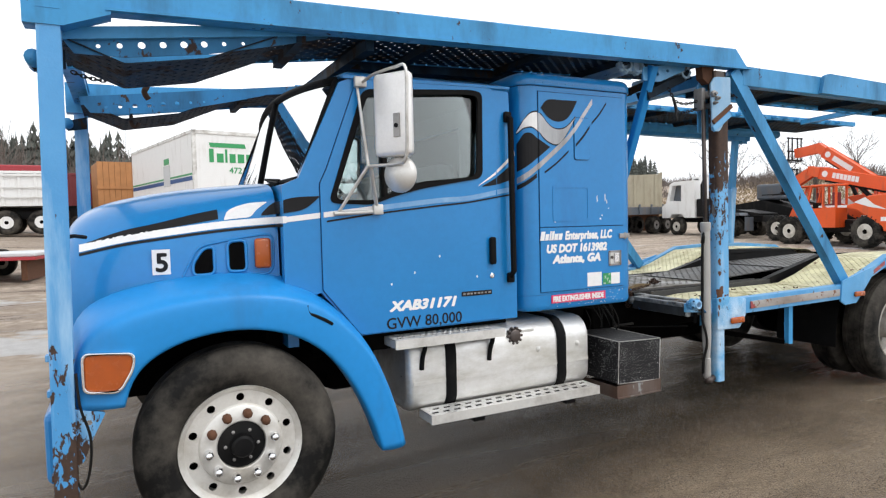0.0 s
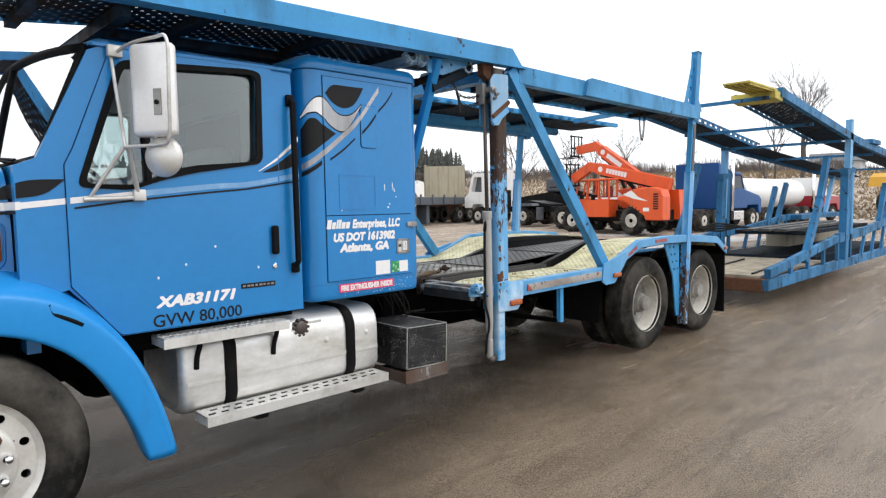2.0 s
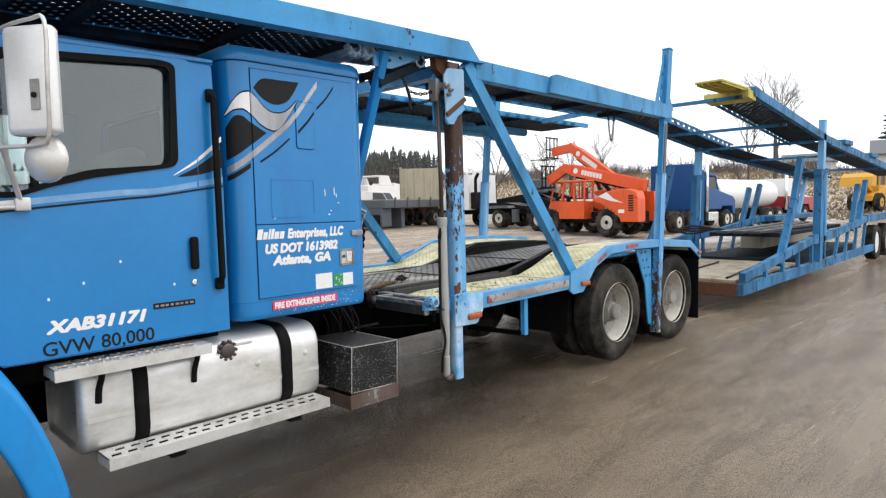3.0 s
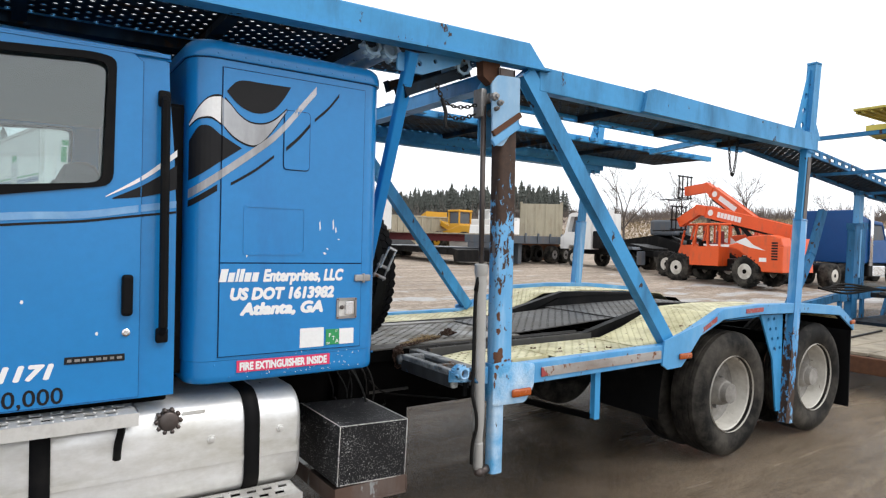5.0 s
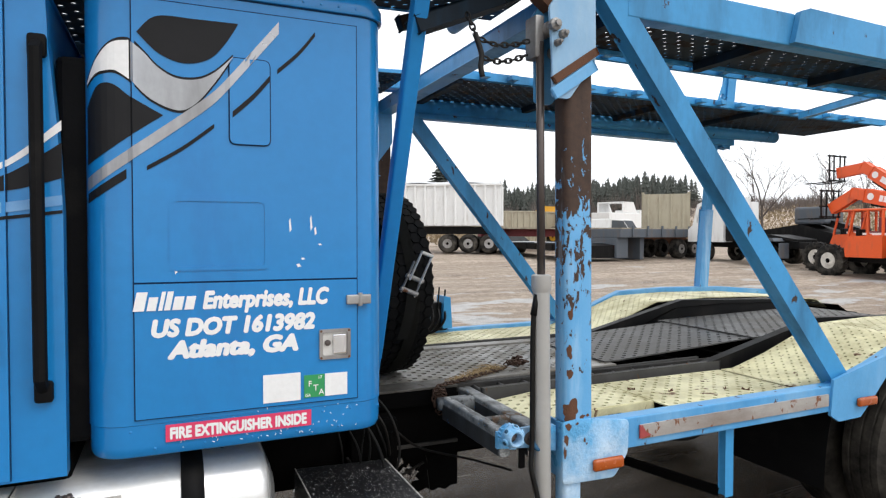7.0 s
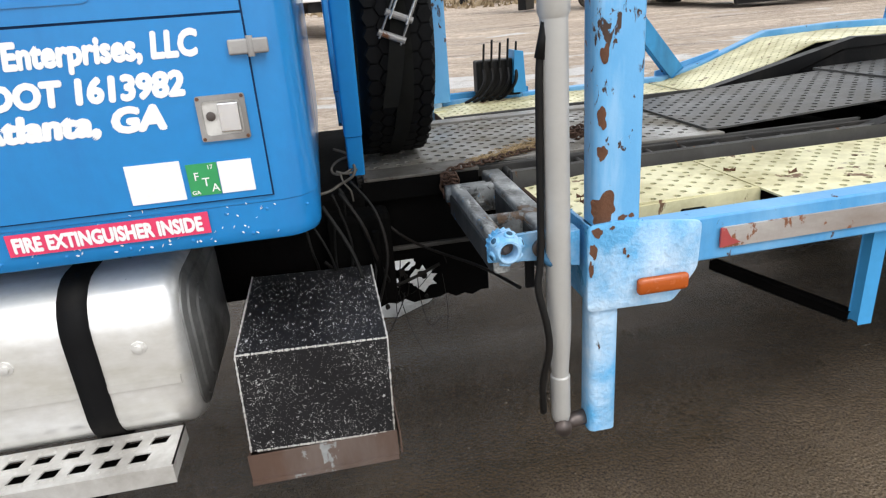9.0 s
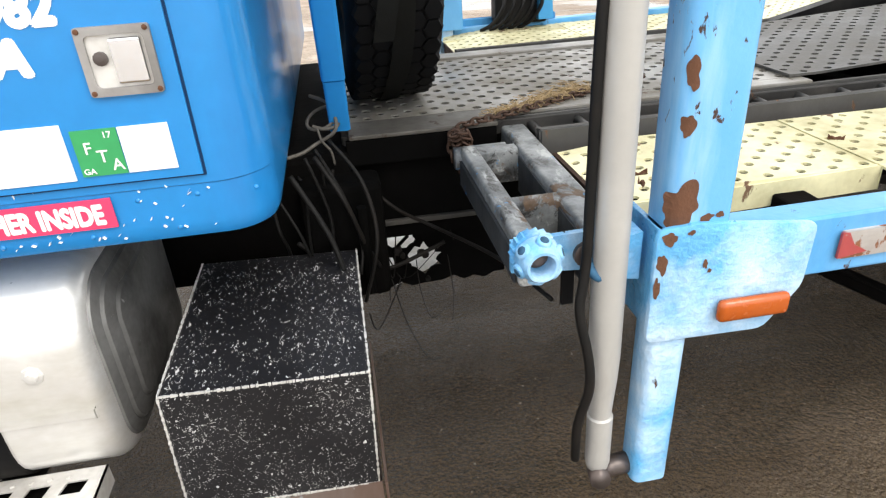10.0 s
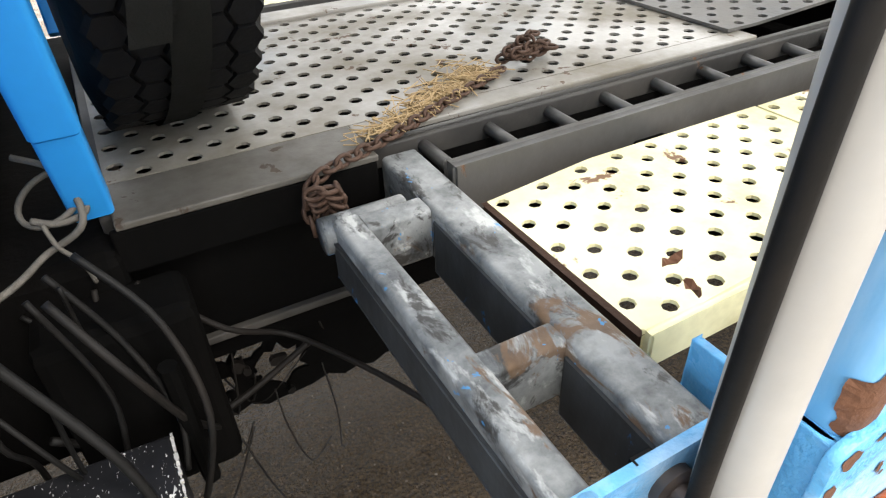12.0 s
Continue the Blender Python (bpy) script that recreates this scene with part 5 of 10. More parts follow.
wave_low = [(2.345, 2.195), (2.37, 2.226), (2.398, 2.236), (2.43, 2.236), (2.471, 2.21), (2.528, 2.155), (2.606, 2.125), (2.66, 2.150), (2.72, 2.225), (2.776, 2.312)]
stripe("stripe", skin, [(a, b + 0.008) for a, b in wave_top], [(a, b - 0.008) for a, b in wave_low], "decal_black", sleeper, lift=0.0018)
stripe("stripe", skin, [p for p in wave_top if p[0] < 2.47], [p for p in wave_low if p[0] < 2.472], "decal_white", sleeper, lift=0.0036)
stripe("stripe", skin, [p for p in wave_top if p[0] > 2.46], [p for p in wave_low if p[0] > 2.46], "decal_silver", sleeper, lift=0.0036)
stripe("stripe", skin, [(2.345, 2.125), (2.372, 2.185), (2.40, 2.199), (2.43, 2.19), (2.468, 2.16), (2.52, 2.13), (2.563, 2.107)], [(2.345, 1.945), (2.40, 1.985), (2.472, 2.04), (2.563, 2.106)], "decal_black", sleeper)
u, l = band([(2.345, 1.885), (2.472, 1.981), (2.60, 2.08), (2.705, 2.165), (2.766, 2.231), (2.85, 2.335), (2.925, 2.428)], 0.04)
stripe("stripe", skin, u, l, "decal_silver", sleeper)
for pts, w in (([(2.345, 1.84), (2.40, 1.878), (2.457, 1.918)], 0.03), ([(2.515, 1.937), (2.62, 2.005), (2.716, 2.083)], 0.014),
               ([(2.773, 2.123), (2.84, 2.188), (2.893, 2.252)], 0.02), ([(2.919, 2.28), (2.99, 2.348), (3.048, 2.422)], 0.016)):
    u, l = band(pts, w)
    stripe("stripe", skin, u, l, "decal_black", sleeper, n=14)

skin = skin_of([cab, door])
u, l = band([(0.80, 1.664), (0.967, 1.681), (1.3, 1.716), (1.7, 1.757), (1.916, 1.770), (2.107, 1.802), (2.283, 1.832)], 0.03)
stripe("stripe", skin, [p for p in u if p[0] < 1.31], [p for p in l if p[0] < 1.31], "decal_white", cab, n=24)
stripe("stripe", skin, [p for p in u if p[0] > 1.29], [p for p in l if p[0] > 1.29], "decal_faded", cab, n=50)
u, l = band([(1.02, 1.648), (1.3, 1.684), (1.7, 1.725), (1.916, 1.744), (2.107, 1.772), (2.283, 1.797)], 0.010)
stripe("stripe", skin, u, l, "decal_black", cab, n=60)
stripe("stripe", skin, [(2.005, 1.852), (2.155, 1.955), (2.283, 2.072)], [(2.005, 1.848), (2.155, 1.935), (2.283, 2.042)], "decal_white", cab, n=24)
stripe("stripe", skin, [(2.03, 1.846), (2.16, 1.915), (2.283, 2.005)], [(2.03, 1.842), (2.16, 1.860), (2.283, 1.898)], "decal_black", cab, n=24)
skin = skin_of([hood_ob, cab])
u, l = band([(-0.20, 1.54), (0.0, 1.582), (0.225, 1.613), (0.5, 1.645), (0.80, 1.664)], 0.038)
stripe("stripe", skin, u, l, "decal_white", hood_ob, n=50, lift=0.003)
u, l = band([(-0.20, 1.508), (0.0, 1.552), (0.225, 1.582), (0.5, 1.613), (0.78, 1.632)], 0.014)
stripe("stripe", skin, u, l, "decal_black", hood_ob, n=50, lift=0.003)
stripe("stripe", skin, [(-0.166, 1.568), (0.0, 1.625), (0.172, 1.662), (0.35, 1.705), (0.483, 1.731)], [(-0.166, 1.566), (0.0, 1.595), (0.17, 1.624), (0.35, 1.655), (0.475, 1.676)], "decal_black", hood_ob, n=40, lift=0.003)
stripe("stripe", skin, [(0.504, 1.676), (0.53, 1.722), (0.60, 1.752), (0.66, 1.764), (0.735, 1.768)], [(0.504, 1.670), (0.58, 1.678), (0.64, 1.686), (0.68, 1.725), (0.735, 1.764)], "decal_white", hood_ob, n=30, lift=0.003)
stripe("stripe", skin, [(0.70, 1.70), (0.76, 1.755), (0.84, 1.783), (0.985, 1.79)], [(0.70, 1.69), (0.80, 1.70), (0.90, 1.72), (0.985, 1.784)], "decal_black", cab, n=30, lift=0.004)

# ---- words on the sides ----
side_word = dict(parent=sleeper)
for k, (x0, w) in enumerate(((2.470, 0.032), (2.509, 0.027), (2.543, 0.012), (2.560, 0.018), (2.584, 0.029), (2.620, 0.028))):
    top = 1.545 if k in (0, 2, 3) else 1.528
    e = 0.2 * (top - 1.485)
    part("name_bar", plate(B(), [(x0, 1.485), (x0 + w, 1.485), (x0 + w + e, top), (x0 + e, top)], [], YB - 0.0115, YB - 0.0078), "decal_white", hatch_low)
lettering("lettering", "Enterprises, LLC", 2.676, YB - 0.0095, 1.487, 0.077, "decal_white", hatch_low, 0.20, 0.0042, 0.418)
lettering("lettering", "US DOT 1613982", 2.522, YB - 0.0095, 1.402, 0.074, "decal_white", hatch_low, 0.18, 0.0046, 0.522)
lettering("lettering", "Atlanta, GA", 2.568, YB - 0.0095, 1.330, 0.075, "decal_white", hatch_low, 0.20, 0.0050, 0.418)
bm = B()
box(bm, 2.561, 3.030, YB - 0.004, YB - 0.0005, 1.058, 1.113)
part("warning_label", bm, "decal_red", sleeper)
lettering("lettering", "FIRE EXTINGUISHER INSIDE", 2.574, YB - 0.0055, 1.068, 0.050, "decal_white", sleeper, 0.0, 0.0026, 0.440)
bm = B()
box(bm, 2.866, 2.992, YB - 0.0105, YB - 0.0075, 1.152, 1.248)
part("sticker", bm, "decal_white", hatch_low, "blank white permit sticker")
bm = B()
box(bm, 3.078, 3.158, YB - 0.0105, YB - 0.0075, 1.157, 1.236)
part("sticker", bm, "decal_white", hatch_low, "blank white permit stickers")
bm = B()
box(bm, 3.004, 3.076, YB - 0.0108, YB - 0.0075, 1.157, 1.236)
part("sticker", bm, "decal_green", hatch_low, "green fuel tax sticker")
for txt, x, z, s in (("F", 3.020, 1.196, 0.028), ("T", 3.036, 1.180, 0.03), ("A", 3.055, 1.165, 0.028), ("GA", 3.008, 1.161, 0.014), ("17", 3.055, 1.221, 0.015)):
    lettering("lettering", txt, x, YB - 0.0118, z, s, "decal_white", hatch_low, 0, 0.0002)
bm = B()
for x, z, a, b in ((2.958, 1.735, 0.006, 0.05), (3.03, 1.74, 0.006, 0.055), (3.045, 1.725, 0.006, 0.03), (2.985, 1.615, 0.012, 0.012), (3.0, 1.64, 0.01, 0.008), (2.594, 1.60, 0.007, 0.03), (3.06, 1.69, 0.01, 0.006)):
    plate(bm, [(x, z), (x + a, z + b * 0.2), (x + a * 0.4, z + b), (x - a * 0.4, z + b * 0.8)], [], YB - 0.0095, YB - 0.0075)
tagged(part("scratch", bm, "decal_white", hatch_up), "small scratches down to pale primer", kind="stuff")
bm = B()
rs = random.Random(21)
for k in range(60):
    x, z = rs.uniform(2.60, 3.22), 1.03 + abs(rs.gauss(0, 0.045))
    a, b = rs.uniform(0.001, 0.0028), rs.uniform(0.002, 0.008) * (2.5 if k % 11 == 0 else 1)
    e = rs.uniform(-0.02, 0.02)
    plate(bm, [(x, z), (x + a, z + 0.2 * b), (x + a * 0.6 + e * 0.3, z + b), (x - a * 0.3 + e * 0.3, z + b * 0.8)], [], YB - 0.0012 - 0.00001 * k, YB + 0.004)
tagged(part("chip", bm, "decal_white", sleeper), "small stone chips down to pale primer", kind="stuff")
lettering("lettering", "XAB31171", 1.380, YB - 0.0135, 1.111, 0.080, "decal_white", door, 0.26, 0.0046, 0.452)
lettering("lettering", "GVW 80,000", 1.362, YB - 0.0135, 1.006, 0.094, "decal_black", door, 0.0, 0.0010, 0.502)
bm = B()
box(bm, 1.866, 2.086, YB - 0.0165, YB - 0.011, 1.161, 1.190, 0.002)
part("badge", bm, "decal_black", door, "dark maker's badge")
bm = B()
for k in range(8):
    x = 1.876 + k * 0.0258
    box(bm, x, x + 0.015 + 0.004 * (k % 3 == 1), YB - 0.018, YB - 0.0155, 1.170, 1.181)
part("badge_mark", bm, "steel", door)
bm = B()
for x, z in ((1.55, 1.33), (1.98, 1.28), (1.40, 1.27), (1.72, 1.42)):
    plate(bm, ring(x, z, 0.006, 6, 1.4), [], YB - 0.0135, YB - 0.0115)
tagged(part("scratch", bm, "decal_white", door), "small paint chips", kind="stuff")

# hood side: number plaque, vents, marker lamp
def hood_y(x, z):
    hit = skin.ray_cast(Vector((x, 2.6, z)), Vector((0, 1, 0)))
    return hit[0].y if hit[0] is not None else 3.6


hy = min(hood_y(0.14, 1.45), hood_y(0.22, 1.45))
bm = B()
box(bm, 0.134, 0.222, hy - 0.006, hy + 0.004, 1.39, 1.522)
part("plaque", bm, "decal_white", hood_ob, "white plaque with a black 5")
lettering("lettering", "5", 0.15, hy - 0.008, 1.408, 0.135, "decal_black", hood_ob, 0, 0.004)
hy = min(hood_y(x, 1.45) for x in (0.3, 0.5, 0.7))
for upper, lower, loop in (([(0.33, 1.44), (0.35, 1.485), (0.385, 1.518), (0.44, 1.528)], [(0.33, 1.375), (0.44, 1.38)], [(0.33, 1.375), (0.44, 1.38), (0.44, 1.528), (0.385, 1.518), (0.33, 1.44)]),
                           ([(0.508, 1.53), (0.525, 1.552), (0.605, 1.558)], [(0.508, 1.388), (0.605, 1.388)], [(0.508, 1.388), (0.605, 1.388), (0.605, 1.558), (0.525, 1.552), (0.508, 1.53)])):
    stripe("vent_screen", skin, upper, lower, "under", hood_ob, n=16, lift=0.004, soft=False)
    rim = rounded(loop, 0.03, 4)
    bm = tube(B(), [(x, hood_y(x, z) - 0.005, z) for x, z in rim + rim[:1]], 0.009, 8, cap=False)
    part("vent_rim", bm, "cab_blue", hood_ob, smooth=1)
panel = rounded([(0.265, 1.345), (0.745, 1.37), (0.755, 1.59), (0.60, 1.575), (0.36, 1.53)], 0.05, 5)
bm = tube(B(), [(x, hood_y(x, z) - 0.001, z) for x, z in panel + panel[:1]], 0.007, 8, cap=False)
part("vent_surround", bm, "cab_blue", hood_ob, "moulded lip round the hood vents", smooth=1)
bm = B()
box(bm, 0.644, 0.732, hy - 0.04, hy - 0.012, 1.40, 1.565, 0.016, 3)
part("marker_lamp", bm, "amber", hood_ob, "amber side marker lamp", smooth=0.6)
# turn signal in the fender
bm = B()
loop = rounded([(-0.185, 1.072), (0.028, 1.052), (0.02, 0.98), (-0.04, 0.878), (-0.185, 0.895)], 0.035, 4)
plate(bm, grow(loop, 0.008), [grow(loop, -0.006)], 3.262, 3.345)
bmesh.ops.bevel(bm, geom=[e for e in bm.edges if len(e.link_faces) == 2 and e.calc_face_angle(0) > 1.0], offset=0.004, segments=2, affect="EDGES", profile=0.5)
part("lamp_bezel", bm, "chrome", truck, "chrome lamp bezel")
bm = B()
plate(bm, grow(loop, -0.006), [], 3.270, 3.34)
bmesh.ops.bevel(bm, geom=[e for e in bm.edges if len(e.link_faces) == 2 and e.calc_face_angle(0) > 1.0], offset=0.005, segments=2, affect="EDGES", profile=0.5)
part("turn_lamp", bm, "amber", truck, "amber wraparound turn signal")
# front bumper
bm = B()
box(bm, -0.36, -0.26, YB - 0.06, YF + 0.06, 0.45, 0.80, 0.04, 3)
part("bumper", bm, "cab_blue", truck)
bm = B()
tube(bm, [(-0.26, 3.28, 1.60), (-0.20, 3.40, 1.61), (-0.16, 3.55, 1.60)], 0.01, 6)
part("hood_latch", bm, "rubber", truck)

# ---- fuel tank, steps and black box ----
def d_section(x0, x1, y0, y1, z0, z1, r, bm, n=6):
    loop = []
    for cy, cz, a in ((y0 + r, z1 - r, 180), (y1 - r * 0.5, z1 - r * 0.5, 90), (y1 - r * 0.5, z0 + r * 0.5, 0), (y0 + r * 0.8, z0 + r * 0.8, 270)):
        rr = r if a == 180 else (r * 0.8 if a == 270 else r * 0.5)
        loop += [(cy + rr * math.cos(radians(a - 90 * k / n)), cz + rr * math.sin(radians(a - 90 * k / n))) for k in range(n + 1)]
    mid = (sum(p[0] for p in loop) / len(loop), sum(p[1] for p in loop) / len(loop))
    rows = []
    for x, ins in ((x0 + 0.014, 0.075), (x0, 0.05), (x0 + 0.004, 0.028), (x0 + 0.016, 0.010), (x0 + 0.035, 0.0), (x1 - 0.035, 0.0), (x1 - 0.016, 0.010), (x1 - 0.004, 0.028), (x1, 0.05), (x1 - 0.014, 0.075)):
        row = []
        for a, b in loop:
            v = Vector((a - mid[0], b - mid[1]))
            v *= (v.length - ins) / v.length
            row.append((x, mid[0] + v.x, mid[1] + v.y))
        rows.append(row)
    vs = loft(bm, rows, close=True)
    bm.faces.new(vs[0])
    bm.faces.new(vs[-1][::-1])
    bmesh.ops.recalc_face_normals(bm, faces=bm.faces)
    return loop


bm = B()
tank_loop = d_section(1.50, 2.895, 3.44, 4.06, 0.462, 0.945, 0.14, bm)
tank = part("fuel_tank", bm, "tank", truck, "brushed aluminium fuel tank", smooth=0.6)
bm = B()
beam(bm, (1.53, 3.442, 0.652), (2.868, 3.442, 0.652), 0.012, 0.014, 0.005, side=(0, 1, 0))
part("tank_bead", bm, "tank", tank)
# domed end pressed with two D-shaped ridges, grimy
rows = []
mid = (sum(p[0] for p in tank_loop) / len(tank_loop), sum(p[1] for p in tank_loop) / len(tank_loop))
for off, ins in ((-0.006, 0.040), (0.004, 0.046), (0.012, 0.072), (0.009, 0.078), (0.016, 0.084), (0.024, 0.124), (0.021, 0.130), (0.028, 0.137), (0.032, 0.190)):
    row = []
    for a, b in tank_loop:
        v = Vector((a - mid[0], b - mid[1]))
        v *= (v.length - ins) / v.length
        row.append((2.895 + off, mid[0] + v.x, mid[1] + v.y))
    rows.append(row)
bm = B()
vs = loft(bm, rows, close=True)
bm.faces.new(vs[-1][::-1])
bmesh.ops.recalc_face_normals(bm, faces=bm.faces)
part("tank_end", bm, "tank_grime", tank, "grimy domed tank end with pressed ridges", smooth=0.5)
for x in (1.788, 2.642):
    bm = B()
    mid = (sum(p[0] for p in tank_loop) / len(tank_loop), sum(p[1] for p in tank_loop) / len(tank_loop))
    rows = []
    for xx, d in ((x - 0.036, 0.0), (x - 0.036, 0.009), (x + 0.036, 0.009), (x + 0.036, 0.0)):
        row = []
        for a, b in tank_loop:
            v = Vector((a - mid[0], b - mid[1]))
            v *= (v.length + d) / v.length
            row.append((xx, mid[0] + v.x, mid[1] + v.y))
        rows.append(row)
    loft(bm, rows, close=True)
    part("tank_strap", bm, "rubber", tank, "black rubber-lined tank strap", smooth=0.8)
bm = B()
lathe(bm, [(0.044, 0.04), (0.046, -0.012), (0.040, -0.022), (0.034, -0.026), (0.01, -0.027)], (2.270, 3.458, 0.868), n=20)
cap_ob = part("fuel_cap", bm, "rod", tank, "dark grimy fuel cap", smooth=0.8)
for k in range(10):
    a = 2 * math.pi * k / 10
    part("grip", tube(B(), [(2.270 + 0.050 * math.cos(a), 3.466, 0.868 + 0.050 * math.sin(a)), (2.270 + 0.050 * math.cos(a), 3.438, 0.868 + 0.050 * math.sin(a))], 0.010, 6), "rod", cap_ob, smooth=0.8)
for x, z in ((2.455, 0.760), (2.782, 0.762)):
    part("tank_boss", lathe(B(), [(0.022, 0.004), (0.02, -0.004), (0.012, -0.005), (0.011, -0.012), (0.003, -0.013)], (x, 3.440, z), n=8), "alloy", tank)
part("tank_tag", box(B(), 2.33, 2.43, 3.458, 3.462, 0.882, 0.897), "alloy", tank)


def step(x0, x1, y0, y1, z, name):
    """A folded aluminium tread with two rows of slots and small grip holes."""
    bm = B()
    holes = []
    n = int((x1 - x0 - 0.06) / 0.075)
    for i in range(n):
        for row in (0.3, 0.7):
            cx = x0 + 0.05 + i * 0.075 + (0.0375 if row > 0.5 else 0)
            cy = y0 + (y1 - y0) * row
            holes.append([(cx - 0.026, cy - 0.017), (cx + 0.018, cy - 0.017), (cx + 0.026, cy + 0.017), (cx - 0.018, cy + 0.017)])
    plate(bm, [(x0, y0), (x1, y0), (x1, y1), (x0, y1)], holes, z - 0.004, z, "z")
    # Added dark sheet below the tread, so its slots read as shade.
    part("step_well", box(B(), x0 + 0.01, x1 - 0.01, y0 + 0.004, y1 - 0.004, z - 0.036, z - 0.03), "under", truck)
    box(bm, x0, x1, y0 - 0.004, y0, z - 0.055, z)
    box(bm, x0, x0 + 0.004, y0, y1, z - 0.05, z)
    box(bm, x1 - 0.004, x1, y0, y1, z - 0.05, z)
    for i in range(n * 2):
        for row in (0.12, 0.5, 0.88):
            lathe(bm, [(0.006, 0.0), (0.005, 0.003), (0.003, 0.0035)], (x0 + 0.03 + i * 0.0375, y0 + (y1 - y0) * row, z), axis="z", n=6)
    return part(name, bm, "alloy", truck, "perforated aluminium step tread")


step(1.385, 2.135, 3.352, 3.53, 0.948, "step")
step(1.572, 2.840, 3.285, 3.455, 0.492, "step")
bm = B()
for x in (1.60, 2.078):
    bm = B()
    tube(bm, curve_pts([(x, 3.39, 0.915), (x, 3.415, 0.86), (x - 0.01, 3.43, 0.80), (x - 0.014, 3.434, 0.735)], 4), 0.016, 6)
    part("step_bracket", bm, "rubber", truck, smooth=1)
for x in (1.9, 2.6):
    part("step_bracket", box(B(), x - 0.03, x + 0.05, 3.3, 3.7, 0.40, 0.436, 0.008), "rubber", truck)
bm = B()
box(bm, 3.043, 3.432, 3.312, 3.83, 0.447, 0.748, 0.006)
ASKEW = Matrix.Rotation(radians(2.2), 3, "Y")
bmesh.ops.rotate(bm, verts=bm.verts[:], cent=(3.43, 3.31, 0.745), matrix=ASKEW)
bb = part("battery_box", bm, "scratched", truck, "black steel box with chipped paint")
bm = B()
for a, b in (((3.043, 3.312, 0.748), (3.432, 3.312, 0.748)), ((3.432, 3.312, 0.748), (3.432, 3.312, 0.45)), ((3.043, 3.312, 0.748), (3.043, 3.312, 0.45)), ((3.043, 3.312, 0.748), (3.043, 3.83, 0.748)), ((3.432, 3.312, 0.748), (3.432, 3.83, 0.748)), ((3.06, 3.311, 0.452), (3.43, 3.311, 0.452))):
    a, b = Vector(a), Vector(b)
    n = 70
    for k in range(n):
        s, e = random.uniform(-0.2, 0.35), random.uniform(0.6, 1.3)
        p, q = a + (b - a) * ((k + s) / n), a + (b - a) * ((k + e) / n)
        beam(bm, p, q, random.uniform(0.0015, 0.0055), random.uniform(0.0015, 0.0055), 0)
bmesh.ops.rotate(bm, verts=bm.verts[:], cent=(3.43, 3.31, 0.745), matrix=ASKEW)
part("worn_edge", bm, "alloy", bb, "edges worn to pale bare metal")
tray = part("tray", box(B(), 3.02, 3.425, 3.30, 3.83, 0.362, 0.372), "rust_post", bb, "rusty angle-iron tray")
for name, at in (("tray_front", (3.02, 3.427, 3.308, 3.311, 0.373, 0.455)), ("tray_end", (3.02, 3.026, 3.312, 3.83, 0.373, 0.446)), ("tray_end", (3.433, 3.438, 3.312, 3.83, 0.373, 0.446))):
    part(name, box(B(), *at), "rust_post", bb)

# ---- steel rack over the truck ----
def rail_z(x):
    """Underside of the head rail."""
    return 2.612 + (2.724 - 2.612) * x / 4.25


outer_before = set(bpy.data.objects)
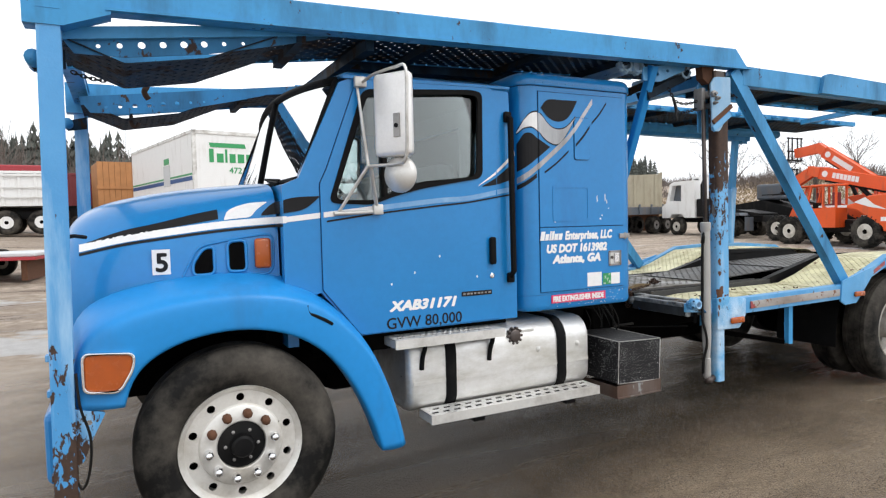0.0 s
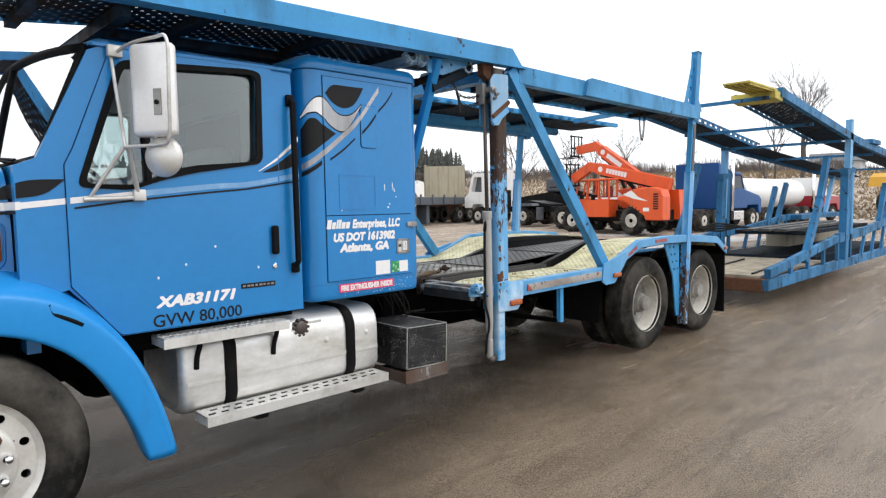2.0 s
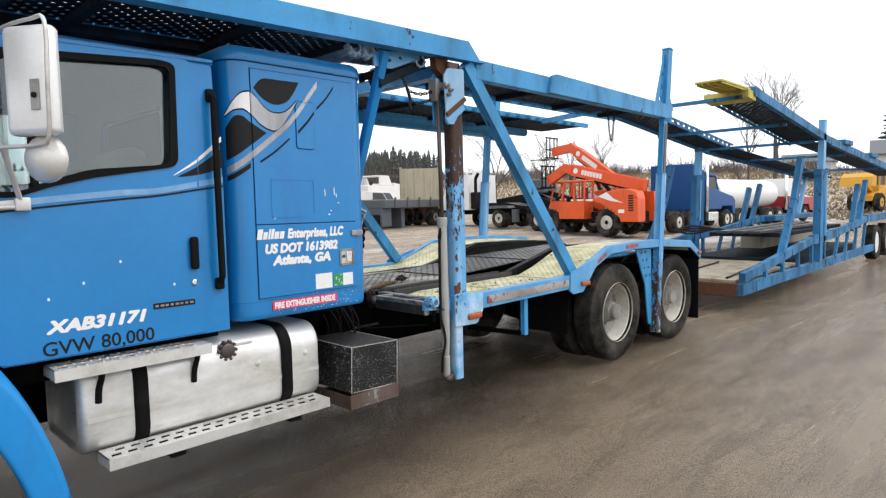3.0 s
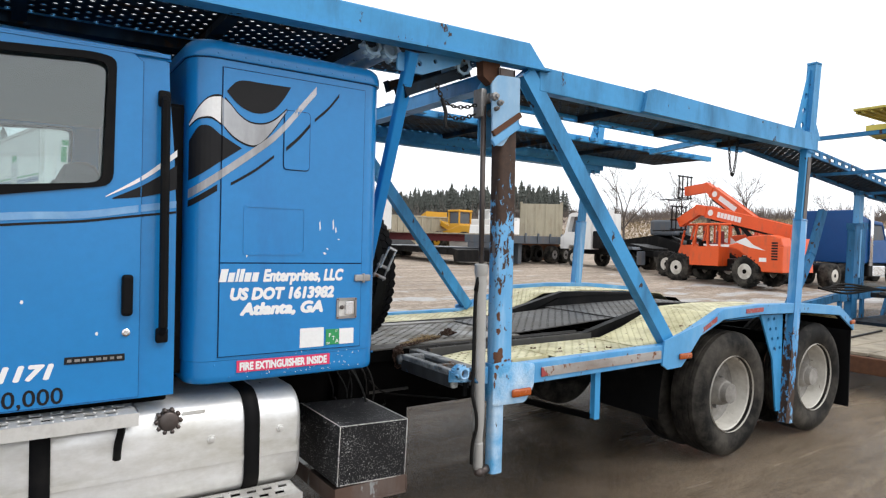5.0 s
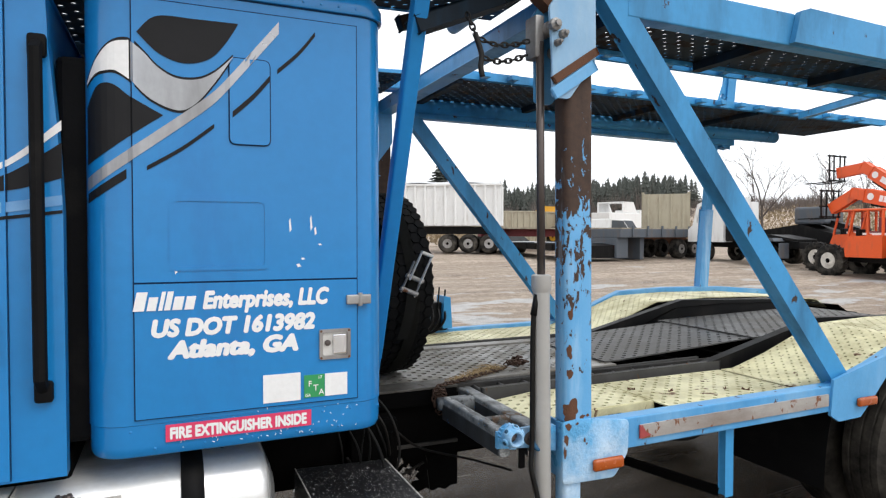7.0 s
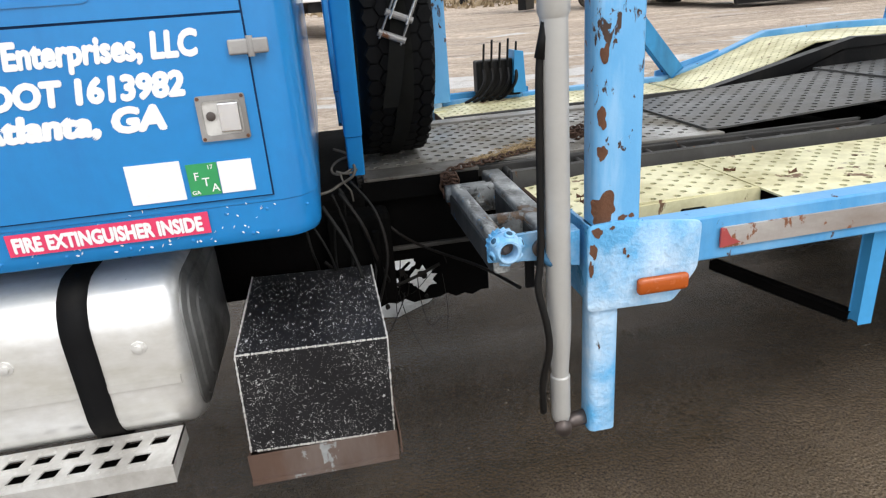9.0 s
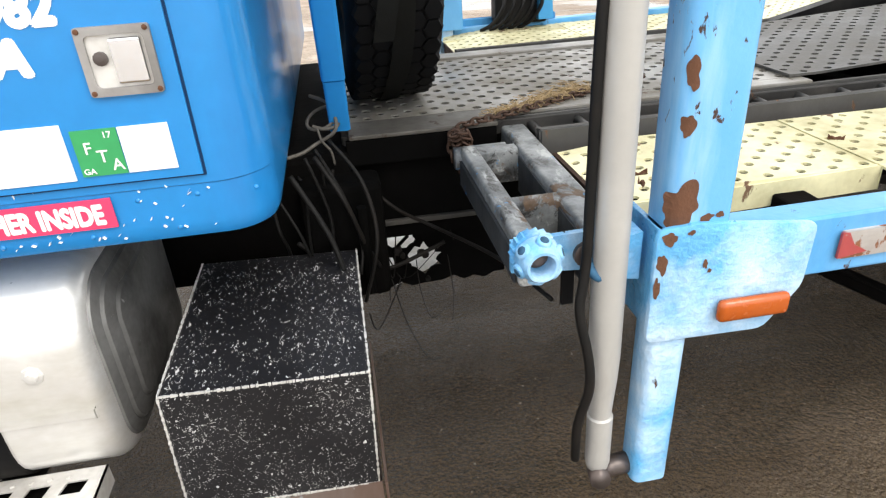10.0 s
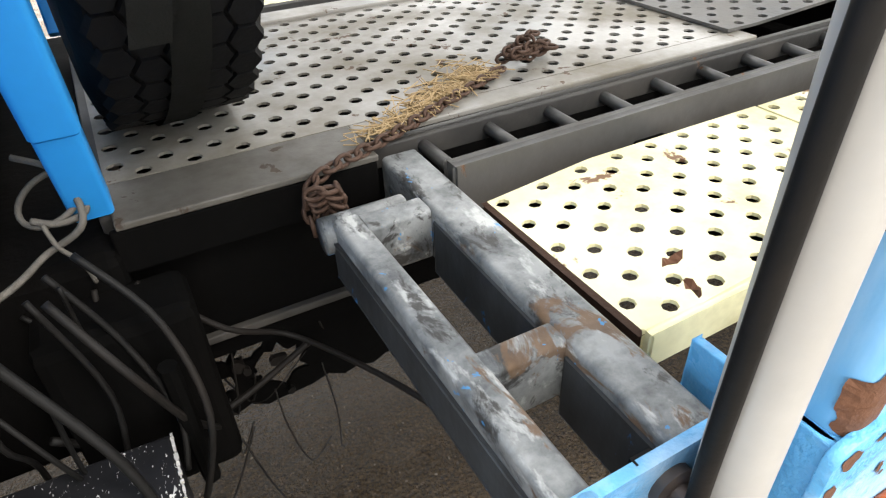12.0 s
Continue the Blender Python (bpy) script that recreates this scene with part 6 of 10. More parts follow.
for near in (True, False):
    ys = (lambda a: a) if near else mirror_y
    # front post with its gusset
    bm = B()
    beam(bm, (-0.273, ys(Y0 + 0.04), 0.30), (-0.244, ys(Y0 + 0.04), 2.60), 0.08, 0.076, 0.008, side=(0, 1, 0))
    fp = part("post", bm, "chipped_foot", truck, "light blue front post, paint flaking near its foot" if near else "blue front post")
    bm = B()
    plate(bm, [(-0.34, 2.53), (-0.19, 2.53), (0.0, 2.60), (0.0, 2.76), (-0.34, 2.76)], [], ys(Y0 - 0.006), ys(Y0 + 0.11))
    part("gusset", bm, "rack_blue", truck)
    bm = B()
    plate(bm, rounded([(-0.235, 0.83), (-0.10, 0.80), (-0.15, 0.70), (-0.20, 0.58), (-0.24, 0.57)], 0.012), [ring(-0.17, 0.76, 0.014, 10)], ys(Y0 + 0.02), ys(Y0 + 0.035))
    part("post_bracket", bm, "chipped_foot", truck, "chipped bracket at the foot of the front post")
    bm = B()
    tube(bm, curve_pts([(-0.21, ys(Y0 - 0.012), 1.0), (-0.20, ys(Y0 - 0.014), 0.85), (-0.165, ys(Y0 - 0.012), 0.7), (-0.175, ys(Y0 - 0.01), 0.55), (-0.205, ys(Y0), 0.47), (-0.225, ys(Y0 + 0.01), 0.5)], 6), 0.006, 6)
    part("cable", bm, "cable", truck, smooth=1)
    for z in (0.52, 0.90, 1.06):
        part("lug", box(B(), -0.325, -0.305, *sorted((ys(Y0 + 0.01), ys(Y0 + 0.06))), z, z + 0.03, 0.004), "chipped_foot", truck)
    # head rail: a deep box beam ending in a chamfer
    bm = B()
    z0, z1 = rail_z(-0.02), rail_z(4.25) + (0.0 if near else 0.09)
    plate(bm, [(-0.02, z0), (4.26, z1), (4.265, z1 + 0.012), (4.14, z1 + 0.137), (-0.02, z0 + 0.145)], [], ys(Y0), ys(Y0 + 0.10))
    bmesh.ops.bevel(bm, geom=[e for e in bm.edges if len(e.link_faces) == 2 and e.calc_face_angle(0) > 1.0], offset=0.008, segments=2, affect="EDGES", profile=0.5)
    part("head_rail", bm, "rack_blue", truck, "light blue box-section head rail")
    bm = B()
    plate(bm, [(-0.02, z0 + 0.004), (4.3, z1 - 0.006), (4.3, z1 + 0.006), (-0.02, z0 + 0.016)], [], ys(Y0 - 0.014), ys(Y0 + 0.02))
    part("rail_flange", bm, "rack_blue", truck)
    # rear rail with a raised step
    bm = B()
    plate(bm, [(4.24, 2.60), (7.52, 2.575), (7.52, 2.70), (5.30, 2.735), (5.24, 2.735), (5.18, 2.742), (4.24, 2.748)], [], ys(Y0 + 0.02), ys(Y0 + 0.10))
    bmesh.ops.bevel(bm, geom=[e for e in bm.edges if len(e.link_faces) == 2 and e.calc_face_angle(0) > 1.0], offset=0.006, segments=2, affect="EDGES", profile=0.5)
    part("rear_rail", bm, "rack_blue", truck, "light blue rear rack rail")
    bm = B()
    plate(bm, [(5.16, 2.60), (7.54, 2.57), (7.54, 2.715), (5.26, 2.765), (5.20, 2.745)], [], ys(Y0 - 0.012), ys(Y0 + 0.018))
    part("doubler", bm, "rack_blue", truck)
    # main post: rusty at the top, flaking in the middle, sound paint below
    bm = B()
    round_bar(bm, (4.008, ys(Y0 + 0.048), 0.98), (3.998, ys(Y0 + 0.048), 2.40), 0.096, 0.126, 0.024)
    post = part("post", bm, "peeling_post", truck, "main post, light blue paint peeling to rusty steel above", smooth=0.6)
    bm = B()
    beam(bm, (3.996, ys(Y0 + 0.055), 2.36), (3.992, ys(Y0 + 0.055), 2.68), 0.058, 0.105, 0.008, side=(0, 1, 0))
    part("inner_post", bm, "rod", post, "dark rusty inner slide")
    bm = B()
    loop = rounded([(3.865, 2.24), (3.94, 2.238), (4.06, 2.395), (4.057, 2.64), (3.893, 2.63), (3.85, 2.575), (3.863, 2.40)], 0.015, 3)
    plate(bm, loop, [], ys(Y0 - 0.014), ys(Y0 - 0.002))
    part("post_bracket", bm, "chalk_blue", truck, "chalky light blue bracket with rusty seams")
    part("post_bracket", plate(B(), loop, [], ys(Y0 + 0.112), ys(Y0 + 0.124)), "post_blue", truck)
    bm = B()
    beam(bm, (3.866, ys(Y0 - 0.019), 2.250), (4.050, ys(Y0 - 0.019), 2.374), 0.010, 0.036, 0.004, side=(0, 1, 0))
    part("bracket_strap", bm, "post_blue", truck)
    bm = B()
    beam(bm, (3.866, ys(Y0 - 0.020), 2.300), (4.058, ys(Y0 - 0.020), 2.428), 0.012, 0.022, 0.004, side=(0, 1, 0))
    part("bracket_strap", bm, "rust", truck, "rusty diagonal strap")
    for x, z, r in ((3.868, 2.505, 0.024), (3.905, 2.475, 0.017), (3.880, 2.44, 0.013)):
        part("bracket_bolt", lathe(B(), [(r, -0.012), (r, -0.034), (r * 0.55, -0.040), (r * 0.5, -0.052), (0.002, -0.053)], (x, ys(Y0) if near else ys(Y0) + 0.06, z), n=8), "steel", truck)
    bm = B()
    plate(bm, [(3.83, 2.74), (3.96, 2.74), (3.955, 2.66), (3.90, 2.59), (3.84, 2.63)], [], ys(Y0 + 0.05), ys(Y0 + 0.11))
    part("hinge_plate", bm, "rust", truck, "rust-red hinge plate")
    # foot of the post and gusset on the deck
    bm = round_bar(B(), (3.978, ys(Y0 + 0.040), 0.372), (3.978, ys(Y0 + 0.040), 1.0), 0.078, 0.080, 0.018)
    foot = part("post_foot", bm, "blister_blue", truck, "light blue foot of the main post", smooth=0.6)
    bm = B()
    loop = [(3.922, 0.767), (4.165, 0.762), (4.232, 0.852), (4.236, 0.984), (4.0, 1.014), (3.922, 1.007)]
    loop = rounded(loop, 0.018, 3)
    plate(bm, loop, [], ys(Y0 - 0.01), ys(Y0 + 0.004))
    bmesh.ops.bevel(bm, geom=[e for e in bm.edges if len(e.link_faces) == 2 and e.calc_face_angle(0) > 1.0], offset=0.003, segments=2, affect="EDGES", profile=0.5)
    part("post_gusset", bm, "blister_blue", truck, "light blue gusset plate, paint blistered", smooth=0.6)
    bm = B()
    beam(bm, (3.94, ys(Y0 + 0.08), 0.78), (3.94, ys(Y0 + 0.08), 1.0), 0.17, 0.012, 0.002, side=(0, 1, 0))
    part("gusset_web", bm, "blister_blue", truck)
    # rust where the paint has come off
    def post_y(x, out=0.0007):
        d = max(0.0, min(abs(x - 4.006) - 0.039, 0.0235))
        y = Y0 + 0.024 - math.sqrt(0.024 ** 2 - d * d)
        return ys(y - out)
    for seed, (x, z, w, h) in enumerate(((3.968, 1.05, 0.036, 0.044), (3.962, 1.022, 0.02, 0.03), (4.015, 1.018, 0.014, 0.010), (4.04, 1.022, 0.008, 0.008), (3.959, 1.19, 0.012, 0.024), (3.957, 1.275, 0.012, 0.03), (3.96, 1.42, 0.013, 0.022))):
        part("rust_patch", flake(x, z, w, h, seed, lambda px, k=seed: post_y(px, 0.0006 + 0.0002 * k)), "rust", post)
    for seed, (x, z, w, h) in enumerate(((3.936, 0.940, 0.012, 0.024), (3.930, 0.890, 0.007, 0.028), (3.945, 0.990, 0.018, 0.014), (3.985, 0.998, 0.008, 0.006), (4.02, 0.93, 0.005, 0.012), (4.03, 0.915, 0.004, 0.006))):
        part("rust_patch", flake(x, z, w, h, seed + 40, lambda px, k=seed: ys(Y0 - 0.0108 - 0.0002 * k)), "rust", truck)
    bm = B()
    box(bm, 4.054, 4.200, *sorted((ys(Y0 - 0.032), ys(Y0 - 0.009))), 0.802, 0.850, 0.012, 3)
    part("marker_lamp", bm, "amber", truck, "amber marker lamp", smooth=0.6)
    # hydraulic cylinder
    bm = B()
    tube(bm, [(3.866 - 0.014 * (z - 0.402) / 1.133, ys(Y0 + 0.040), z) for z in (0.402, 0.41, 0.43, 0.556, 0.560, 0.566, 0.60, 0.66, 0.72, 1.535)], 0.0325, 22, radii=[0.016, 0.024, 0.0275, 0.0275, 0.0235, 0.0235, 0.0255, 0.0300, 0.0325, 0.0325])
    lathe(bm, [(0.03, -0.02), (0.038, 0), (0.038, 0.05), (0.03, 0.055)], (3.852, ys(Y0 + 0.040), 1.52), axis="z", n=20)
    part("cylinder", bm, "barrel", truck, "grey hydraulic cylinder barrel", smooth=0.7)
    bm = B()
    tube(bm, [(3.852, ys(Y0 + 0.040), 1.53), (3.853, ys(Y0 + 0.058), 2.46)], 0.0155, 12)
    part("piston_rod", bm, "rod", truck, smooth=0.8)
    bm = B()
    box(bm, 3.826, 3.866, *sorted((ys(Y0 + 0.045), ys(Y0 + 0.125))), 2.40, 2.56, 0.008)
    lathe(bm, [(0.028, -0.03), (0.028, 0.06)], (3.885, ys(Y0 + 0.055), 2.51), n=14)
    lathe(bm, [(0.02, -0.045), (0.02, 0.0)], (3.885, ys(Y0 + 0.055), 2.51), n=6)
    lathe(bm, [(0.022, -0.03), (0.022, 0.06)], (3.94, ys(Y0 + 0.055), 2.44), n=14)
    part("rod_clevis", bm, "steel", truck, smooth=0.6)
    bm = B()
    tube(bm, [(3.862, ys(Y0 + 0.005), 0.398), (3.866, ys(Y0 + 0.040), 0.388), (3.905, ys(Y0 + 0.045), 0.392), (3.955, ys(Y0 + 0.045), 0.398)], 0.024, 10)
    part("cylinder_pin", bm, "rod", truck, smooth=0.8)
    bm = B()
    tube(bm, curve_pts([(3.834, ys(Y0 + 0.035), 1.50), (3.815, ys(Y0 + 0.036), 1.40), (3.813, ys(Y0 + 0.038), 1.1), (3.813, ys(Y0 + 0.038), 0.97), (3.806, ys(Y0 + 0.03), 0.90), (3.798, ys(Y0 + 0.02), 0.84), (3.815, ys(Y0 + 0.004), 0.74), (3.82, ys(Y0 + 0.004), 0.66), (3.806, ys(Y0 + 0.018), 0.56), (3.81, ys(Y0 + 0.03), 0.45)], 6), 0.0098, 10)
    tube(bm, [(3.834, ys(Y0 + 0.035), 1.50), (3.816, ys(Y0 + 0.036), 1.42)], 0.014, 8)
    part("hose", bm, "cable", truck, "black hydraulic hose", smooth=1)
    bm = B()
    box(bm, 3.785, 3.809, *sorted((ys(Y0 + 0.085), ys(Y0 + 0.095))), 0.82, 0.98)
    part("hose_guard", bm, "rubber", truck)
    # long diagonal to the deck
    bm = B()
    beam(bm, (4.15, ys(Y0 + 0.06), 2.70), (5.56, ys(Y0 + 0.06), 1.02), 0.075, 0.085, 0.008, side=(0, 1, 0))
    part("diagonal", bm, "rack_blue", truck, "light blue diagonal brace")
    # leaning tube behind the sleeper
    bm = round_bar(B(), (3.394, ys(3.984), 1.176), (3.396, ys(3.36), 2.69), 0.060, 0.060, 0.010, side=(1, 0, 0))
    lean = part("brace_tube", bm, "fender_blue", truck, "light blue leaning square support tube", smooth=0.5)
    part("tube_foot", round_bar(B(), (3.394, ys(4.046), 1.028), (3.394, ys(3.986), 1.172), 0.055, 0.055, 0.008, side=(1, 0, 0)), "fender_blue", lean, smooth=0.5)
    # rear lean post with side plate
    bm = B()
    fx = 0.0 if near else -0.12
    beam(bm, (7.215 + fx, ys(Y0 + 0.030), 0.20), (7.36 + fx, ys(Y0 + 0.030), 1.95), 0.072, 0.085, 0.01, side=(0, 1, 0))
    part("post", bm, "chipped_foot", truck, "chipped blue rear post, leaning back")
    bm = B()
    beam(bm, (7.355 + fx, ys(Y0 + 0.034), 1.9), (7.445 + fx, ys(Y0 + 0.034), 2.75), 0.056, 0.07, 0.006, side=(0, 1, 0))
    part("inner_post", bm, "rack_blue", truck)
    bm = B()
    beam(bm, (7.375 + fx, ys(Y0 + 0.002), 1.93), (7.43 + fx, ys(Y0 + 0.002), 2.50), 0.006, 0.05, 0.002, side=(0, 1, 0))
    part("slide_plate", bm, "rod", truck, "dark greasy slide plate")
    bm = B()
    beam(bm, (7.44, ys(Y0 + 0.036), 2.55), (7.53, ys(Y0 + 0.036), 3.34), 0.075, 0.085, 0.008, side=(0, 1, 0))
    holes = [ring(7.36 + 0.05 * k / 2, 2.78 + 0.13 * k, 0.03, 8) for k in range(3)]
    plate(bm, [(7.24, 2.70), (7.50, 2.70), (7.50, 3.28), (7.46, 3.28)], holes, ys(Y0 + 0.04), ys(Y0 + 0.055))
    box(bm, 7.48, 7.58, *sorted((ys(Y0 - 0.006), ys(Y0 + 0.08))), 3.33, 3.35, 0.004)
    plate(bm, [(7.56, 2.68), (7.70, 2.68), (7.58, 2.86)], [], ys(Y0 + 0.04), ys(Y0 + 0.055))
    part("post_head", bm, "rack_blue", truck)

def widen(before):
    """Brings the outer frame to its true size: lengths and heights grow by one percent about eye height."""
    k = 1.011
    m = Matrix.Translation((0, 0, 1.654)) @ Matrix.Diagonal((k, 1, k, 1)) @ Matrix.Translation((0, 0, -1.654))
    for ob in set(bpy.data.objects) - before:
        if ob.type == "MESH":
            ob.data.transform(m)


widen(outer_before)

# cross members of the rack
for x, z in ((-0.23, 2.66), (4.05, 2.66)):
    bm = B()
    beam(bm, (x, Y0 + 0.08, z), (x, Y1 - 0.08, z), 0.09, 0.09, 0.008, side=(1, 0, 0))
    part("cross_beam", bm, "rack_blue", truck)
for x, z in ((3.22, 2.70), (3.33, 2.70), (3.80, 2.695)):
    for y, s in ((Y0 + 0.16, 1), (Y1 - 0.16, -1)):
        bm = B()
        tube(bm, [(x, y, z), (x, y + 0.5 * s, z)], 0.034, 14)
        lathe(bm, [(0.052, 0.0), (0.056, 0.012 * s), (0.052, 0.05 * s), (0.036, 0.05 * s), (0.034, -0.012 * s), (0.05, -0.012 * s)], (x, y - 0.02 * s, z), n=8, closed=True)
        for k in range(8):
            a = k * math.pi / 4
            tube(bm, [(x + 0.052 * math.cos(a), y - 0.025 * s, z + 0.052 * math.sin(a)), (x + 0.052 * math.cos(a), y + 0.02 * s, z + 0.052 * math.sin(a))], 0.012, 5)
        part("ratchet_bar", bm, "chalk_blue", truck, "chalky blue ratchet winch bar", smooth=0.5)
for y, e in ((3.42, 3.60), (YC * 2 - 3.42, YC * 2 - 3.60)):
    part("ratchet_bar", tube(B(), [(-0.325, y, 2.43), (-0.325, e, 2.43)], 0.036, 12), "rack_blue", truck, smooth=0.6)
    part("ratchet_lug", plate(B(), [(-0.36, 2.45), (-0.20, 2.49), (-0.20, 2.40), (-0.33, 2.38)], [], y + 0.07 * (1 if e > y else -1), y + 0.08 * (1 if e > y else -1)), "under_plate", truck)
part("cross_bar", beam(B(), (6.80, 3.70, 2.655), (7.30, 4.78, 2.69), 0.05, 0.05, 0.006), "rack_blue", truck)


for near in (True, False):
    ys = (lambda a: a) if near else mirror_y
    bm = B()
    plate(bm, rounded([(3.36, 2.60), (3.52, 2.60), (3.77, 2.70), (3.79, 2.755), (3.40, 2.70), (3.36, 2.69)], 0.012), [ring(3.50, 2.655, 0.014, 10), ring(3.60, 2.685, 0.013, 10)], ys(3.385), ys(3.40))
    part("link_plate", bm, "post_blue", truck, "light blue link plate with bolt holes")
    bm = B()
    beam(bm, (3.42, ys(3.45), 2.50), (3.84, ys(3.45), 2.68), 0.10, 0.06, 0.006)
    beam(bm, (3.42, ys(3.60), 2.56), (3.80, ys(3.60), 2.70), 0.05, 0.05, 0.006)
    part("hinge_arm", bm, "under_plate", truck, "dark rusty hinge arm")


def nose_z(x):
    """Height of the head runways: they fall away from the rail towards the nose."""
    return rail_z(x) + 0.055 - 0.14 * max(0.0, (1.3 - x) / 1.5)


def runway(ya, yb, near):
    """One wheel track of the rack: punched plate with a wheel pocket at the nose, edge angles and blocks."""
    flip = (lambda a: a) if near else mirror_y

    def z_at(x, y=0):
        base = nose_z(x) if x < 4.2 else 2.60
        for (a, b, za, zb) in ((-0.2, 0.05, 0.0, -0.13), (0.05, 0.42, -0.13, -0.115), (0.42, 0.80, -0.115, 0.0)):
            if a <= x <= b:
                return base + za + (zb - za) * (x - a) / (b - a)
        return base
    lo, hi = sorted((flip(ya), flip(yb)))
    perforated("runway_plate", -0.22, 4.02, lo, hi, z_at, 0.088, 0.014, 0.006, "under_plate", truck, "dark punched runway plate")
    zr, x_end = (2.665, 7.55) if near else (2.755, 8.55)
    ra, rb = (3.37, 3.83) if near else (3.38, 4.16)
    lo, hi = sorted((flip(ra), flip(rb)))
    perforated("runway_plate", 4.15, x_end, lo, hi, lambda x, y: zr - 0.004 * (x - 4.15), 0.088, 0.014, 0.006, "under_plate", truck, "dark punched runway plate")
    for y in (ya, yb):
        bm = B()
        beam(bm, (-0.22, flip(y), nose_z(-0.22) + 0.012), (1.3, flip(y), nose_z(1.3) + 0.012), 0.02, 0.05, 0.003, side=(0, 1, 0))
        part("edge_angle", bm, "rack_blue" if near else "trailer_blue", truck)
        bm = B()
        beam(bm, (1.302, flip(y), nose_z(1.3) + 0.02), (3.80, flip(y), rail_z(3.80) + 0.075), 0.02, 0.055, 0.003, side=(0, 1, 0))
        part("edge_angle", bm, "rack_blue", truck)
    # the inner edge is a flat ladder of angle iron beside the plate
    inner = rb + (0.10 if near else -0.10)
    for y in (rb + 0.012, inner + 0.09 if not near else inner):
        part("edge_rail", beam(B(), (4.15, flip(y), zr), (x_end, flip(y), zr - 0.004 * (x_end - 4.15)), 0.024, 0.045, 0.004, side=(0, 1, 0)), "rack_blue", truck, "blue angle iron along the runway")
    for k in range(int((x_end - 4.3) / 0.205)):
        x = 4.22 + k * 0.205
        part("edge_rung", box(B(), x, x + 0.055, *sorted((flip(rb + 0.024), flip(inner - 0.012 if near else rb + 0.09))), zr - 0.02 - 0.004 * (x - 4.15), zr + 0.012 - 0.004 * (x - 4.15), 0.003, 1), "rack_blue", truck)
    # wheel pocket side with a row of round holes
    bm = B()
    side = ya + 0.012 if near else flip(yb) - 0.012
    top = [(x, nose_z(x) - 0.014) for x in (-0.2, 0.05, 0.42, 0.80, 1.05)]
    low = [(x, nose_z(x) - d) for x, d in ((1.05, 0.022), (0.80, 0.055), (0.42, 0.095), (0.05, 0.10), (-0.16, 0.075))]
    holes = [ring(x, nose_z(x) - 0.045, r, 12) for x, r in ((-0.06, 0.010), (0.03, 0.013), (0.125, 0.017), (0.22, 0.016), (0.315, 0.017), (0.41, 0.016), (0.505, 0.011), (0.60, 0.009))]
    plate(bm, top + low, holes, side, side + 0.008)
    part("pocket_side", bm, "trailer_blue", truck, "blue pocket side with a row of holes")
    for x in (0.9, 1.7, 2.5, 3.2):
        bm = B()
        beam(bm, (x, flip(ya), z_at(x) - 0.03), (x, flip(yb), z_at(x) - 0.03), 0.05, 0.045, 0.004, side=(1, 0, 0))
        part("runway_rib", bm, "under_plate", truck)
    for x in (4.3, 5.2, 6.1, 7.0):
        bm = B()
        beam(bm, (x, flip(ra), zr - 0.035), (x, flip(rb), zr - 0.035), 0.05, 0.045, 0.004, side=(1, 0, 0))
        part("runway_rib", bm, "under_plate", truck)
    if not near:
        bm = B()
        tube(bm, [(4.2, flip(3.40), 2.70), (8.1, flip(3.40), 2.685)], 0.055, 12)
        part("runway_pipe", bm, "rack_blue", truck, smooth=0.7)


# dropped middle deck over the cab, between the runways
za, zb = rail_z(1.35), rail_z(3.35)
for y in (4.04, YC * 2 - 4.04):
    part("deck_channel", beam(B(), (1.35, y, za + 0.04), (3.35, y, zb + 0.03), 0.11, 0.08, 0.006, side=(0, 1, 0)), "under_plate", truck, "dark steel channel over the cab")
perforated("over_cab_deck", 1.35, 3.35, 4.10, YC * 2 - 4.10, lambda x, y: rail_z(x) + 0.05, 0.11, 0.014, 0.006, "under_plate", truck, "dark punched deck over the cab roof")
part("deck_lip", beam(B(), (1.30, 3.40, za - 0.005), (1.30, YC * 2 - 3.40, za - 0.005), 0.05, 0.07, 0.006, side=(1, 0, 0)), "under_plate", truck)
runway(3.37, 3.97, True)
runway(3.37, 3.97, False)

# ---- lower deck ----
DECK = 0.985


def fender_line(x):
    """Deck edge: level, then up over the drive wheels and down behind."""
    pts = [(3.9, 0.985), (5.5, 1.0), (5.78, 1.075), (6.2, 1.225), (6.72, 1.24), (7.4, 1.225), (8.1, 1.17), (8.4, 1.01)]
    return line_at(pts, x)


outer_before = set(bpy.data.objects)
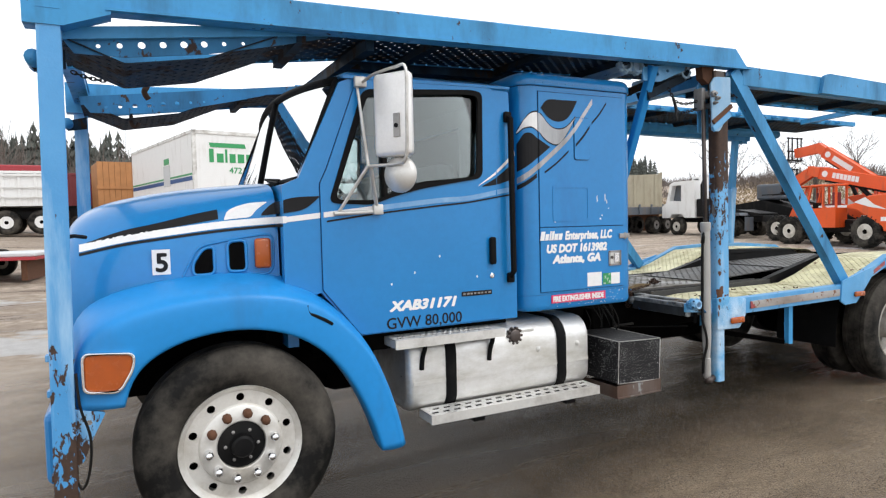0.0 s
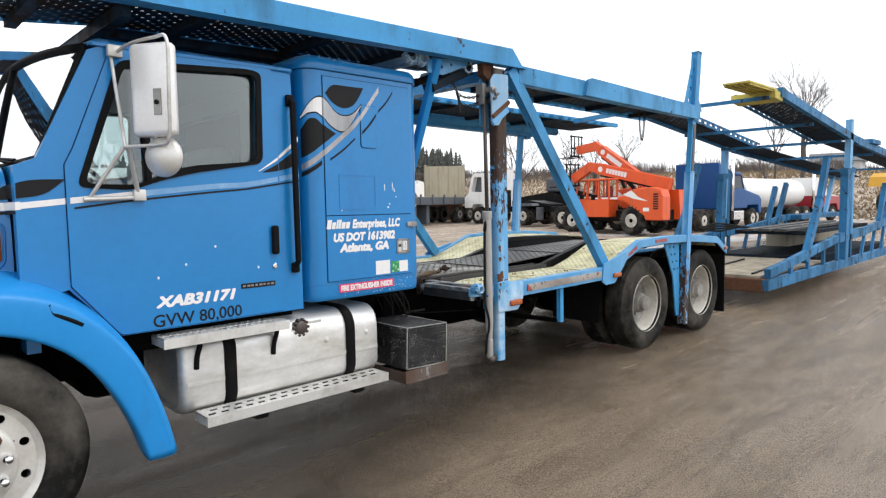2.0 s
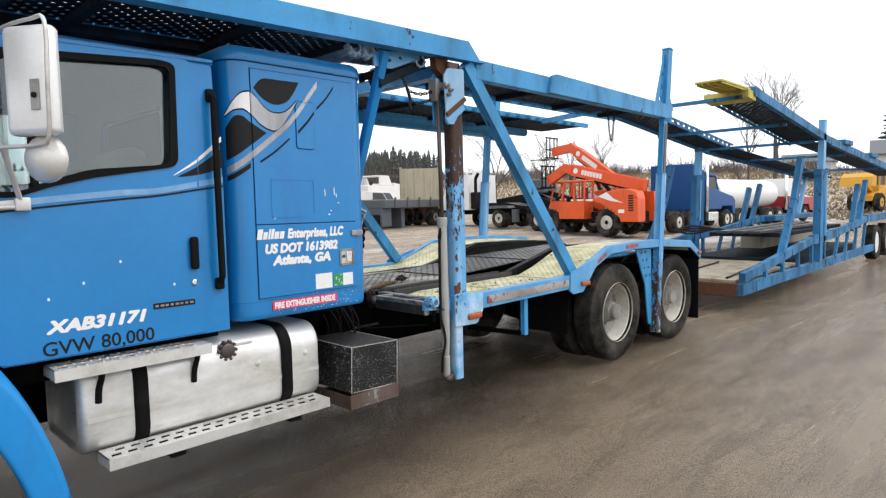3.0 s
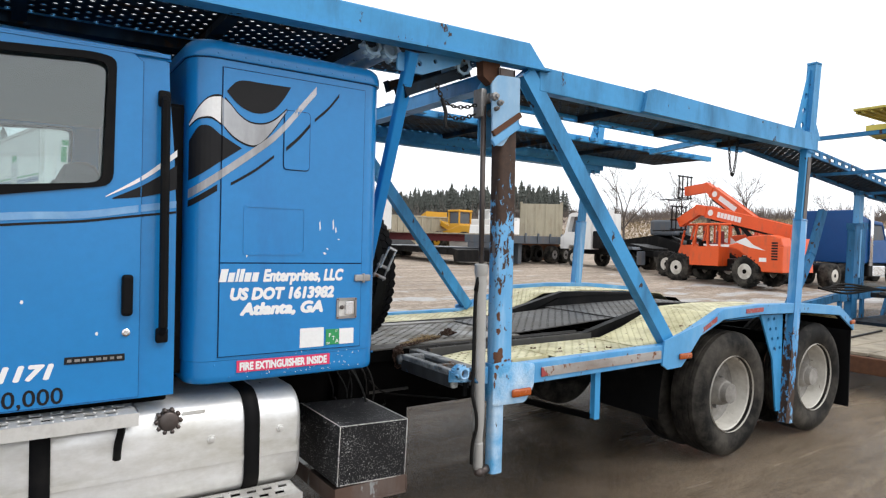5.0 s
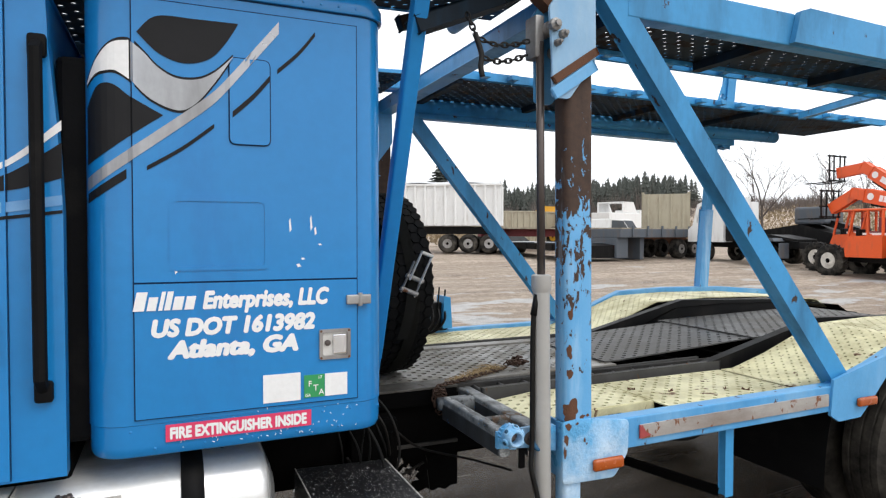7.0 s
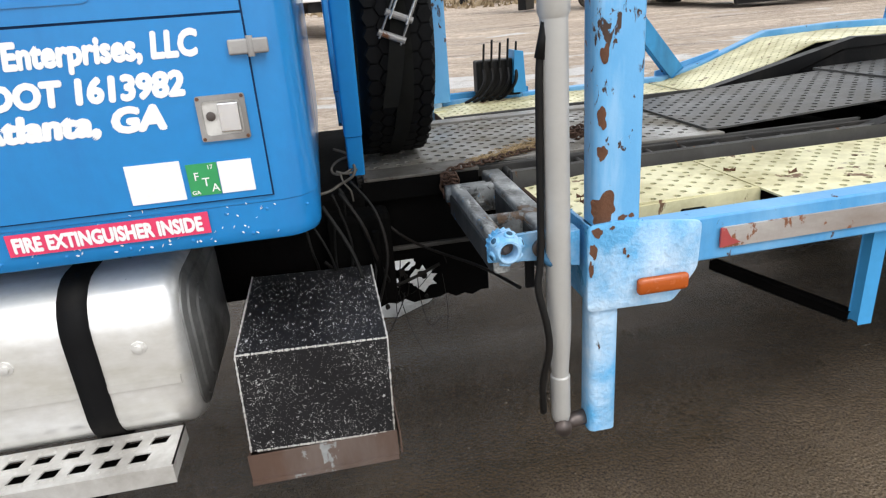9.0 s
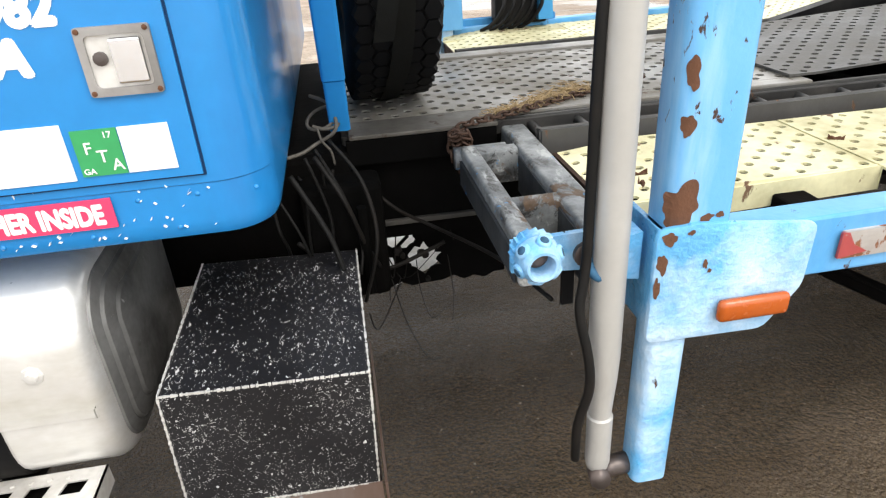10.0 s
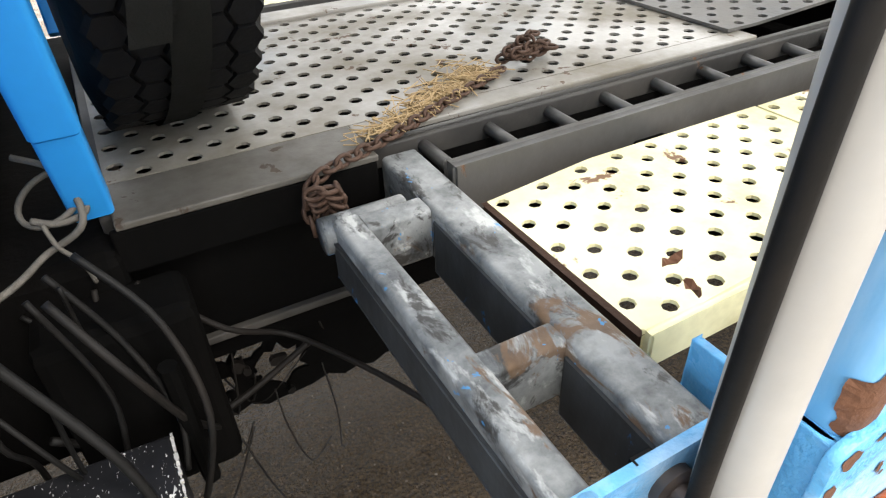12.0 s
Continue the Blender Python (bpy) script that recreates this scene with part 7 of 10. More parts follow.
for near in (True, False):
    ys = (lambda a: a) if near else mirror_y
    bm = B()
    xs = [4.02, 4.5, 5.0, 5.5, 5.78, 6.2, 6.72, 7.4, 8.1, 8.4]
    top = [(x, fender_line(x)) for x in xs]
    low = [(x, fender_line(x) - (0.125 if x < 5.6 else 0.085)) for x in reversed(xs)]
    plate(bm, top + low, [], ys(Y0), ys(Y0 + 0.07))
    bmesh.ops.bevel(bm, geom=[e for e in bm.edges if len(e.link_faces) == 2 and e.calc_face_angle(0) > 1.0], offset=0.006, segments=2, affect="EDGES", profile=0.5)
    part("side_rail", bm, "rail_blue", truck, "light blue deck side rail, scuffed and rusty")
    bm = B()
    beam(bm, (4.30, ys(Y0 - 0.004), 0.925), (5.43, ys(Y0 - 0.004), 0.935), 0.008, 0.055, 0.001, side=(0, 1, 0))
    part("rub_strip", bm, "rub", truck, "scraped bare rub strip")
    for loop, depth in (([(4.292, 0.899), (4.352, 0.908), (4.322, 0.925), (4.306, 0.952), (4.292, 0.954)], 0.0105), ([(5.85, 1.03), (6.1, 1.135), (6.1, 1.17), (5.85, 1.06)], 0.006), ([(6.5, 1.175), (6.75, 1.18), (6.75, 1.215), (6.5, 1.21)], 0.006)):
        part("reflector", plate(B(), loop, [], ys(Y0 - depth), ys(Y0 - depth + 0.006)), "tape", truck, "faded red reflector tape")
    bm = B()
    loop = [(5.44, 0.86), (5.50, 0.825), (5.66, 0.83), (5.74, 0.90), (5.92, 1.075), (5.90, 1.13), (5.46, 1.03)]
    plate(bm, loop, [], ys(Y0 - 0.012), ys(Y0 + 0.003))
    part("post_gusset", bm, "post_blue", truck)
    for box_at in ((5.62, 5.76, *sorted((ys(Y0 - 0.035), ys(Y0 - 0.012))), 0.885, 0.93, 0.012, 3), (8.30, 8.38, *sorted((ys(Y0 - 0.02), ys(Y0 + 0.0))), 0.99, 1.03, 0.008, 3)):
        part("marker_lamp", box(B(), *box_at), "amber", truck, smooth=0.6)
    bm = B()
    beam(bm, (4.83, ys(Y0 + 0.05), 0.56), (4.83, ys(Y0 + 0.05), 0.87), 0.04, 0.04, 0.004, side=(0, 1, 0))
    part("hanger", bm, "rack_blue", truck)
    part("hanger_brace", beam(B(), (4.81, ys(Y0 + 0.07), 0.57), (4.62, ys(Y0 + 0.5), 0.60), 0.03, 0.03, 0.004), "under", truck)
    # plate with holes between the drive wheels, fender liner, mud flaps
    bm = B()
    holes = [ring(6.93 + 0.09 * i + 0.035 * j, 1.10 - 0.085 * j, 0.016, 8) for i in range(2) for j in range(4)]
    plate(bm, [(6.80, 1.16), (7.16, 1.16), (7.17, 0.30), (7.10, 0.30), (7.02, 0.75)], holes, ys(Y0 + 0.05), ys(Y0 + 0.065))
    part("divider_plate", bm, "rack_blue", truck, "blue divider plate with punched holes")
    bm = B()
    rows = []
    for x in xs[3:]:
        z = fender_line(x) - 0.09
        rows.append([(x, ys(Y0 + 0.01), z), (x, ys(Y0 + 0.75), z + 0.01)])
    loft(bm, rows)
    part("fender_liner", bm, "under", truck)
    bm = B()
    box(bm, 8.42, 8.44, *sorted((ys(Y0 + 0.04), ys(Y0 + 0.70))), 0.17, 1.0, 0.004)
    part("mud_flap", bm, "rubber", truck, "black rubber mud flap")
    bm = B()
    rows = [[(5.60 + 0.36 * (1 - math.cos(a)) * 0.4, ys(Y0 + 0.13), 0.42 + 0.5 * math.sin(a)), (5.60 + 0.36 * (1 - math.cos(a)) * 0.4, ys(Y0 + 0.70), 0.42 + 0.5 * math.sin(a))] for a in [k * 0.15 for k in range(9)]]
    loft(bm, rows)
    part("mud_flap", bm, "rubber", truck, "curved black mud guard")
widen(outer_before)
for near in (True, False):
    ys = (lambda a: a) if near else mirror_y
    # cream plates: a level one and one that climbs over the wheels
    lo, hi = sorted((ys(3.315), ys(3.862)))
    lo2, hi2 = sorted((ys(3.502), ys(3.868)))
    perforated("deck_plate", 3.988, 4.62, lo2 if near else lo, hi2 if near else hi, lambda x, y: 0.958 - 0.02 * max(0, 4.2 - x) / 0.2, 0.080, 0.0118, 0.006, "cream_plate", truck, "cream painted punched deck plate")
    perforated("deck_plate", 4.62, 5.42, lo, hi, lambda x, y: 0.961, 0.080, 0.0118, 0.006, "cream_plate", truck, "cream painted punched deck plate")
    perforated("deck_plate", 5.44, 6.30, lo, hi, lambda x, y: max(0.963, fender_line(x) - 0.045), 0.06, 0.008, 0.006, "cream_plate", truck, "cream gritted ramp plate")
    perforated("deck_plate", 6.31, 8.25, lo, hi, lambda x, y: fender_line(x) - 0.045, 0.08, 0.010, 0.006, "cream_plate", truck, "cream punched plate over the wheels")
    bm = B()
    beam(bm, (3.988, ys(3.497), 0.915), (4.62, ys(3.497), 0.933), 0.012, 0.05, 0.004, side=(0, 1, 0))
    part("plate_lip", bm, "cream_plate", truck)
    part("plate_lip", beam(B(), (3.985, ys(3.505), 0.912), (3.985, ys(3.866), 0.912), 0.008, 0.05, 0.003, side=(1, 0, 0)), "dark_rust", truck)

# centre deck: level plate, raised rear ramps, side ladders
part("deck_margin", box(B(), 3.45, 3.868, 4.018, 4.158, 0.980, 0.992, 0.003), "edge_grime", truck, "grimy margin of the centre deck")
part("deck_margin", box(B(), 3.868, 4.90, 4.100, 4.158, 0.980, 0.992, 0.003), "dark_plate", truck)
part("deck_margin", box(B(), 3.45, 4.90, 4.898, 4.992, 0.982, 1.002, 0.004), "dark_plate", truck)
part("deck_edge", box(B(), 3.44, 3.866, 4.020, 4.034, 0.905, 0.979, 0.004), "under", truck, "near-black edge of the deck plate")
# Added dark block in place of the shaded space beneath the sleeper.
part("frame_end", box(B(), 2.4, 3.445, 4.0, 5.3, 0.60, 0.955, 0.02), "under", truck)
# Added dark sheet: paints the shade seen through the deck holes.
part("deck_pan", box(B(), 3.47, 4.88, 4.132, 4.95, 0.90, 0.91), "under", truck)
perforated("centre_deck", 3.45, 4.90, 4.158, 4.898, lambda x, y: 0.992, 0.084, 0.0145, 0.005, "dark_plate", truck, "wet grey punched centre deck")
perforated("centre_deck", 4.852, 6.0, 4.148, 4.93, lambda x, y: 1.003 + max(0, x - 4.95) * 0.055, 0.084, 0.0130, 0.008, "black_plate", truck, "dark punched ramp plate")
perforated("centre_deck", 6.0, 7.6, 4.12, 4.98, lambda x, y: 1.07 + (x - 6.0) * 0.02, 0.084, 0.013, 0.012, "black_plate", truck, "black punched ramp plate")
beam_near = part("deck_beam", box(B(), 3.43, 5.9, 4.074, 4.088, 0.70, 0.978, 0.004), "frame_black", truck, "worn black deck side beam")
part("flange", box(B(), 3.43, 3.88, 4.040, 4.072, 0.70, 0.716, 0.003), "frame_black", beam_near)
part("flange", box(B(), 3.43, 3.88, 4.062, 4.072, 0.816, 0.824, 0.002), "frame_black", beam_near)
for x, z in ((3.511, 0.868), (3.525, 0.765), (3.62, 0.868), (3.68, 0.765), (4.1, 0.80)):
    part("bolt", lathe(B(), [(0.013, 0.0), (0.013, -0.008), (0.007, -0.016), (0.002, -0.016)], (x, 4.074, z), n=6), "frame_black", beam_near)
part("deck_beam", box(B(), 3.43, 5.9, 4.955, 4.980, 0.70, 0.978, 0.004), "frame_black", truck)
part("deck_beam", box(B(), 3.43, 3.46, 4.132, 4.953, 0.70, 0.978, 0.004), "frame_black", truck)
for x in (4.4, 5.2, 6.0, 6.8, 7.5):
    part("deck_beam", box(B(), x - 0.04, x + 0.04, 3.36, 5.72, 0.82, 0.925, 0.006), "under", truck)
for near in (True, False):
    ys = (lambda a: a) if near else mirror_y
    for y, x0, w, h in ((3.940, 3.965, 0.030, 0.085), (4.096, 3.88, 0.012, 0.075)):
        part("track_rail", beam(B(), (x0, ys(y), 0.934), (5.5, ys(y), 0.946), w, h, 0.006, side=(0, 1, 0)), "track_grey", truck, "grimy grey track rail beside the deck")
    for k in range(11):
        x = 3.988 + k * 0.1425
        part("track_rung", tube(B(), [(x + 0.006, ys(3.953), 0.944), (x - 0.008, ys(4.083), 0.956)], 0.013, 10), "track_grey", truck, smooth=0.8)
    # Added dark sheet for the shade between the rungs.
    part("track_pan", box(B(), 3.97, 5.5, *sorted((ys(3.957), ys(4.080))), 0.85, 0.86), "under", truck)
    # black side skids rising to the rear
    bm = B()
    plate(bm, [(5.3, 0.96), (6.35, 1.20), (7.55, 1.16), (7.75, 1.06), (7.6, 1.02), (6.4, 1.06), (5.3, 0.90)], [], ys(3.93), ys(3.99))
    part("ramp_side", bm, "black", truck, "black ramp side plate")

# pivot arm beside the post
bm = round_bar(B(), (3.760, 3.348, 0.918), (3.758, 3.900, 0.918), 0.044, 0.100, 0.009, side=(1, 0, 0))
arm_ob = part("pivot_arm", bm, "worn_arm", truck, "grey steel pivot arm, paint worn to metal", smooth=0.5)
part("side_bar", round_bar(B(), (3.909, 3.348, 0.917), (3.920, 4.050, 0.917), 0.070, 0.101, 0.010, side=(1, 0, 0)), "worn_arm", arm_ob, smooth=0.5)
for y, w in ((3.878, 0.048), (3.538, 0.042)):
    part("cross_bar", round_bar(B(), (3.778, y, 0.920), (3.880, y, 0.920), w, 0.092, 0.008, side=(0, 1, 0)), "worn_arm", arm_ob, smooth=0.5)
# Thin dark cheeks paint shade and grime onto the arm's side faces.
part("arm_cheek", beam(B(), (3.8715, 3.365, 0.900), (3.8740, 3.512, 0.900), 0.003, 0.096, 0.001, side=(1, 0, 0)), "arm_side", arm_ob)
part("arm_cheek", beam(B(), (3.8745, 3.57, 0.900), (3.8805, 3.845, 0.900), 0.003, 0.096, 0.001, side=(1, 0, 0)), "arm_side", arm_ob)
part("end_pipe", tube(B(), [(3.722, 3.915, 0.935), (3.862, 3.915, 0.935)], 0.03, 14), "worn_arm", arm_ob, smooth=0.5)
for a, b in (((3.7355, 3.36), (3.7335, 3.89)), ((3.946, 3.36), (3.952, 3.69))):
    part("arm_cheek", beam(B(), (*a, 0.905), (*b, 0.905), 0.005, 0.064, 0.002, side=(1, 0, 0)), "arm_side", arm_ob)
bm = B()
plate(bm, [(3.722, 0.905), (3.93, 0.885), (3.93, 0.975), (3.722, 0.970)], [], 3.342, 3.356)
plate(bm, [(3.93, 0.885), (3.96, 0.88), (3.96, 0.98), (3.93, 0.975)], [], 3.30, 3.356)
arm_flange = part("end_plate", bm, "blister_blue", arm_ob, "light blue end plate", smooth=0.5)
CAP = (3.752, 0.968)
cup = lathe(B(), [(0.0215, -0.098), (0.0235, -0.1035), (0.029, -0.104), (0.0335, -0.098), (0.040, -0.080), (0.041, -0.066), (0.039, -0.058), (0.020, -0.056), (0.0215, -0.070), (0.0225, -0.075)], (CAP[0], 3.345, CAP[1]), n=36, closed=True)
head = part("ratchet_head", cup, "blister_blue", arm_ob, "light blue hollow ratchet head with bar holes", smooth=0.7)
for k in range(6):
    a = k * math.pi / 3 + 0.35
    e = Vector((math.cos(a) * 0.94, -0.34, math.sin(a) * 0.94))
    c = Vector((CAP[0] + 0.0265 * math.cos(a), 3.345 - 0.077, CAP[1] + 0.0265 * math.sin(a)))
    part("bar_boss", tube(B(), [c, c + e * 0.0165, c + e * 0.0185], 0.0145, 16, radii=[0.0150, 0.0142, 0.0120]), "blister_blue", head, smooth=0.7)
    part("bar_hole", tube(B(), [c + e * 0.012, c + e * 0.0189], 0.0082, 14), "recess", head, smooth=0.7)
part("ratchet_hub", lathe(B(), [(0.021, 0.0), (0.021, -0.010), (0.010, -0.014), (0.009, -0.022), (0.001, -0.023)], (CAP[0], 3.290, CAP[1]), n=16), "rust_post", head, "grimy hub inside the head", smooth=0.5)
part("plate_bolt", lathe(B(), [(0.026, 0.0), (0.026, -0.010), (0.020, -0.013), (0.013, -0.013), (0.012, -0.024), (0.002, -0.025)], (3.868, 3.342, 0.928), n=16), "rod", arm_ob, smooth=0.5)
part("hose", tube(B(), curve_pts([(3.866, 3.322, 0.930), (3.868, 3.300, 0.908), (3.884, 3.292, 0.900), (3.898, 3.290, 0.925), (3.906, 3.292, 0.965), (3.912, 3.294, 1.01)], 6), 0.0105, 10), "recess", arm_ob, "painted hydraulic hose bent up from the plate", smooth=1)
teeth = []
for k in range(18):
    a = 2 * math.pi * k / 18
    teeth += [(CAP[0] + 0.044 * math.cos(a), CAP[1] + 0.044 * math.sin(a)), (CAP[0] + 0.038 * math.cos(a + 0.3), CAP[1] + 0.038 * math.sin(a + 0.22))]
part("ratchet_gear", plate(B(), teeth, [], 3.292, 3.314), "blister_blue", head)
part("ratchet_shaft", tube(B(), [(CAP[0], 3.284, CAP[1]), (CAP[0], 3.345, CAP[1])], 0.024, 14), "blister_blue", head, smooth=0.8)

# hoses, air lines and grime behind the cab
rng = random.Random(7)
lines = [
    [(3.36, 3.86, 1.0), (3.42, 3.80, 0.9), (3.46, 3.84, 0.75), (3.50, 3.92, 0.62)],
    [(3.40, 3.92, 1.02), (3.47, 3.86, 0.92), (3.49, 3.80, 0.78), (3.44, 3.80, 0.6)],
    [(3.30, 3.80, 0.98), (3.38, 3.74, 0.82), (3.40, 3.72, 0.66), (3.36, 3.8, 0.5)],
    [(3.45, 4.0, 0.9), (3.55, 3.95, 0.8), (3.66, 3.96, 0.72), (3.78, 3.7, 0.74), (3.83, 3.42, 0.78)],
    [(3.28, 3.9, 0.75), (3.38, 3.95, 0.62), (3.52, 4.0, 0.58), (3.7, 4.05, 0.62)],
    [(3.3, 4.0, 0.62), (3.46, 4.05, 0.56), (3.6, 4.2, 0.58)],
]
for pts in lines:
    part("hose", tube(B(), curve_pts(pts, 6), rng.uniform(0.005, 0.008), 7), "cable", truck, "black air or hydraulic hose", smooth=1)
for k in range(8):
    a = Vector((rng.uniform(3.22, 3.42), rng.uniform(3.78, 4.0), rng.uniform(0.9, 1.0)))
    pts = [a]
    for i in range(3):
        a = a + Vector((rng.uniform(-0.03, 0.07), rng.uniform(-0.05, 0.05), -rng.uniform(0.08, 0.17)))
        pts.append(a)
    part("hose", tube(B(), curve_pts(pts, 5), rng.uniform(0.003, 0.0055), 6), "cable", truck, smooth=1)
for k in range(15):
    a = Vector((rng.uniform(3.45, 3.74), rng.uniform(3.95, 4.15), rng.uniform(0.55, 0.72)))
    b = a + Vector((rng.uniform(-0.15, 0.15), rng.uniform(-0.1, 0.1), rng.uniform(-0.12, 0.1)))
    mid = (a + b) / 2 + Vector((rng.uniform(-0.03, 0.03), 0, -rng.uniform(0.02, 0.12)))
    part("loose_wire", tube(B(), curve_pts([a, mid, b], 5), rng.uniform(0.0010, 0.0024), 5), "cable", truck, smooth=1)
def ragged(cx, cz, rx, rz, seed, n=15):
    """A torn outline about a middle."""
    rs = random.Random(seed)
    return [(cx + rx * q * math.cos(2 * math.pi * i / n), cz + rz * q * math.sin(2 * math.pi * i / n)) for i, q in enumerate([rs.uniform(0.7, 1.15) for _ in range(n)])]


lower = [(3.90 - 0.034 * k, 0.462 + 0.008 * math.sin(k * 2.7) + 0.006 * math.cos(k * 5.1)) for k in range(15)]
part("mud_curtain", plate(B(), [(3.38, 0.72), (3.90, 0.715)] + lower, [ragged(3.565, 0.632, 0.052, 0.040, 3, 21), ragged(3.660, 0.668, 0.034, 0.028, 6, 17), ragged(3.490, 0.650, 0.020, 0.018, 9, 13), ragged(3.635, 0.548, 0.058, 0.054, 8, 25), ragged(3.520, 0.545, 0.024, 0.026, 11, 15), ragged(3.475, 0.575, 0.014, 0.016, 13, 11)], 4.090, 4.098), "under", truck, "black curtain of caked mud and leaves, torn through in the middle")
for k in range(7):
    c = (rng.uniform(3.44, 3.70), rng.uniform(0.45, 0.68))
    y = rng.uniform(4.06, 4.095)
    part("mud_clod", plate(B(), ragged(*c, rng.uniform(0.008, 0.018), rng.uniform(0.008, 0.018), 40 + k, 9), [], y, y + 0.012), "cable", truck)
for pts in ([(3.60, 3.96, 0.62), (3.605, 3.95, 0.52), (3.63, 3.93, 0.43), (3.68, 3.95, 0.45)], [(3.70, 4.0, 0.60), (3.71, 3.99, 0.47), (3.70, 3.97, 0.38)], [(3.52, 3.9, 0.6), (3.55, 3.88, 0.46), (3.60, 3.84, 0.35), (3.64, 3.86, 0.33)]):
    part("loose_wire", tube(B(), curve_pts(pts, 5), 0.0016, 5), "cable", truck, smooth=1)
bm = B()
box(bm, 3.30, 3.52, 3.9, 4.02, 0.55, 0.9, 0.02)
box(bm, 3.3, 3.42, 3.72, 3.8, 0.6, 0.72, 0.015)
tube(bm, [(3.46, 3.85, 0.60), (3.46, 3.84, 0.86)], 0.014, 8)
part("valve_block", bm, "under", truck)
bm = B()
tube(bm, curve_pts([(3.26, 3.86, 1.0), (3.32, 3.94, 0.985), (3.36, 3.99, 0.99), (3.42, 3.98, 1.03), (3.41, 4.04, 1.08), (3.36, 4.08, 1.1)], 6), 0.005, 6)
tube(bm, curve_pts([(3.387 + 0.043 * math.cos(a), 4.045 + 0.043 * math.sin(a), 1.045 + 0.02 * math.sin(a + 0.6)) for a in [k * 0.52 for k in range(13)]], 2), 0.0045, 6)
tube(bm, curve_pts([(3.372, 4.00, 1.03), (3.38, 3.985, 1.0), (3.40, 3.98, 0.97), (3.405, 3.985, 0.93)], 4), 0.0035, 6)
tube(bm, curve_pts([(3.36, 4.01, 1.035), (3.39, 3.998, 1.028), (3.425, 4.005, 1.032), (3.43, 4.04, 1.05), (3.425, 4.075, 1.07)], 5), 0.005, 6)
part("tie_rope", bm, "rope", truck, "frayed pale tie rope knotted round the tube foot", smooth=1)

# valve stand on the far side rail
bm = B()
box(bm, 4.28, 4.56, 5.70, 5.80, 0.98, 1.20, 0.012)
for k in range(5):
    x = 4.32 + k * 0.05
    tube(bm, [(x, 5.69, 1.16), (x + 0.005, 5.67, 1.30 + 0.02 * (k % 2))], 0.007, 6)
    tube(bm, curve_pts([(x, 5.68, 1.15), (x - 0.01, 5.64, 1.08), (x - 0.06, 5.66, 1.0), (x - 0.12, 5.7, 0.96)], 5), 0.010, 6)
part("valve_stand", bm, "black", truck, "hydraulic valve levers and hoses")
bm = B()
plate(bm, [(4.50, 1.0), (4.58, 1.0), (4.565, 1.24), (4.51, 1.25)], [], 5.66, 5.80)
beam(bm, (3.6, 5.79, 0.965), (4.62, 5.79, 0.975), 0.05, 0.07, 0.006, side=(0, 1, 0))
part("valve_guard", bm, "rack_blue", truck)

# ---- loose things on the deck ----
def spare_tyre():
    """A worn truck tyre with a crazed tread of six-sided blocks."""
    prof = [(0.29, -0.10), (0.34, -0.122), (0.43, -0.13), (0.475, -0.122), (0.496, -0.108), (0.502, -0.09), (0.502, 0.09), (0.496, 0.108), (0.475, 0.122), (0.43, 0.13), (0.34, 0.122), (0.29, 0.10)]
    bm = lathe(B(), prof, (0, 0, 0), axis="y", n=56, closed=True)
    t = solo("spare_tyre", bm, "rubber", "worn black spare tyre standing on the deck", "tyre", smooth=0.6)
    rows = ((-0.092, 0), (-0.046, 1), (0.0, 0), (0.046, 1), (0.092, 0))
    tb = B()
    n = 52
    for k in range(n):
        for y, odd in rows:
            a0 = 2 * math.pi * (k + 0.5 * odd) / n
            top, low = [], []
            for i in range(6):
                b = math.pi / 6 + i * math.pi / 3
                a = a0 + 0.0315 * math.cos(b) / 0.51
                yy = y + 0.026 * math.sin(b)
                top.append(tb.verts.new((0.512 * math.cos(a), yy * 0.96, 0.512 * math.sin(a))))
                low.append(tb.verts.new((0.498 * math.cos(a), yy, 0.498 * math.sin(a))))
            tb.faces.new(top)
            for i in range(6):
                tb.faces.new((low[i], low[(i + 1) % 6], top[(i + 1) % 6], top[i]))
    bmesh.ops.recalc_face_normals(tb, faces=tb.faces[:])
    tagged(part("tread", tb, "rubber", t), "six-sided tread blocks", kind="stuff")
    t.matrix_world = TYRE_AT
    return t


TYRE_AT = pose(3.590, 4.455, 1.468, 0, 0, 93.5) @ Matrix.Diagonal((0.92, 1.02, 0.92, 1))
spare = spare_tyre()


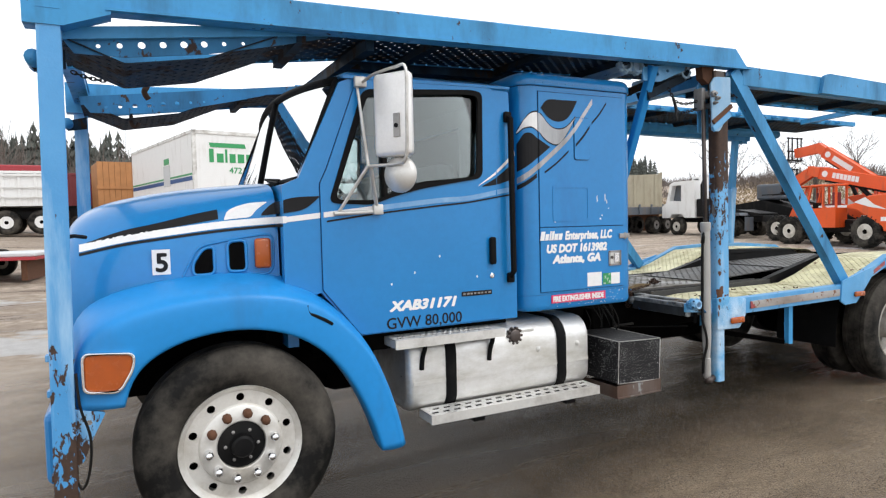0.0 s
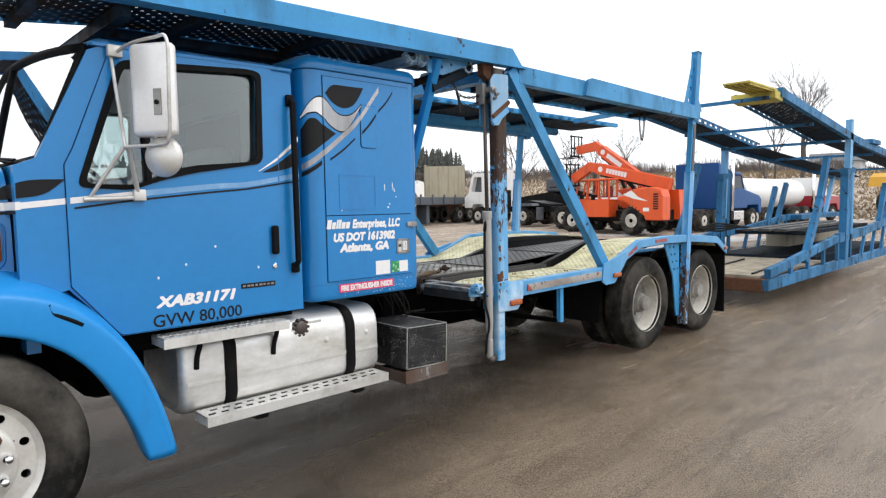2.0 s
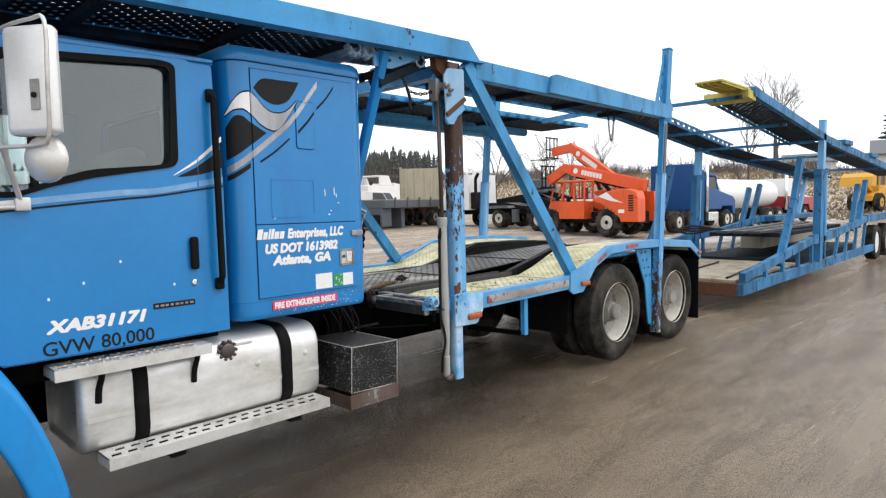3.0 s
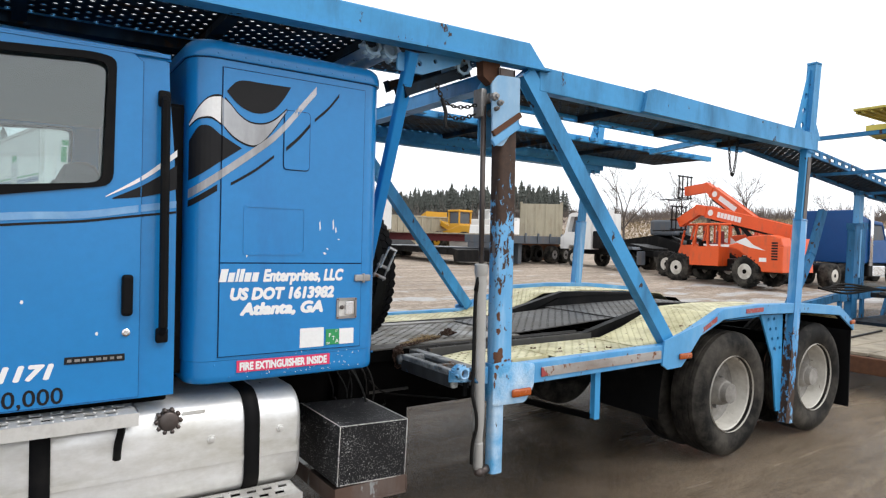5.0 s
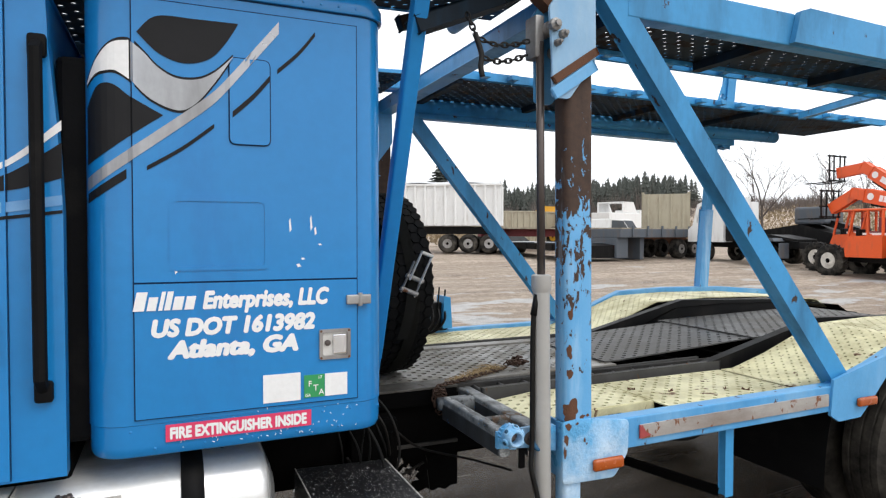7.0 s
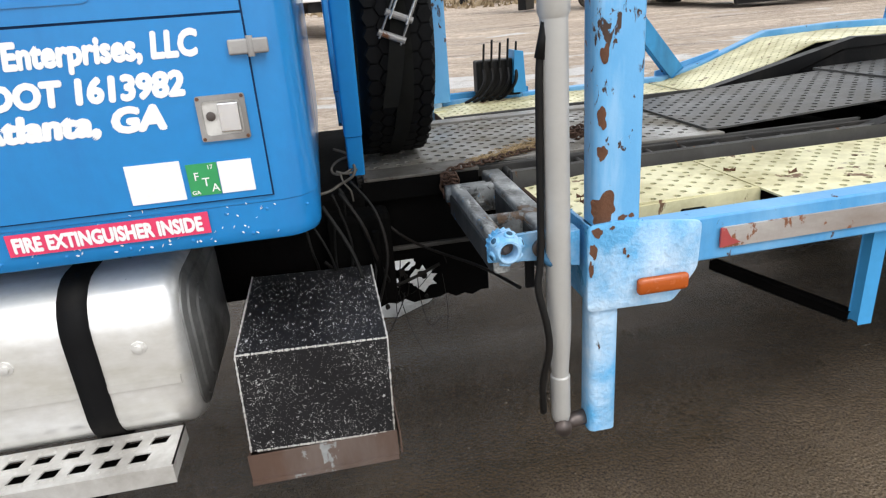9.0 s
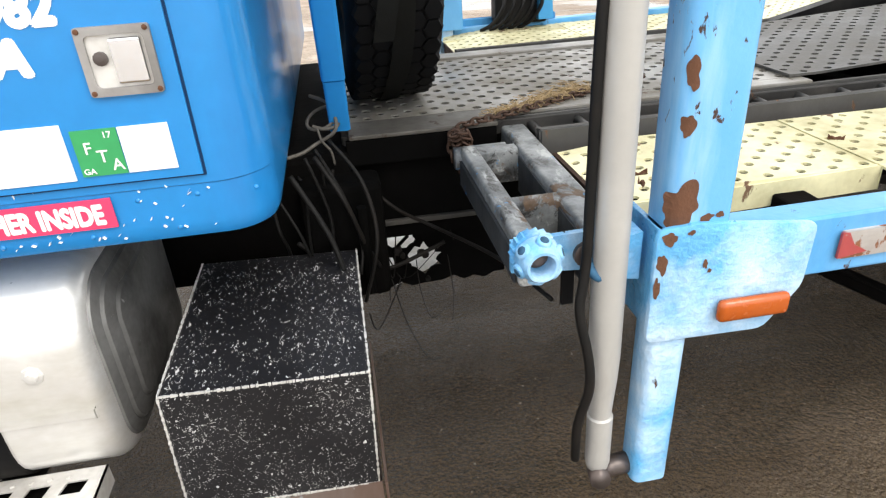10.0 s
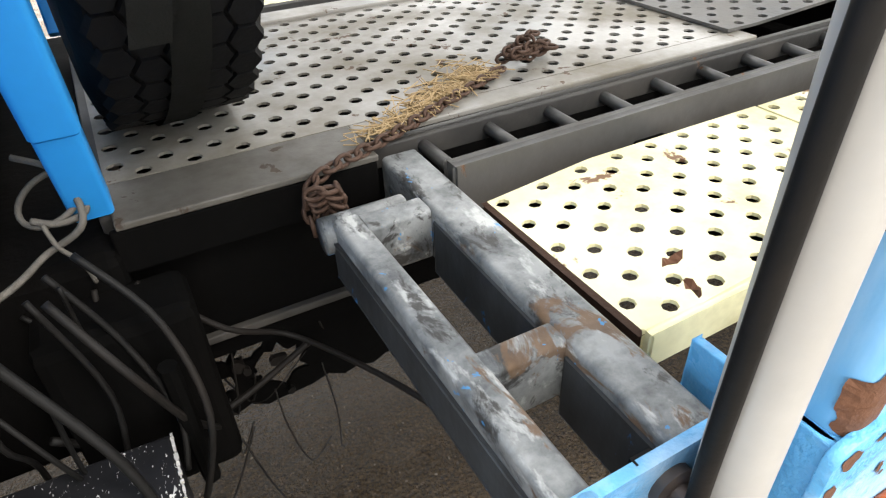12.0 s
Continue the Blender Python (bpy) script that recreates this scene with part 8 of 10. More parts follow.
def ratchet_strap():
    bm = B()
    loop = [(0.522 * math.cos(2 * math.pi * k / 40), 0.522 * math.sin(2 * math.pi * k / 40)) for k in range(41)]
    vs = [[bm.verts.new((a, y + 0.012 * math.sin(k * 0.5), b)) for y in (-0.028, 0.028)] for k, (a, b) in enumerate(loop)]
    for a, b in zip(vs, vs[1:]):
        bm.faces.new((a[0], a[1], b[1], b[0]))
    bmesh.ops.solidify(bm, geom=bm.faces[:], thickness=0.005)
    st = solo("ratchet_strap", bm, "strap", "dark webbing strap with a bare metal ratchet round the spare tyre", "strap", smooth=0.8)
    # ratchet on the tread towards the near side, lying askew
    place = pose(-0.53, 0.0, 0.06, 0, 0, 0) @ pose(0, 0, 0, 24, 0, 0)
    for name, mat, boxes in (("ratchet_frame", "steel", ((-0.02, 0.0, -0.038, -0.033, -0.09, 0.08), (-0.02, 0.0, 0.033, 0.038, -0.09, 0.08))),
                             ("ratchet_handle", "alloy", ((-0.04, -0.02, -0.03, -0.025, -0.02, 0.14), (-0.04, -0.02, 0.025, 0.03, -0.02, 0.14), (-0.045, -0.018, -0.03, 0.03, 0.125, 0.14)))):
        bm = B()
        for b in boxes:
            box(bm, *b, 0.002, 1)
        if name == "ratchet_frame":
            for z in (-0.07, 0.0):
                tube(bm, [(-0.012, -0.045, z), (-0.012, 0.045, z)], 0.012, 10)
        bm.transform(place)
        part(name, bm, mat, st)
    bm = B()
    rows = []
    for k in range(13):
        t = k / 12
        rows.append([(-0.525 - 0.03 * math.sin(t * 3) + 0.02 * t, y + 0.05 * t, 0.05 - 0.30 * t) for y in (-0.026, 0.026)])
    loft(bm, rows)
    bmesh.ops.solidify(bm, geom=bm.faces[:], thickness=0.004)
    part("loose_tail", bm, "strap", st)
    st.matrix_world = TYRE_AT


ratchet_strap()

# rusty chain lying over the deck edge, link by link
LINK = bpy.data.meshes.new("link")
bm = B()
oval = [Vector((0.0165 * math.cos(a), 0.0095 * math.sin(a), 0)) for a in [2 * math.pi * j / 10 for j in range(10)]]
tube(bm, oval + oval[:1], 0.0040, 6, cap=False)
for f in bm.faces:
    f.smooth = True
bm.to_mesh(LINK)
bm.free()
LINK.materials.append(M["chain"])


LINK_DARK = LINK.copy()
LINK_DARK.materials.clear()
LINK_DARK.materials.append(M["chain_dark"])


def linked_chain(chain, pts, rnd, link=None):
    """Strings single links of one shape along points, every other one on edge."""
    pts = curve_pts(pts, 12)
    base, gone, turn = BASES[chain.name], 0.0, 0
    for a, b in zip(pts, pts[1:]):
        gone += (b - a).length
        while gone >= 0.0235:
            gone -= 0.0235
            d = (b - a).normalized()
            m = d.to_track_quat("X", "Z").to_matrix().to_4x4()
            roll = Matrix.Rotation((0.15 if turn % 2 else 1.35) + rnd.uniform(-0.25, 0.25), 4, "X")
            ob = new("link", link or LINK)
            ob.parent = chain
            ob.matrix_local = Matrix.Translation(b - d * gone - base) @ m @ roll
            turn += 1


chain = thing("chain", (3.95, 4.13, 1.0), "rusty tie-down chain lying on the deck", "chain")
linked_chain(chain, [(3.725, 3.965, 0.90), (3.728, 3.985, 0.975), (3.775, 4.000, 1.000), (3.865, 4.038, 1.000), (3.965, 4.086, 1.000), (4.065, 4.137, 1.000), (4.16, 4.185, 1.000), (4.26, 4.232, 1.002)], random.Random(1))
for k in range(7):
    rr = random.Random(k)
    linked_chain(chain, [(4.29 + rr.uniform(-0.05, 0.06), 4.245 + rr.uniform(-0.03, 0.03), 1.002 + 0.007 * k), (4.34 + rr.uniform(-0.05, 0.06), 4.265 + rr.uniform(-0.03, 0.04), 1.006 + 0.006 * k), (4.38 + rr.uniform(-0.04, 0.05), 4.275 + rr.uniform(-0.04, 0.04), 1.002 + 0.006 * k)], rr)
for k in range(6):
    linked_chain(chain, [(3.712 + 0.006 * k, 3.960, 0.985 - 0.018 * k), (3.735 + 0.006 * k, 3.945 + 0.008 * k, 0.995 - 0.014 * k), (3.772, 3.958, 0.985 - 0.018 * k), (3.745, 3.985, 0.955 - 0.018 * k)], random.Random(30 + k))
bm = B()
rs = random.Random(3)
for k in range(430):
    t = rs.random() ** 0.8
    c = Vector((3.86 + 0.36 * t, 4.055 + 0.165 * t, 0.998)) + Vector((rs.gauss(0, 0.02), abs(rs.gauss(0.0, 0.034)) * (0.5 + t), rs.random() * 0.012))
    a = rs.uniform(0, math.pi)
    d = Vector((math.cos(a), math.sin(a), rs.uniform(-0.15, 0.15))) * rs.uniform(0.01, 0.035)
    beam(bm, c - d, c + d, 0.0016, 0.0016, 0)
solo("straw", bm, "straw", "dry straw caught along the chain", "straw", kind="stuff")
bm = B()
for k, (x, y) in enumerate(((4.07, 3.55), (4.05, 3.50), (4.60, 3.62), (5.02, 3.45), (5.1, 3.4), (4.75, 3.52))):
    rows = []
    a = k * 1.3
    for i in range(5):
        s = (i - 2) * 0.009
        w = 0.008 * math.cos((i - 2) * 0.6)
        rows.append([(x + s * math.cos(a) - w * math.sin(a), y + s * math.sin(a) + w * math.cos(a), 0.985 + 0.006 * abs(i - 2)), (x + s * math.cos(a), y + s * math.sin(a), 0.983), (x + s * math.cos(a) + w * math.sin(a), y + s * math.sin(a) - w * math.cos(a), 0.987 + 0.004 * (i % 2))])
    loft(bm, rows)
solo("dead_leaves", bm, "rust", "dead brown leaves on the deck plate", "leaves", kind="stuff")

# chains hanging from the rack
def hung_chain(base, lines, label):
    """A slack chain of single links under the rack."""
    ob = thing("hanging_chain", base, label, "chain")
    for k, pts in enumerate(lines):
        linked_chain(ob, pts, random.Random(70 + k), LINK_DARK)
    return ob


hung = hung_chain((3.645, 3.37, 2.47), ([(3.615, 3.40, 2.575), (3.630, 3.38, 2.52), (3.645, 3.37, 2.475)], [(3.648, 3.37, 2.470), (3.72, 3.365, 2.452), (3.80, 3.36, 2.458), (3.858, 3.355, 2.476)], [(3.662, 3.37, 2.40), (3.73, 3.365, 2.388), (3.80, 3.36, 2.400), (3.858, 3.355, 2.425)]), "dark tie-down chain hung under the rack")
part("hook", tube(B(), curve_pts([(3.640, 3.372, 2.487), (3.652, 3.37, 2.455), (3.668, 3.37, 2.405), (3.664, 3.37, 2.365), (3.672, 3.37, 2.325)], 4), 0.011, 8, radii=None), "chain_dark", hung, "dark grab hook", smooth=1)
hung = hung_chain((0.0, 4.0, 2.47), ([(-0.215, 4.0, 2.50), (-0.12, 4.0, 2.468), (-0.03, 4.0, 2.461), (0.09, 4.0, 2.49)],), "pale slack chain and hook under the head rack")
part("hook", tube(B(), curve_pts([(0.14, 4.0, 2.50), (0.165, 4.0, 2.45), (0.15, 4.0, 2.41), (0.17, 4.0, 2.37)], 5), 0.016, 8), "chain", hung, "dark rusty hook", smooth=1)
hung = hung_chain((0.10, 5.2, 2.45), ([(0.10, 5.2, 2.60), (0.10, 5.2, 2.50), (0.105, 5.2, 2.45)],), "short chain with a hook under the far runway")
part("hook", tube(B(), curve_pts([(0.10, 5.2, 2.46), (0.10, 5.2, 2.40), (0.13, 5.2, 2.375), (0.15, 5.2, 2.41)], 5), 0.014, 8), "chain", hung, smooth=1)
hung_chain((6.73, 3.52, 2.3), ([(6.66, 3.52, 2.64), (6.69, 3.52, 2.42), (6.73, 3.52, 2.31), (6.77, 3.52, 2.42), (6.80, 3.52, 2.64)],), "slack chain loop hung under the rack")


def slush_patch(x, y, w, d, seed):
    """A thin pale sheet with a ragged edge, painted sky reflection on wet ground."""
    rs = random.Random(seed)
    n = 22
    edge = [rs.uniform(0.7, 1.1) for _ in range(n)]
    rows = []
    for f, h in ((1.0, -0.01), (0.93, 0.012), (0.7, 0.022), (0.35, 0.028)):
        rows.append([(x + w * f * edge[k] * math.cos(2 * math.pi * k / n), y + d * f * edge[k] * math.sin(2 * math.pi * k / n), h + rs.uniform(-0.004, 0.006)) for k in range(n)])
    bm = B()
    vs = loft(bm, rows, close=True)
    bm.faces.new(vs[-1])
    solo("slush_patch", bm, "slush", "pale sheet under the truck frame, painted sky reflection on wet ground", "slush", smooth=1)


slush_patch(3.64, 5.36, 0.36, 0.46, 2)

# ---- the car hauler trailer behind ----
trailer = thing("car_hauler_trailer", (15.0, YC, 0), "blue two-deck car hauler trailer, empty, standing behind the truck", "trailer")
T0, T1 = 3.30, 5.78


def tmirror(y):
    return T0 + T1 - y


for near in (True, False):
    ys = (lambda a: a) if near else tmirror
    bm = B()
    bars = [((9.42, 0.33), (17.3, 0.36), 0.15), ((9.5, 0.50), (12.6, 0.85), 0.12), ((12.6, 0.85), (14.2, 0.90), 0.16), ((14.2, 0.90), (16.6, 1.10), 0.13), ((16.6, 1.10), (20.3, 1.10), 0.15)]
    for (xa, za), (xb, zb), h in bars:
        beam(bm, (xa, ys(T0 + 0.04), za), (xb, ys(T0 + 0.04), zb), 0.08, h, 0.008, side=(0, 1, 0))
    part("side_truss", bm, "trailer_blue", trailer, "chipped blue lower side truss")
    for k in range(9):
        x = 10.4 + k * 0.75
        zt = line_at([(9.5, 0.50), (12.6, 0.85), (14.2, 0.90), (16.6, 1.10)], x)
        bm = B()
        beam(bm, (x, ys(T0 + 0.05), 0.38), (x + (0.25 if k > 4 else 0.0), ys(T0 + 0.05), zt), 0.05, 0.07, 0.004, side=(0, 1, 0))
        part("truss_web", bm, "trailer_blue", trailer)
    # main post, telescoping
    bm = B()
    beam(bm, (13.0, ys(T0 + 0.05), 0.4), (13.05, ys(T0 + 0.05), 2.15), 0.13, 0.16, 0.01, side=(0, 1, 0))
    beam(bm, (13.26, ys(T0 + 0.05), 0.8), (13.30, ys(T0 + 0.05), 2.2), 0.10, 0.10, 0.01, side=(0, 1, 0))
    beam(bm, (12.92, ys(T0 + 0.05), 2.12), (13.42, ys(T0 + 0.05), 2.14), 0.12, 0.10, 0.008, side=(0, 1, 0))
    part("post", bm, "trailer_blue", trailer, "tall blue trailer post")
    bm = B()
    beam(bm, (13.12, ys(T0 + 0.05), 1.2), (13.2, ys(T0 + 0.05), 3.12), 0.10, 0.13, 0.008, side=(0, 1, 0))
    tube(bm, [(13.22, ys(T0 - 0.01), 0.9), (13.24, ys(T0 - 0.01), 2.1)], 0.03, 10)
    part("inner_post", bm, "post_blue", trailer)
    # front and rear struts
    for (xa, za, xb, zb, mt) in ((11.0, 0.55, 11.7, 1.6, "trailer_blue"), (11.7, 1.6, 12.0, 2.35, "trailer_blue"), (15.4, 0.9, 15.9, 1.9, "trailer_blue"), (16.0, 0.95, 16.6, 2.0, "trailer_blue"), (19.6, 1.1, 20.3, 2.3, "post_blue")):
        bm = B()
        beam(bm, (xa, ys(T0 + 0.06), za), (xb, ys(T0 + 0.06), zb), 0.09, 0.12, 0.008, side=(0, 1, 0))
        part("strut", bm, mt, trailer)
    # wheels
    for wx in (17.9, 19.1):
        tyre = lathe(B(), [(0.27, 0.03), (0.36, 0.0), (0.42, 0.01), (0.45, 0.05), (0.45, 0.22), (0.40, 0.26), (0.27, 0.23)], (wx, T0 + 0.03 if near else T1 - 0.29, 0.45), n=32, closed=True)
        w = part("wheel", tyre, "tyre", trailer, smooth=0.6)
        rim = lathe(B(), [(0.28, 0.03), (0.26, 0.08), (0.15, 0.14), (0.10, 0.10), (0.05, 0.06)], (wx, T0 + 0.03 if near else T1 - 0.29, 0.45), n=24)
        part("rim", rim, "white", w, smooth=0.6)
    bm = B()
    plate(bm, [(16.9, 1.04), (20.2, 1.04), (20.2, 1.16), (16.9, 1.16)], [], ys(T0 - 0.01), ys(T0 + 0.35))
    beam(bm, (20.3, ys(T0 + 0.06), 0.62), (22.6, ys(T0 + 0.06), 0.45), 0.08, 0.16, 0.01, side=(0, 1, 0))
    part("wheel_cover", bm, "trailer_blue", trailer)

    # upper front deck runway, sloping down to the rear
    def zt(x, y=0):
        return 2.93 - 0.125 * (x - 9.6)
    lo, hi = sorted((ys(T0 + 0.08), ys(T0 + 0.66)))
    perforated("runway_plate", 9.4, 13.0, lo, hi, zt, 0.12, 0.02, 0.008, "under_plate", trailer, "dark punched upper runway")
    bm = B()
    beam(bm, (9.4, ys(T0 + 0.04), zt(9.4) + 0.02), (13.2, ys(T0 + 0.04), zt(13.2) + 0.02), 0.08, 0.12, 0.008, side=(0, 1, 0))
    part("runway_rail", bm, "trailer_blue", trailer)
    bm = B()
    for dz in (-0.04, 0.05):
        beam(bm, (9.4, ys(T0 + 0.68), zt(9.4) + dz), (13.0, ys(T0 + 0.68), zt(13.0) + dz), 0.03, 0.025, 0.004, side=(0, 1, 0))
    for k in range(17):
        x = 9.5 + k * 0.205
        box(bm, x, x + 0.09, *sorted((ys(T0 + 0.67), ys(T0 + 0.69))), zt(x) - 0.04, zt(x) + 0.04)
    part("edge_ladder", bm, "trailer_blue", trailer)
    # rear upper runway
    def zr(x, y=0):
        return 2.50 - 0.07 * (x - 13.2)
    perforated("runway_plate", 13.2, 20.5, lo, hi, zr, 0.16, 0.024, 0.008, "under_plate", trailer)
    bm = B()
    beam(bm, (13.2, ys(T0 + 0.04), zr(13.2)), (20.6, ys(T0 + 0.04), zr(20.6)), 0.08, 0.14, 0.008, side=(0, 1, 0))
    box(bm, 14.0, 14.6, *sorted((ys(T0 - 0.05), ys(T0 + 0.3))), zr(14.3) + 0.06, zr(14.3) + 0.16, 0.01)
    box(bm, 16.3, 16.9, *sorted((ys(T0 - 0.05), ys(T0 + 0.3))), zr(16.6) + 0.06, zr(16.6) + 0.16, 0.01)
    part("runway_rail", bm, "trailer_blue", trailer)

# yellow flap ramps at the nose of the upper deck
bm = box(B(), 9.36, 10.46, 3.34, 3.71, 3.235, 3.262, 0.004)
flap = part("flap_ramp", bm, "flap_yellow", trailer, "yellow flap ramp at the nose of the upper deck")
for y in (3.36, 3.45, 3.54, 3.63, 3.69):
    part("flap_rib", beam(B(), (9.40, y, 3.222), (10.42, y, 3.222), 0.02, 0.022, 0.002), "flap_yellow", flap)
part("flap_hinge", plate(B(), [(10.30, 3.12), (10.62, 3.09), (10.62, 3.20), (10.46, 3.225), (10.30, 3.225)], [], 3.32, 3.96), "flap_yellow", trailer, "yellow hinge beam of the flap")
for x, z in ((9.6, 2.98), (11.4, 2.74), (12.9, 2.55), (15.0, 2.4), (18.0, 2.2)):
    part("cross_bar", beam(B(), (x, T0 + 0.1, z), (x, T1 - 0.1, z), 0.045, 0.05, 0.004), "trailer_blue", trailer)
bm = B()
box(bm, 9.42, 9.5, T0 + 0.05, T1 - 0.05, 0.22, 0.42, 0.01)
part("front_beam", bm, "rust", trailer, "rusty red front cross beam")
for k in range(6):
    bm = B()
    y = T0 + 0.14 + k * 0.37
    box(bm, 9.5, 12.2, y, y + 0.35, 0.42, 0.46, 0.006)
    part("deck_plank", bm, "planks", trailer, "grey-brown weathered deck plank")
for k in range(3):
    bm = B()
    beam(bm, (9.6, T0 + 0.3 + k * 0.8, 0.475), (11.6, T0 + 0.55 + k * 0.75, 0.475), 0.025, 0.02, 0.004)
    part("deck_bar", bm, "black", trailer)
bm = B()
box(bm, 12.3, 17.0, T0 + 0.3, T1 - 0.3, 0.35, 0.50, 0.01)
box(bm, 12.5, 16.6, T0 + 0.55, T1 - 0.6, 0.9, 0.98, 0.01)
part("lower_deck", bm, "under_plate", trailer)
bm = B()
box(bm, 14.5, 18.2, T1 - 0.9, T1 - 0.4, 0.42, 0.90, 0.05, 3)
part("ramp_box", bm, "beige", trailer, "pale grey ramp locker")
bm = B()
for k in range(3):
    beam(bm, (12.2, T0 + 0.9 + 0.3 * k, 1.0), (15.6, T0 + 0.7 + 0.35 * k, 1.05), 0.2, 0.04, 0.006)
part("loading_ramp", bm, "track_grey", trailer, "grey loading ramps stowed")
bm = B()
beam(bm, (8.5, YC, 0.55), (9.45, YC, 0.40), 0.16, 0.14, 0.01)
part("drawbar", bm, "under", trailer)
bm = B()
plate(bm, [(9.6, 0.50), (12.1, 0.50), (12.1, 0.68), (9.6, 0.75)], [], T1 - 0.12, T1 - 0.06)
part("far_sill", bm, "trailer_blue", trailer)
bm = B()
for k in range(4):
    tube(bm, curve_pts([(11.0 + 0.1 * k, 5.2, 1.1), (11.6, 5.1, 1.0 + 0.05 * k), (12.4, 5.0, 1.05), (13.0, 4.9, 0.95)], 5), 0.02, 6)
part("hose", bm, "cable", trailer, smooth=1)


UPPER = ("runway_plate", "runway_rail", "edge_ladder")


def lengthen():
    """Sets the trailer out to its full length behind the hitch; wheels keep their round."""
    k, a, b = 1.17, 9.42, 10.10
    for ob in bpy.data.objects:
        top = ob.parent
        while top is not None and top.parent is not None:
            top = top.parent
        if top is trailer and ob.type == "MESH":
            kind = ob.name.split(".")[0]
            mid = sum(v.co.x for v in ob.data.vertices) / len(ob.data.vertices)
            if kind in ("wheel", "rim"):
                ob.data.transform(Matrix.Translation((b + (mid - a) * k - mid, 0, 0)))
            elif kind.startswith("flap"):
                continue
            else:
                ob.data.transform(Matrix.Translation((b + (0.45 if kind in UPPER else 0), 0, 0.25 if kind in UPPER else 0.15 if kind == "cross_bar" else 0)) @ Matrix.Diagonal((k, 1, 1, 1)) @ Matrix.Translation((-a, 0, 0)))


lengthen()

# ---- vehicles and gear across the yard ----
def far_thing(name, x, y, heading, label, category, z=None):
    """A thing built about its own origin, nose towards +x, then set on the ground and turned."""
    ob = new(name)
    tagged(ob, label, category)
    BASES[ob.name] = Vector((0, 0, 0))
    ob.matrix_world = pose(x, y, ground_z(x, y) if z is None else z, 0, 0, heading)
    return ob


def far_wheel(parent, x, y, r=0.5, w=0.28, rim="rim_white", lugs=False):
    """A wheel standing at x, its outer face at y on the outside."""
    s = -1 if y < 0 else 1
    prof = [(r * 0.50, 0.03), (r * 0.66, 0.0), (r * 0.88, 0.01), (r * 0.97, 0.05), (r, 0.08), (r, w - 0.08), (r * 0.95, w - 0.02), (r * 0.50, w)]
    tyre = lathe(B(), [(a, -s * b) for a, b in prof], (x, y, r), n=28, closed=True)
    if lugs:
        for k in range(20):
            a = 2 * math.pi * k / 20
            for side in (0.25, 0.75):
                c = Vector((x + r * math.cos(a + side * 0.2), y - s * w * side, r + r * math.sin(a + side * 0.2)))
                d = Vector((-math.sin(a), 0, math.cos(a)))
                beam(tyre, c - d * 0.05 + Vector((0, -w * 0.2, 0)), c + d * 0.05 + Vector((0, w * 0.2, 0)), 0.05, 0.05, 0)
    t = part("wheel", tyre, "tyre", parent, smooth=0.7)
    rm = lathe(B(), [(r * 0.50, -s * 0.02), (r * 0.46, -s * 0.035), (r * 0.42, -s * 0.11), (r * 0.30, -s * 0.12), (r * 0.22, -s * 0.11), (r * 0.20, -s * 0.05), (r * 0.05, -s * 0.04)], (x, y, r), n=22)
    part("rim", rm, rim, t, smooth=0.6)
    part("hub", lathe(B(), [(r * 0.21, -s * 0.112), (r * 0.21, -s * 0.035), (r * 0.15, -s * 0.02), (r * 0.03, -s * 0.015)], (x, y, r), n=16), "under", t, smooth=0.6)


